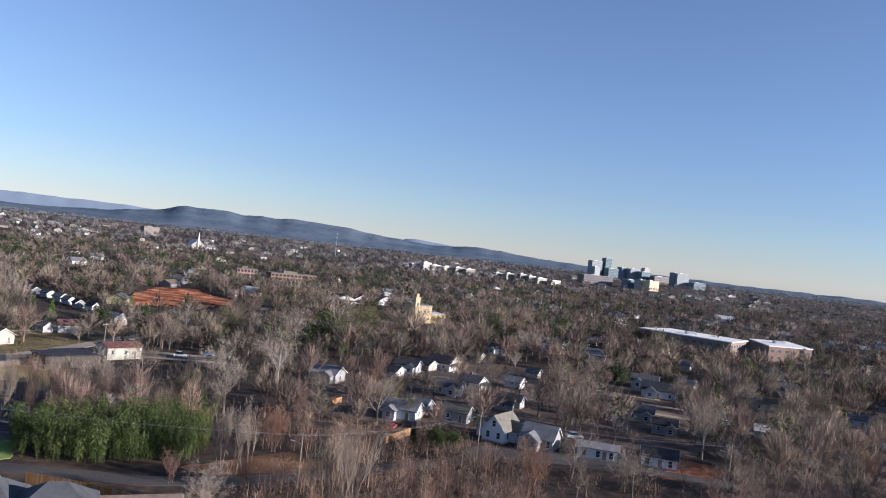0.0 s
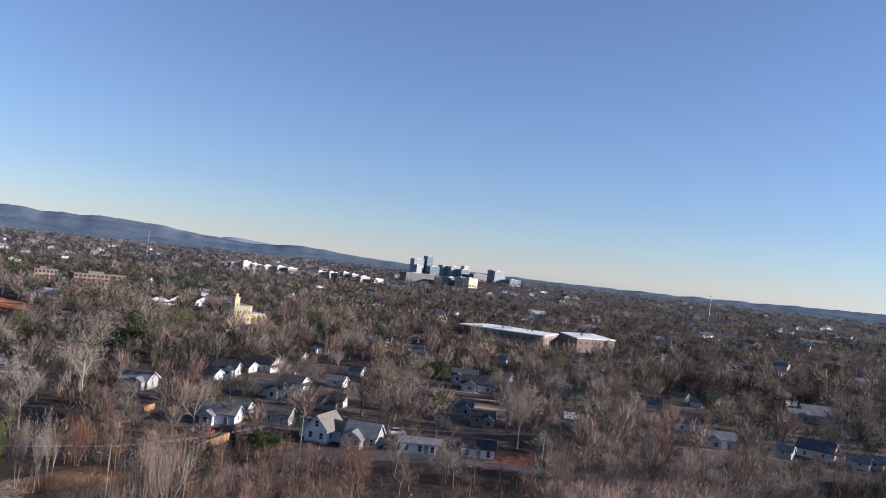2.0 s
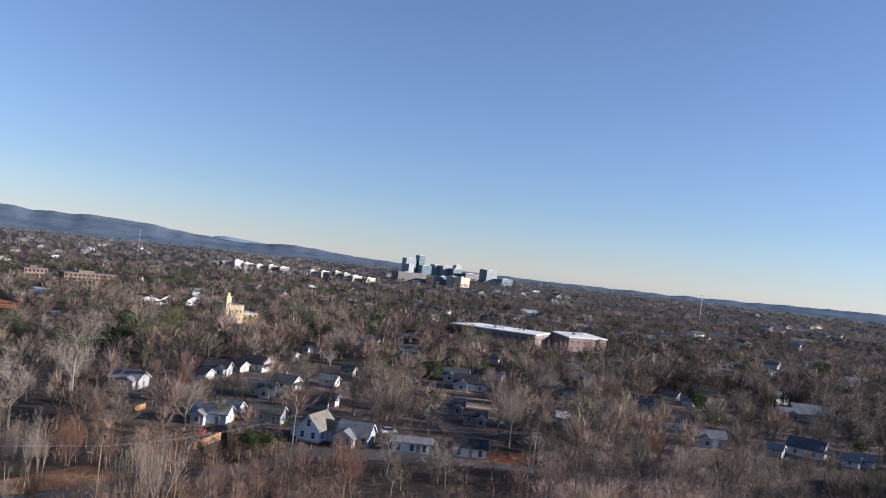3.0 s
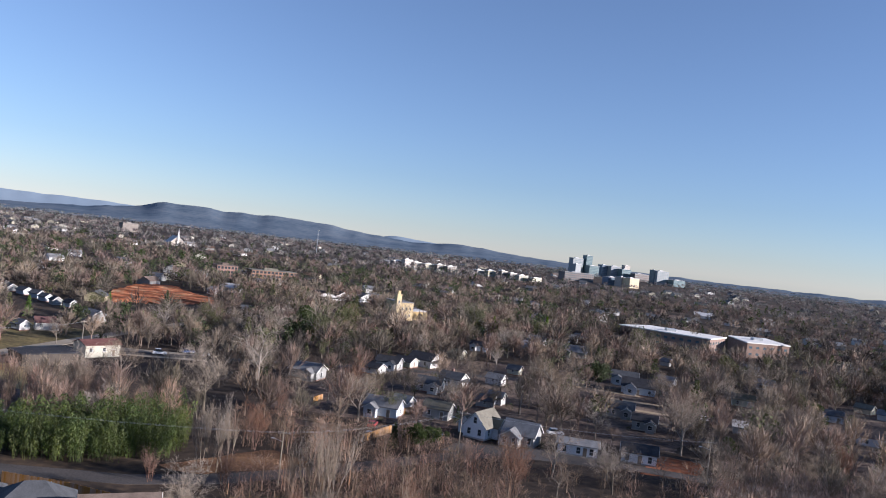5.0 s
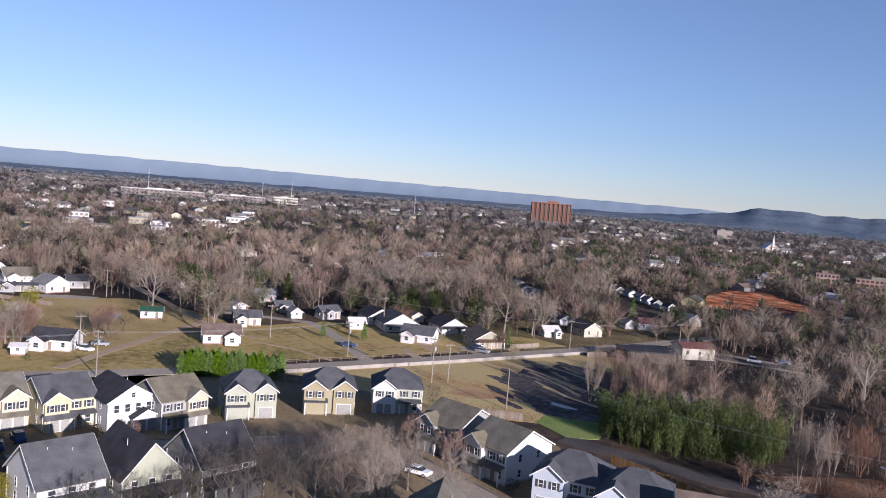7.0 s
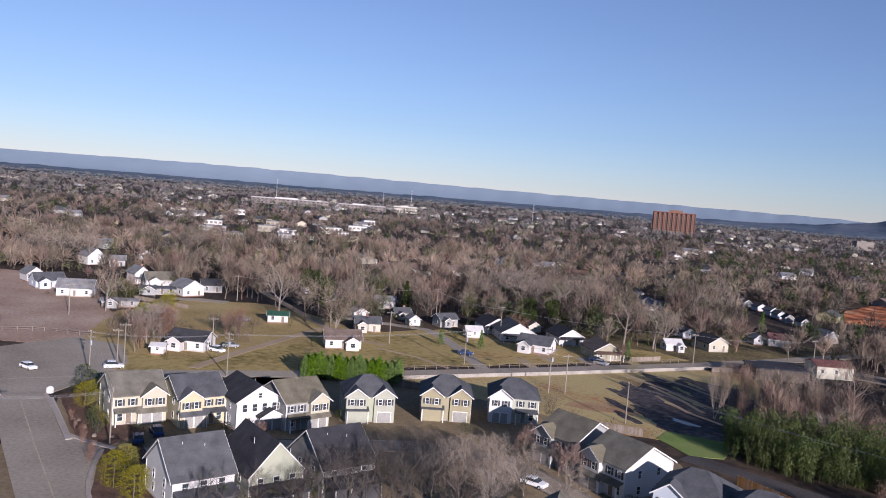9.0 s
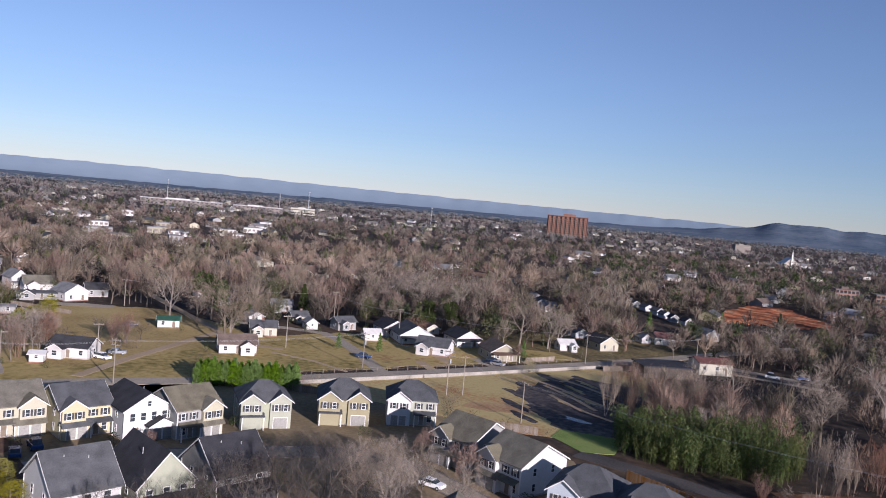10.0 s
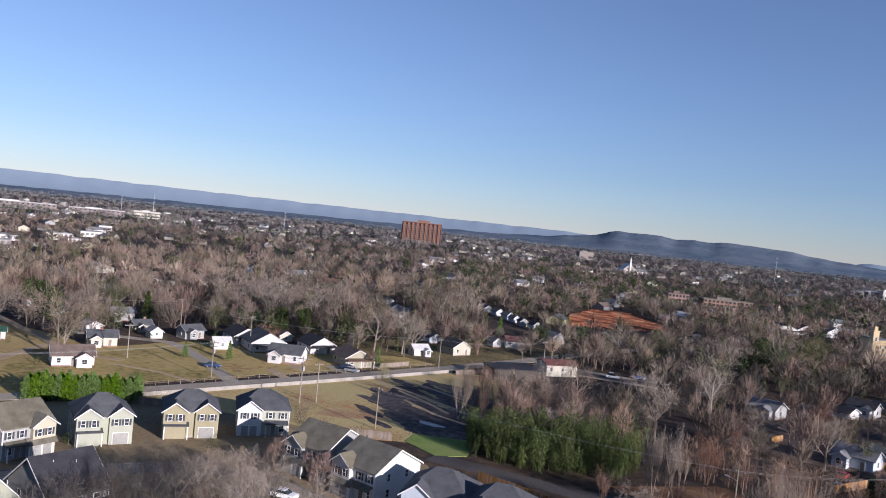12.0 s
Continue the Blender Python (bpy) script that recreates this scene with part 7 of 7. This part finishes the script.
wires([(-275, 143, 9.5), (-213, 190, 12), (-184.7, 194.6, 10), (-130, 226, 9.5), (-108, 262, 9.5)], 1.2, 2, 0.8)


def board_fence(x0, y0, x1, y1, h, material, label, step=0.22):
    """A fence of upright boards between posts and rails."""
    L = math.hypot(x1 - x0, y1 - y0)
    ob = thing("board_fence", pose(x0, y0, 0, 0, 0, math.degrees(math.atan2(y1 - y0, x1 - x0))), label, "fence")
    n = min(60, max(4, int(L / step)))
    w = L / n
    bm_ = Shape().box(0.01, -0.02, 0.05, w - 0.012, 0.02, h).mesh("board")
    bm_.materials.append(material)
    for i in range(n):
        part("board", bm_, material, ob).location = (i * w, 0, 0.03 * ((i * 7) % 3))
    for z in (0.4, h - 0.3):
        part("rail", Shape().box(0, 0.02, z, L, 0.08, z + 0.1), material, ob)
    for i in range(int(L / 2.4) + 1):
        part("post", Shape().box(-0.05, 0.02, -0.2, 0.05, 0.12, h + 0.05), material, ob).location = (min(L, i * 2.4), 0, 0)
    return ob


board_fence(-10, 183, -3, 197, 1.9, NEWWOOD, "new yellow pine board fence beside a yard", 0.5)
board_fence(-26, 222, -24, 227, 1.6, NEWWOOD, "new orange board fence panel in a yard", 0.5)
board_fence(-1, 218, 2, 222, 1.8, NEWWOOD, "short pine board fence panel", 0.5)
board_fence(-66, 134, -54, 132, 1.9, NEWWOOD, "new pine board fence behind a house", 0.4)
board_fence(-54, 132, -40, 127, 1.9, NEWWOOD, "new pine board fence along a back yard", 0.4)
board_fence(-30, 196, -14, 191, 1.6, WOODEN, "weathered grey board fence at the wood's edge", 0.5)
board_fence(-103, 137, -92, 143, 1.8, WOODEN, "weathered board fence beside a driveway", 0.4)
board_fence(-148, 119, -136, 127, 1.8, WOODEN, "weathered board fence behind houses", 0.5)
board_fence(-121, 222, -116, 232, 1.6, WOODEN, "dark board fence by the road bend", 0.6)
board_fence(-141, 208, -138, 220, 1.5, WOODEN, "weathered pale board fence beside the road", 0.5)
board_fence(-286, 108, -262, 118, 1.5, WOODEN, "low grey board fence by a field", 0.8)


def picket_rail(line, h, label):
    """The fence of posts and rails along the road."""
    ob = thing("rail_fence", pose(0, 0, 0), label, "fence")
    for (ax, ay), (bx, by) in zip(line, line[1:]):
        L = math.hypot(bx - ax, by - ay)
        n = int(L / 3.2)
        for i in range(n):
            q = i / n
            part("post", Shape().box(-0.06, -0.06, 0, 0.06, 0.06, h), WOODEN, ob).location = (ax + (bx - ax) * q, ay + (by - ay) * q, 0)
        for z in (h * 0.5, h * 0.92):
            part("rail", Shape().tube((ax, ay, z), (bx, by, z), 0.04, 0.04, 4), WOODEN, ob)


left, right = ribbon(MAIN, 7.4, 0)
picket_rail([(x - 0.4, y + 0.1) for x, y in left[3:6]], 1.2, "dark rail fence along the road")


def car(x, y, rot, paint, label, tall=0.0):
    """A parked car: body, glazed cabin, wheels and lights."""
    ob = thing("car", pose(x, y, 0.1, 0, 0, rot), label, "car", "parked cars")
    prof = [(-2.2, 0.35), (2.2, 0.35), (2.25, 0.75), (2.1, 0.92), (1.0, 1.0), (-1.9, 1.0 + tall * 0.3), (-2.25, 0.9)]
    part("body", Shape().extrude(prof, -0.88, 0.88, "y"), paint, ob)
    cab = [(-1.9, 1.0), (1.05, 1.0), (0.35, 1.45 + tall), (-1.35, 1.48 + tall)]
    cabin = part("cabin", Shape().extrude(cab, -0.78, 0.78, "y"), GLASS, ob, "dark glazed cabin")
    part("car_roof", Shape().box(-1.4, -0.76, 1.45 + tall, 0.38, 0.76, 1.52 + tall), paint, cabin)
    for wx in (-1.35, 1.4):
        for wy in (-0.84, 0.84):
            wheel = part("wheel", Shape().tube((wx, wy - 0.1, 0.33), (wx, wy + 0.1, 0.33), 0.33, 0.33, 12), RUBBER, ob)
            part("rim", Shape().tube((wx, wy - 0.12, 0.33), (wx, wy + 0.12, 0.33), 0.19, 0.19, 8), METAL, wheel)
    for wy in (-0.6, 0.6):
        part("headlight", Shape().box(2.2, wy - 0.2, 0.68, 2.27, wy + 0.2, 0.82), TRIM, ob)
    return ob


car(-84.5, 100.5, 12, CAR_WHITE, "white car parked on the residential street")
car(-137, 57, 170, CAR_BLUE, "dark blue van parked in a driveway", 0.35)
car(-135, 53, 160, CAR_BLUE, "dark blue car parked in a driveway")
car(-200, 103, 60, CAR_GREY, "grey car parked beside a small house")
car(-196, 97, 20, CAR_WHITE, "white pickup parked beside a small house", 0.2)
car(-85, 270, 20, CAR_WHITE, "white van parked in the shade", 0.5)
car(-78, 279, 40, CAR_BLUE, "dark car parked in the shade")
car(-72, 276, 30, CAR_GREY, "grey car parked in the shade")
car(-188, 67, 75, CAR_WHITE, "white pickup waiting on the main road", 0.3)
car(-194, 50, 15, CAR_WHITE, "white car at the road junction")
car(-8, 190, 80, CAR_GREY, "grey car parked by a lane")
car(-8, 201, 80, CAR_RED, "red car parked by a yard")
car(-142, 194.5, 10, CAR_GREY, "grey car parked in a driveway")
car(-145.5, 197, 10, CAR_BLUE, "dark car parked close to a house")
car(-168, 163, 30, CAR_BLUE, "dark car parked on a narrow street")
car(-236, 125, 30, CAR_BLUE, "dark car parked on a grassy slope")
car(-178, 214, 75, CAR_RED, "red car parked in a driveway")
car(41, 214, 10, CAR_WHITE, "white pickup beside a house", 0.2)
car(-62, 97, 190, CAR_GREY, "grey car on the residential street")
car(-118, 240, 70, CAR_GREY, "grey car on the main road")
car(8, 196, 60, CAR_BLUE, "dark car beside the big house")
car(98, 258, 0, CAR_WHITE, "white car in a yard")
car(142, 262, 10, CAR_BLUE, "blue car in a yard")


def radio_mast(x, y, h, label):
    ob = thing("radio_mast", pose(x, y, 0), label, "mast")
    part("mast", Shape().tube((0, 0, 0), (0, 0, h), h * 0.018, h * 0.006, 4), METAL, ob)
    for k in (0.6, 0.8, 0.95):
        part("antenna", Shape().box(-h * 0.03, -h * 0.03, h * k, h * 0.03, h * 0.03, h * k + h * 0.03), METAL, ob)


radio_mast(-200, 1487, 49, "thin grey radio mast above the woods")
radio_mast(-1563, 892, 46, "thin grey radio mast above the woods")
radio_mast(-1433, 1090, 36, "thin grey radio mast above the woods")
radio_mast(-1316, 1076, 46, "thin grey radio mast above the woods")
radio_mast(-1002, 1116, 38, "thin grey radio mast above the woods")
radio_mast(786, 1277, 43, "thin grey radio mast above the woods")

tank = thing("storage_tank", pose(-172.5, 48.8, 0), "small white domed tank at the junction corner", "tank")
part("drum", Shape().tube((0, 0, 0), (0, 0, 1.0), 0.75, 0.75, 14), TRIM, tank)
part("dome", Shape().tube((0, 0, 1.0), (0, 0, 1.3), 0.75, 0.45, 14).tube((0, 0, 1.3), (0, 0, 1.42), 0.45, 0.1, 14), TRIM, tank)
picket_rail([(-226, 74), (-238, 62), (-242, 40)], 1.3, "rough post fence at the edge of a field")
# stones and a low sign at the corner bed
for x, y, s in ((-151, 48, 0.5), (-146.5, 47.5, 0.6), (-141, 47.5, 0.55), (-139, 50, 0.4)):
    rock = thing("boulder", pose(x, y, 0.1, 0, 0, 40 * s), "pale rough landscape boulder in a mulch bed", "boulder", "boulders")
    part("stone", Shape().tube((0, 0, 0), (0.1, 0, 0.5 * s), 0.8 * s, 0.65 * s, 7).tube((0.1, 0, 0.5 * s), (0.05, 0.1, 0.9 * s), 0.65 * s, 0.25 * s, 7), WOODEN, rock)
